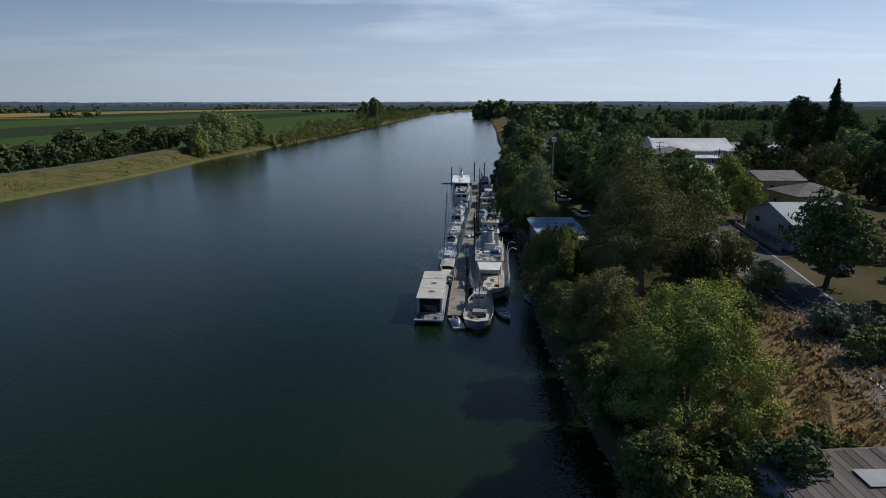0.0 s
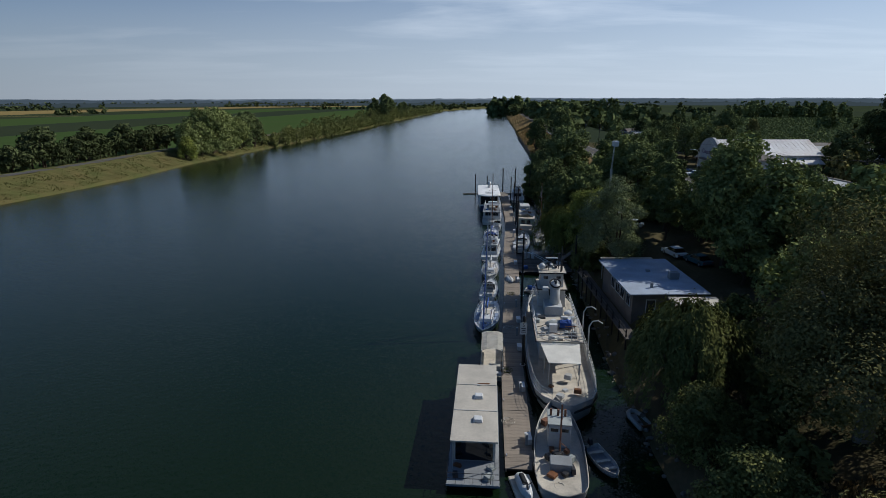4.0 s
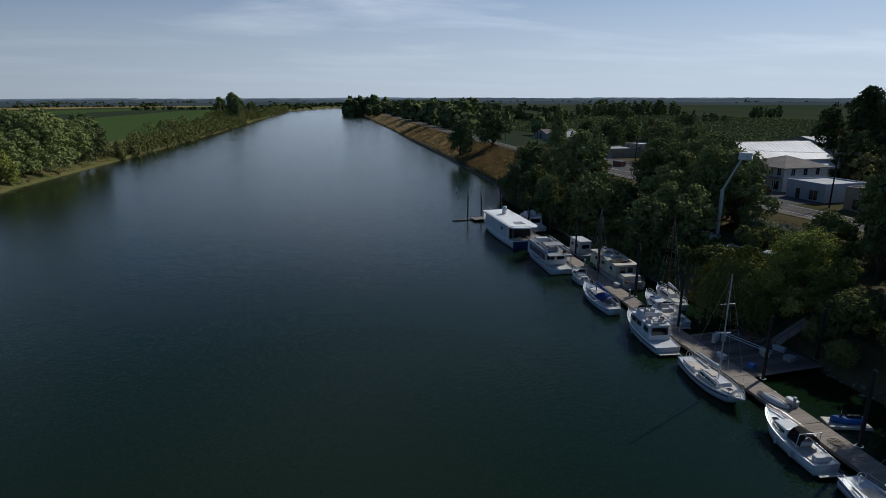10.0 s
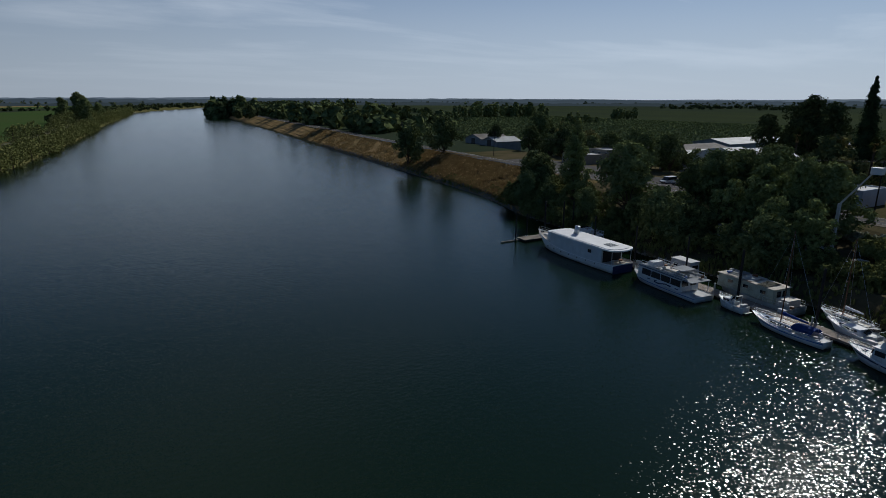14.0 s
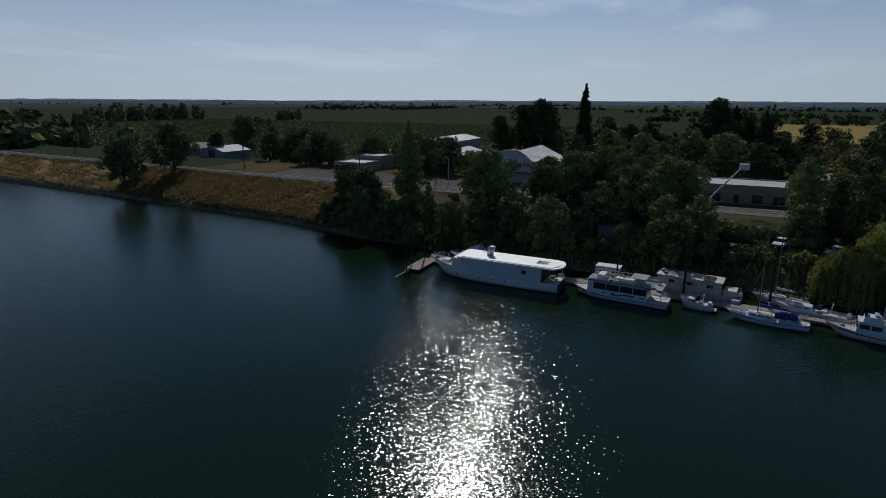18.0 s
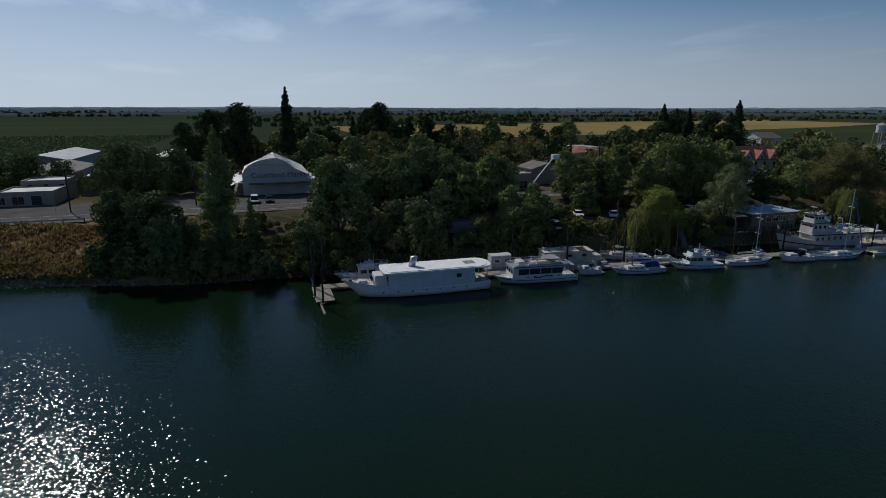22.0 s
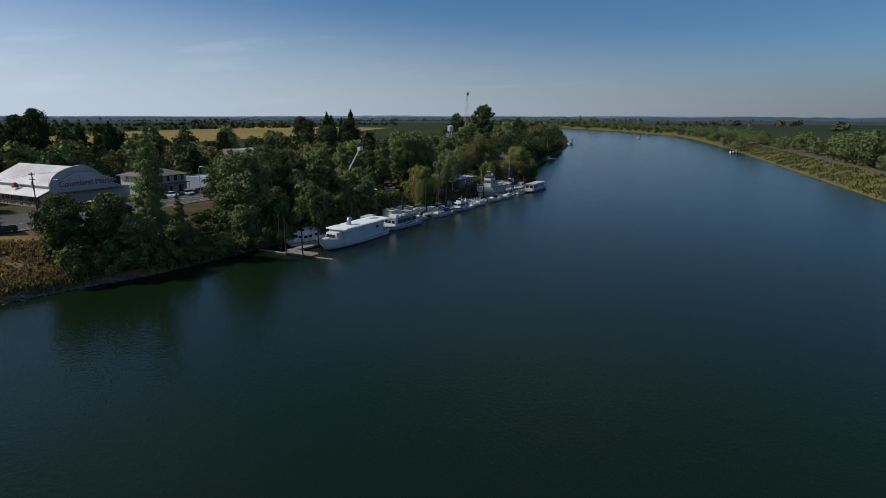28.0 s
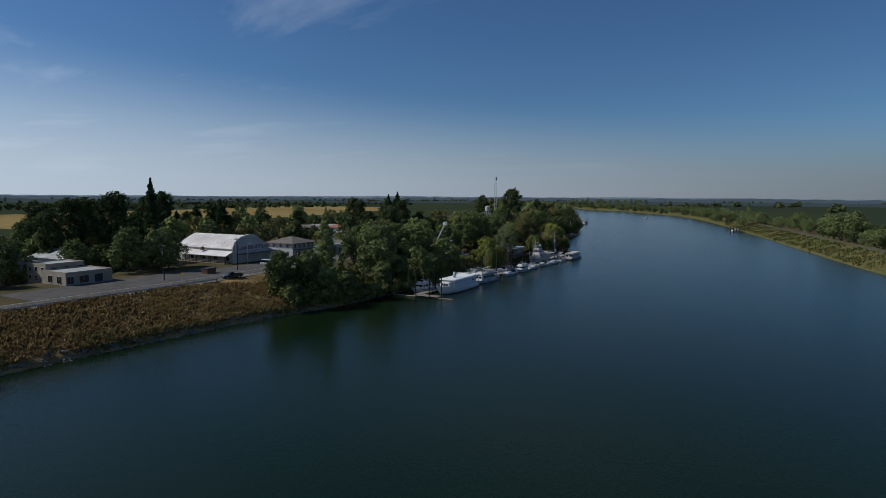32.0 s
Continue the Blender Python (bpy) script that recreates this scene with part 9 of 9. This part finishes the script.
# ---- on the dock ----
cn = boat("overturned_dinghy", 5.5, 124.0, 8, "pale overturned dinghy lying on the dock", "dinghy")
bm = B()
loft(bm, [[(0.62 * math.sin(math.pi * min(1, s * 1.15)) ** 0.6 * math.cos(a), -1.7 + 3.4 * s, 0.6 + 0.5 * math.sin(a) * math.sin(math.pi * min(0.97, s * 0.9 + 0.06)) ** 0.5) for a in (k * math.pi / 8 for k in range(9))] for s in [(i + 0.2) / 10.4 for i in range(11)]])
smooth(part("hull", bm, WHITE2, cn))
bm = B()
tube(bm, [(0, -1.6, 0.95), (0, 0, 1.12), (0, 1.5, 0.9)], 0.04, 5)
part("keel", bm, PLANK, cn)


def dock_thing(name, x, y, label, cat, shape, material, z=0.58):
    t = thing(name, pose(x, y, z, 0, 0, 0), label, cat)
    part("body", shape(), material, t)
    return t


def shp(s, bevel=0.04, taper=(1, 1), rz=0.0):
    def f():
        bm = B()
        box(bm, (0, 0, s[2] / 2), s, taper, rz, bevel)
        return bm
    return f


rk = random.Random(8)
for k in range(9):
    y = (79, 88, 97.5, 106, 123, 133, 146, 158, 186)[k]
    b_ = dock_thing("dock_box", dock_x(y) + 2.05, y, "white fibreglass dock locker", "locker", shp((0.5, 1.1, 0.5), 0.05), WHITE2)
    bm = B()
    box(bm, (0, 0, 0.53), (0.54, 1.14, 0.07), bevel=0.02)
    part("lid", bm, WHITE, b_)
for k in range(8):
    y = (77, 86, 100, 110, 121, 139, 152, 168)[k]
    h_ = thing("power_pedestal", pose(dock_x(y) + 1.95, y + 1.5, 0.58), "grey shore-power post on the dock", "power pedestal")
    bm = B()
    box(bm, (0, 0, 0.5), (0.22, 0.22, 1.0), (0.9, 0.9), bevel=0.02)
    part("post", bm, GREYWALL, h_)
    bm = B()
    box(bm, (0, 0, 1.03), (0.26, 0.26, 0.1), bevel=0.02)
    part("cap", bm, WHITE2, h_)
for k in range(5):
    y = (82, 92, 104, 117, 149)[k]
    hz_ = thing("hose_coil", pose(dock_x(y) + 0.5 + 0.2 * k, y, 0.6), "coiled hose lying on the dock planks", "hose")
    bm = B()
    pts = [((0.22 + 0.02 * i) * math.cos(i * 0.7), (0.22 + 0.02 * i) * math.sin(i * 0.7), 0.02 + 0.003 * i) for i in range(26)]
    tube(bm, pts, 0.025, 4)
    part("coil", bm, REED if k % 2 else CREAM, hz_)
for x, y, s, mt, nm in ((9.6, 136.8, (0.55, 0.55, 1.0), WHITE2, "plastic_drum"), (10.3, 137.2, (0.55, 0.55, 1.0), WHITE2, "plastic_drum"), (11.0, 136.9, (0.55, 0.55, 0.9), WHITE, "plastic_drum"), (12.6, 132.4, (1.2, 0.7, 0.6), CREAM, "storage_crate"), (14.2, 130.6, (0.9, 0.9, 0.5), GREYWALL, "storage_crate"),
                        (15.2, 133.0, (0.6, 1.3, 0.45), WHITE2, "storage_crate"), (13.4, 135.6, (0.8, 0.5, 0.8), RUST, "storage_crate"), (8.8, 130.2, (0.7, 0.7, 0.5), BLUE, "storage_crate"), (14.8, 136.8, (1.4, 0.5, 0.4), VARNISH, "storage_crate")):
    t_ = thing(nm, pose(x, y, 0.56, 0, 0, rk.uniform(0, 90)), {"plastic_drum": "white plastic drum on the timber float", "storage_crate": "old crate standing on the timber float"}[nm], {"plastic_drum": "drum", "storage_crate": "crate"}[nm])
    bm = B()
    if nm == "plastic_drum":
        tube(bm, [(0, 0, 0), (0, 0, s[2])], s[0] / 2, 12)
        part("drum", bm, mt, t_)
        bm = B()
        tube(bm, [(0, 0, s[2]), (0, 0, s[2] + 0.05)], s[0] / 2 + 0.02, 12)
        part("lid", bm, mt, t_)
    else:
        box(bm, (0, 0, s[2] / 2), s, bevel=0.03)
        part("body", bm, mt, t_)
        bm = B()
        box(bm, (0, 0, s[2] + 0.02), (s[0] + 0.05, s[1] + 0.05, 0.05))
        part("lid", bm, mt, t_)
bp_ = thing("brush_pile", pose(14.2, 135.2, 0.56), "tangled heap of cut branches on the timber float", "branches")
rb_ = random.Random(33)
for k in range(46):
    a, r0, L_ = rb_.uniform(0, 6.28), rb_.uniform(0, 1.5), rb_.uniform(0.9, 2.6)
    x_, y_, z_ = r0 * math.cos(a * 1.7), r0 * math.sin(a * 1.7), rb_.uniform(0.05, 0.5)
    bm = B()
    tube(bm, [(x_, y_, z_), (x_ + 0.5 * L_ * math.cos(a), y_ + 0.5 * L_ * math.sin(a), z_ + rb_.uniform(0, 0.5)), (x_ + L_ * math.cos(a + 0.3), y_ + L_ * math.sin(a + 0.3), z_ + rb_.uniform(0, 0.9))], rb_.uniform(0.02, 0.05), 4, 0.012)
    part("branch", bm, rb_.choice((BARK, PALE_BARK, RUST)), bp_)
lb_ = thing("leaning_ladder", pose(12.2, 134.6, 0.56, 0, 0, 40), "pale boarding ramp frame lying on the float", "ramp")
for sx in (-0.35, 0.35):
    bm = B()
    tube(bm, [(sx, -2.6, 0.1), (sx, 2.6, 1.2)], 0.05, 5)
    part("side_rail", bm, ALU, lb_)
for k in range(9):
    bm = B()
    tube(bm, [(-0.35, -2.4 + 0.6 * k, 0.14 + 0.125 * k), (0.35, -2.4 + 0.6 * k, 0.14 + 0.125 * k)], 0.03, 4)
    part("rung", bm, ALU, lb_)
for x, y, hd in ((13.6, 83.0, 12), (15.2, 88.5, -30)):
    g_ = boat("inflatable_dinghy", x, y, hd, "pale grey inflatable dinghy tied by the bank", "dinghy")
    bm = B()
    tube(bm, [(-0.6, -1.4, 0.28), (-0.6, 0.7, 0.28), (-0.35, 1.35, 0.34), (0, 1.55, 0.36), (0.35, 1.35, 0.34), (0.6, 0.7, 0.28), (0.6, -1.4, 0.28)], 0.22, 8)
    smooth(part("tube", bm, GREYHULL, g_))
    bm = B()
    box(bm, (0, -0.1, 0.18), (1.0, 2.6, 0.06))
    part("floor", bm, GREYWALL, g_)
    bm = B()
    box(bm, (0, -1.25, 0.35), (1.0, 0.06, 0.4))
    part("transom", bm, VARNISH, g_)

# ---- landmarks farther off ----
tw = thing("radio_tower", pose(133.1, -140.0, gz(133.1, -140.0)), "grey lattice tower with a drum dish on top", "tower")
H_ = 43.0
for sx, sy in ((-1, -1), (1, -1), (0, 1.15)):
    bm = B()
    tube(bm, [(sx * 1.6, sy * 1.6, -0.3), (sx * 0.7, sy * 0.7, H_)], 0.13, 5, 0.09)
    part("leg", bm, STEEL, tw)
for k in range(14):
    f0, f1 = k / 14, (k + 1) / 14
    c = [[(sx * (1.6 - 0.9 * f), sy * (1.6 - 0.9 * f), H_ * f) for sx, sy in ((-1, -1), (1, -1), (0, 1.15))] for f in (f0, f1)]
    bm = B()
    for i in range(3):
        tube(bm, [c[0][i], c[1][(i + 1) % 3]], 0.05, 4)
        tube(bm, [c[1][i], c[1][(i + 1) % 3]], 0.05, 4)
    part("brace", bm, STEEL, tw)
bm = B()
tube(bm, [(-1.6, -0.6, H_ - 0.6), (-0.4, -0.2, H_ - 0.6)], 1.7, 14)
part("drum_dish", bm, GREYWALL, tw)
wt_ = thing("water_tower", pose(93.6, -31, gz(93.6, -31)), "small white water tower on legs", "water tower")
for sx in (-1.6, 1.6):
    for sy in (-1.6, 1.6):
        bm = B()
        tube(bm, [(sx * 1.3, sy * 1.3, -0.3), (sx, sy, 13)], 0.16, 5)
        part("leg", bm, STEEL, wt_)
bm = B()
tube(bm, [(0, 0, 13), (0, 0, 16)], 1.9, 14)
part("tank", bm, WHITE2, wt_)
bm = B()
tube(bm, [(0, 0, 16), (0, 0, 17.1)], 2.0, 14, 0.1)
part("tank_roof", bm, METALROOF, wt_)

# landing on the far bank
ld_ = thing("far_landing", pose(-74, -232, 0, 0, 0, 40), "timber landing on piles off the far bank", "dock")
bm = B()
box(bm, (0, 0, 0.5), (22, 3.0, 0.2))
part("landing_deck", bm, PLANK, ld_)
for k in range(8):
    for sy in (-1.6, 1.6):
        bm = B()
        tube(bm, [(-10.5 + 3 * k, sy, -3), (-10.5 + 3 * k, sy, 4.2)], 0.22, 7)
        part("pile", bm, PILE_WOOD, ld_)
cruiser(-71, -238.5, 130, 7.5, 2.6, "white motorboat beside the far landing", None, False, 20)
house("boat_shed", -92, -80, -292, -278, 5.4, 2.0, RUST, TILE_RED, "rusty red-brown boat shed on the far bank", "y", "gable", "shed", base=-1.0, wins=[("+x", -285, 2.2, 4.0, 2.6, "door")])
sloop(48.6, -96, 160, 9.5, 2.9, 11.0, WHITE, "white sailboat moored alone by the wooded shore", None)
fd_ = thing("shore_float", pose(44.8, -93, 0, 0, 0, -15), "small timber float at the wooded shore", "dock")
bm = B()
box(bm, (0, 0, 0.35), (3, 16, 0.4))
part("float_deck", bm, PLANK, fd_)
for k in range(3):
    cruiser(86 + 2.8 * k, -306 - 9 * k, 160, 9.0, 3.0, "white motor cruiser moored far downstream", None, k == 1, 30 + k)
pile(84, -300, 7)
pile(88, -318, 7)
cruiser(54, -555, 165, 8.0, 2.8, "white motorboat out on the river", None, True, 40)

# rusted tank and stored goods on the bank
tk = thing("rusty_tank", pose(0, 0, 0), "long rust-red steel tank lying on the shore", "tank")
bm = B()
tube(bm, [(22.0, 159.6, 1.9), (22.8, 153.0, 1.9), (23.4, 147.6, 1.9)], 1.0, 14)
smooth(part("shell", bm, RUST, tk))
for k in (0.2, 0.5, 0.8):
    bm = B()
    box(bm, (22.0 + 1.4 * k, 159.6 - 12 * k, gz(22.6, 154) / 2 + 0.3), (1.6, 0.5, 1.6))
    part("cradle", bm, PILE_WOOD, tk)
ct = thing("box_trailer", pose(29.4, 176.6, gz(29.4, 176.6) - 0.1, 0, 0, -17), "long weathered grey ribbed trailer on the bank", "trailer")
bm = B()
box(bm, (0, 0, 2.3), (2.5, 13.4, 2.6), bevel=0.05)
part("body", bm, GREYWALL, ct)
bm = B()
box(bm, (0, 0, 3.64), (2.56, 13.5, 0.08), bevel=0.02)
part("roof", bm, RUSTROOF, ct)
for k in range(27):
    for sx in (-1, 1):
        bm = B()
        box(bm, (sx * 1.27, -6.5 + 0.5 * k, 2.3), (0.05, 0.14, 2.4))
        part("rib", bm, GREYWALL, ct)
for sx in (-0.6, 0.6):
    bm = B()
    box(bm, (sx, -6.73, 2.3), (1.15, 0.06, 2.4))
    part("door", bm, WHITE2, ct)
    bm = B()
    tube(bm, [(sx, -6.78, 1.2), (sx, -6.78, 3.4)], 0.03, 5)
    part("lock_bar", bm, STEEL, ct)
for yy in (-4.6, -3.4, 4.8):
    for sx in (-1.0, 1.0):
        bm = B()
        tube(bm, [(sx - 0.14, yy, 0.52), (sx + 0.14, yy, 0.52)], 0.5, 14)
        part("wheel", bm, BLACK, ct)
bm = B()
box(bm, (0, 0, 0.9), (0.9, 12.6, 0.24))
part("chassis", bm, DARKMETAL, ct)

# ---- loose stones and weeds: too many to count ----
def rocks(name, spots, label, seed):
    rng = np.random.default_rng(seed)
    ico = B()
    bmesh.ops.create_icosphere(ico, subdivisions=1, radius=1.0)
    bv = np.array([v.co[:] for v in ico.verts])
    bf = np.array([[v.index for v in f.verts] for f in ico.faces])
    ico.free()
    V, F = [], []
    for i, (x, y, z, r) in enumerate(spots):
        s = r * rng.uniform(0.6, 1.2, 3) * (1, 1, 0.7)
        V.append(bv * (1 + rng.normal(0, 0.16, (len(bv), 1))) * s + (x, y, z))
        F.append(bf + i * len(bv))
    me = quick(name, np.concatenate(V).tolist(), np.concatenate(F).tolist(), ROCK)
    return tagged(new(name, me), label, "rocks", kind="stuff")


rs = np.random.default_rng(4)
sp = []
for _ in range(1500):
    y = rs.uniform(238, 480)
    x = float(along(EAST, y)) + abs(rs.normal(0, 1.3)) - 0.4
    sp.append((x, y, gz(x, y) + 0.05, rs.uniform(0.15, 0.5)))
for _ in range(300):
    y = rs.uniform(20, 238)
    x = float(along(EAST, y)) + abs(rs.normal(0, 0.7)) - 0.3
    sp.append((x, y, gz(x, y) + 0.05, rs.uniform(0.12, 0.4)))
rocks("riprap_stones", sp, "grey broken stones along the water's edge", 2)


def weeds(name, places, h, leaf, label, seed, blades=5):
    """Tufts of upright blades."""
    rng = np.random.default_rng(seed)
    n = len(places)
    c = np.repeat(np.asarray(places, float), blades, 0)
    hh = np.repeat(h * rng.uniform(0.4, 1.3, n), blades) * rng.uniform(0.6, 1.1, n * blades)
    a = rng.uniform(0, 6.28, n * blades)
    lean = rng.uniform(0.05, 0.55, n * blades)
    d = np.stack([np.cos(a), np.sin(a), np.zeros(n * blades)], 1)
    s = np.stack([-np.sin(a), np.cos(a), np.zeros(n * blades)], 1) * (0.07 + 0.10 * rng.random(n * blades))[:, None] * h
    base = c + d * 0.12 * h
    mid = base + d * (hh * lean * 0.4)[:, None]
    mid[:, 2] += hh * 0.6
    tip = base + d * (hh * lean)[:, None]
    tip[:, 2] += hh
    P = np.stack([base - s, base + s, mid + s * 1.2, tip, mid - s * 1.2], 1).reshape(-1, 3)
    N = n * blades
    me = bpy.data.meshes.new(name)
    me.vertices.add(5 * N)
    me.vertices.foreach_set("co", P.ravel())
    me.loops.add(5 * N)
    me.loops.foreach_set("vertex_index", np.arange(5 * N, dtype="i"))
    me.polygons.add(N)
    me.polygons.foreach_set("loop_start", np.arange(0, 5 * N, 5, dtype="i"))
    me.polygons.foreach_set("loop_total", np.full(N, 5, dtype="i"))
    me.update(calc_edges=True)
    me.materials.append(leaf)
    return tagged(new(name, me), label, "grass", kind="stuff")


def slope_spots(n, y0, y1, edge, w0, w1, side, seed, clump=0.5):
    rng = np.random.default_rng(seed)
    y = rng.uniform(y0, y1, n * 2)
    o = rng.uniform(w0, w1, n * 2)
    x = along(edge, y) + side * o
    keep = (np.sin(x * 0.45 + 2 * np.sin(y * 0.21)) + np.sin(y * 0.37 + 1.7 * np.sin(x * 0.3)) + rng.normal(0, 0.8, n * 2)) > clump - 1
    x, y = x[keep][:n], y[keep][:n]
    return np.stack([x, y, ground_z(x, y) - 0.05], 1)


weeds("dry_weeds", slope_spots(15000, 244, 345, EAST, 1.0, 19, 1, 1, 0.1), 0.8, WEED, "tall dry golden weeds on the levee's slope", 1, 5)
weeds("green_weeds", slope_spots(2200, 246, 345, EAST, 0.3, 5, 1, 2, 1.6), 0.8, SHRUB_LEAF, "olive-green weeds among the dry grass", 2)
weeds("dry_weeds", slope_spots(6500, 345, 560, EAST, 1.0, 18, 1, 3), 0.7, WEED, "dry golden weeds farther along the slope", 3, 4)
weeds("bank_reeds", slope_spots(5200, 60, 400, WEST, 0.3, 14, -1, 4), 0.45, REED, "green grass and reeds on the far levee", 4, 4)
weeds("bank_reeds", slope_spots(4500, -320, 60, WEST, 0.3, 15, -1, 5), 0.9, REED, "green and tawny grass on the far levee", 5, 4)
weeds("yard_weeds", slope_spots(5000, 18, 70, EAST, 4, 26, 1, 6), 0.5, WEED, "dry weeds under the bank's trees", 6, 4)
weeds("shore_reeds", slope_spots(2500, 140, 240, EAST, 0.2, 12, 1, 7), 1.1, SHRUB_LEAF, "green weeds on the shaded bank", 7, 4)
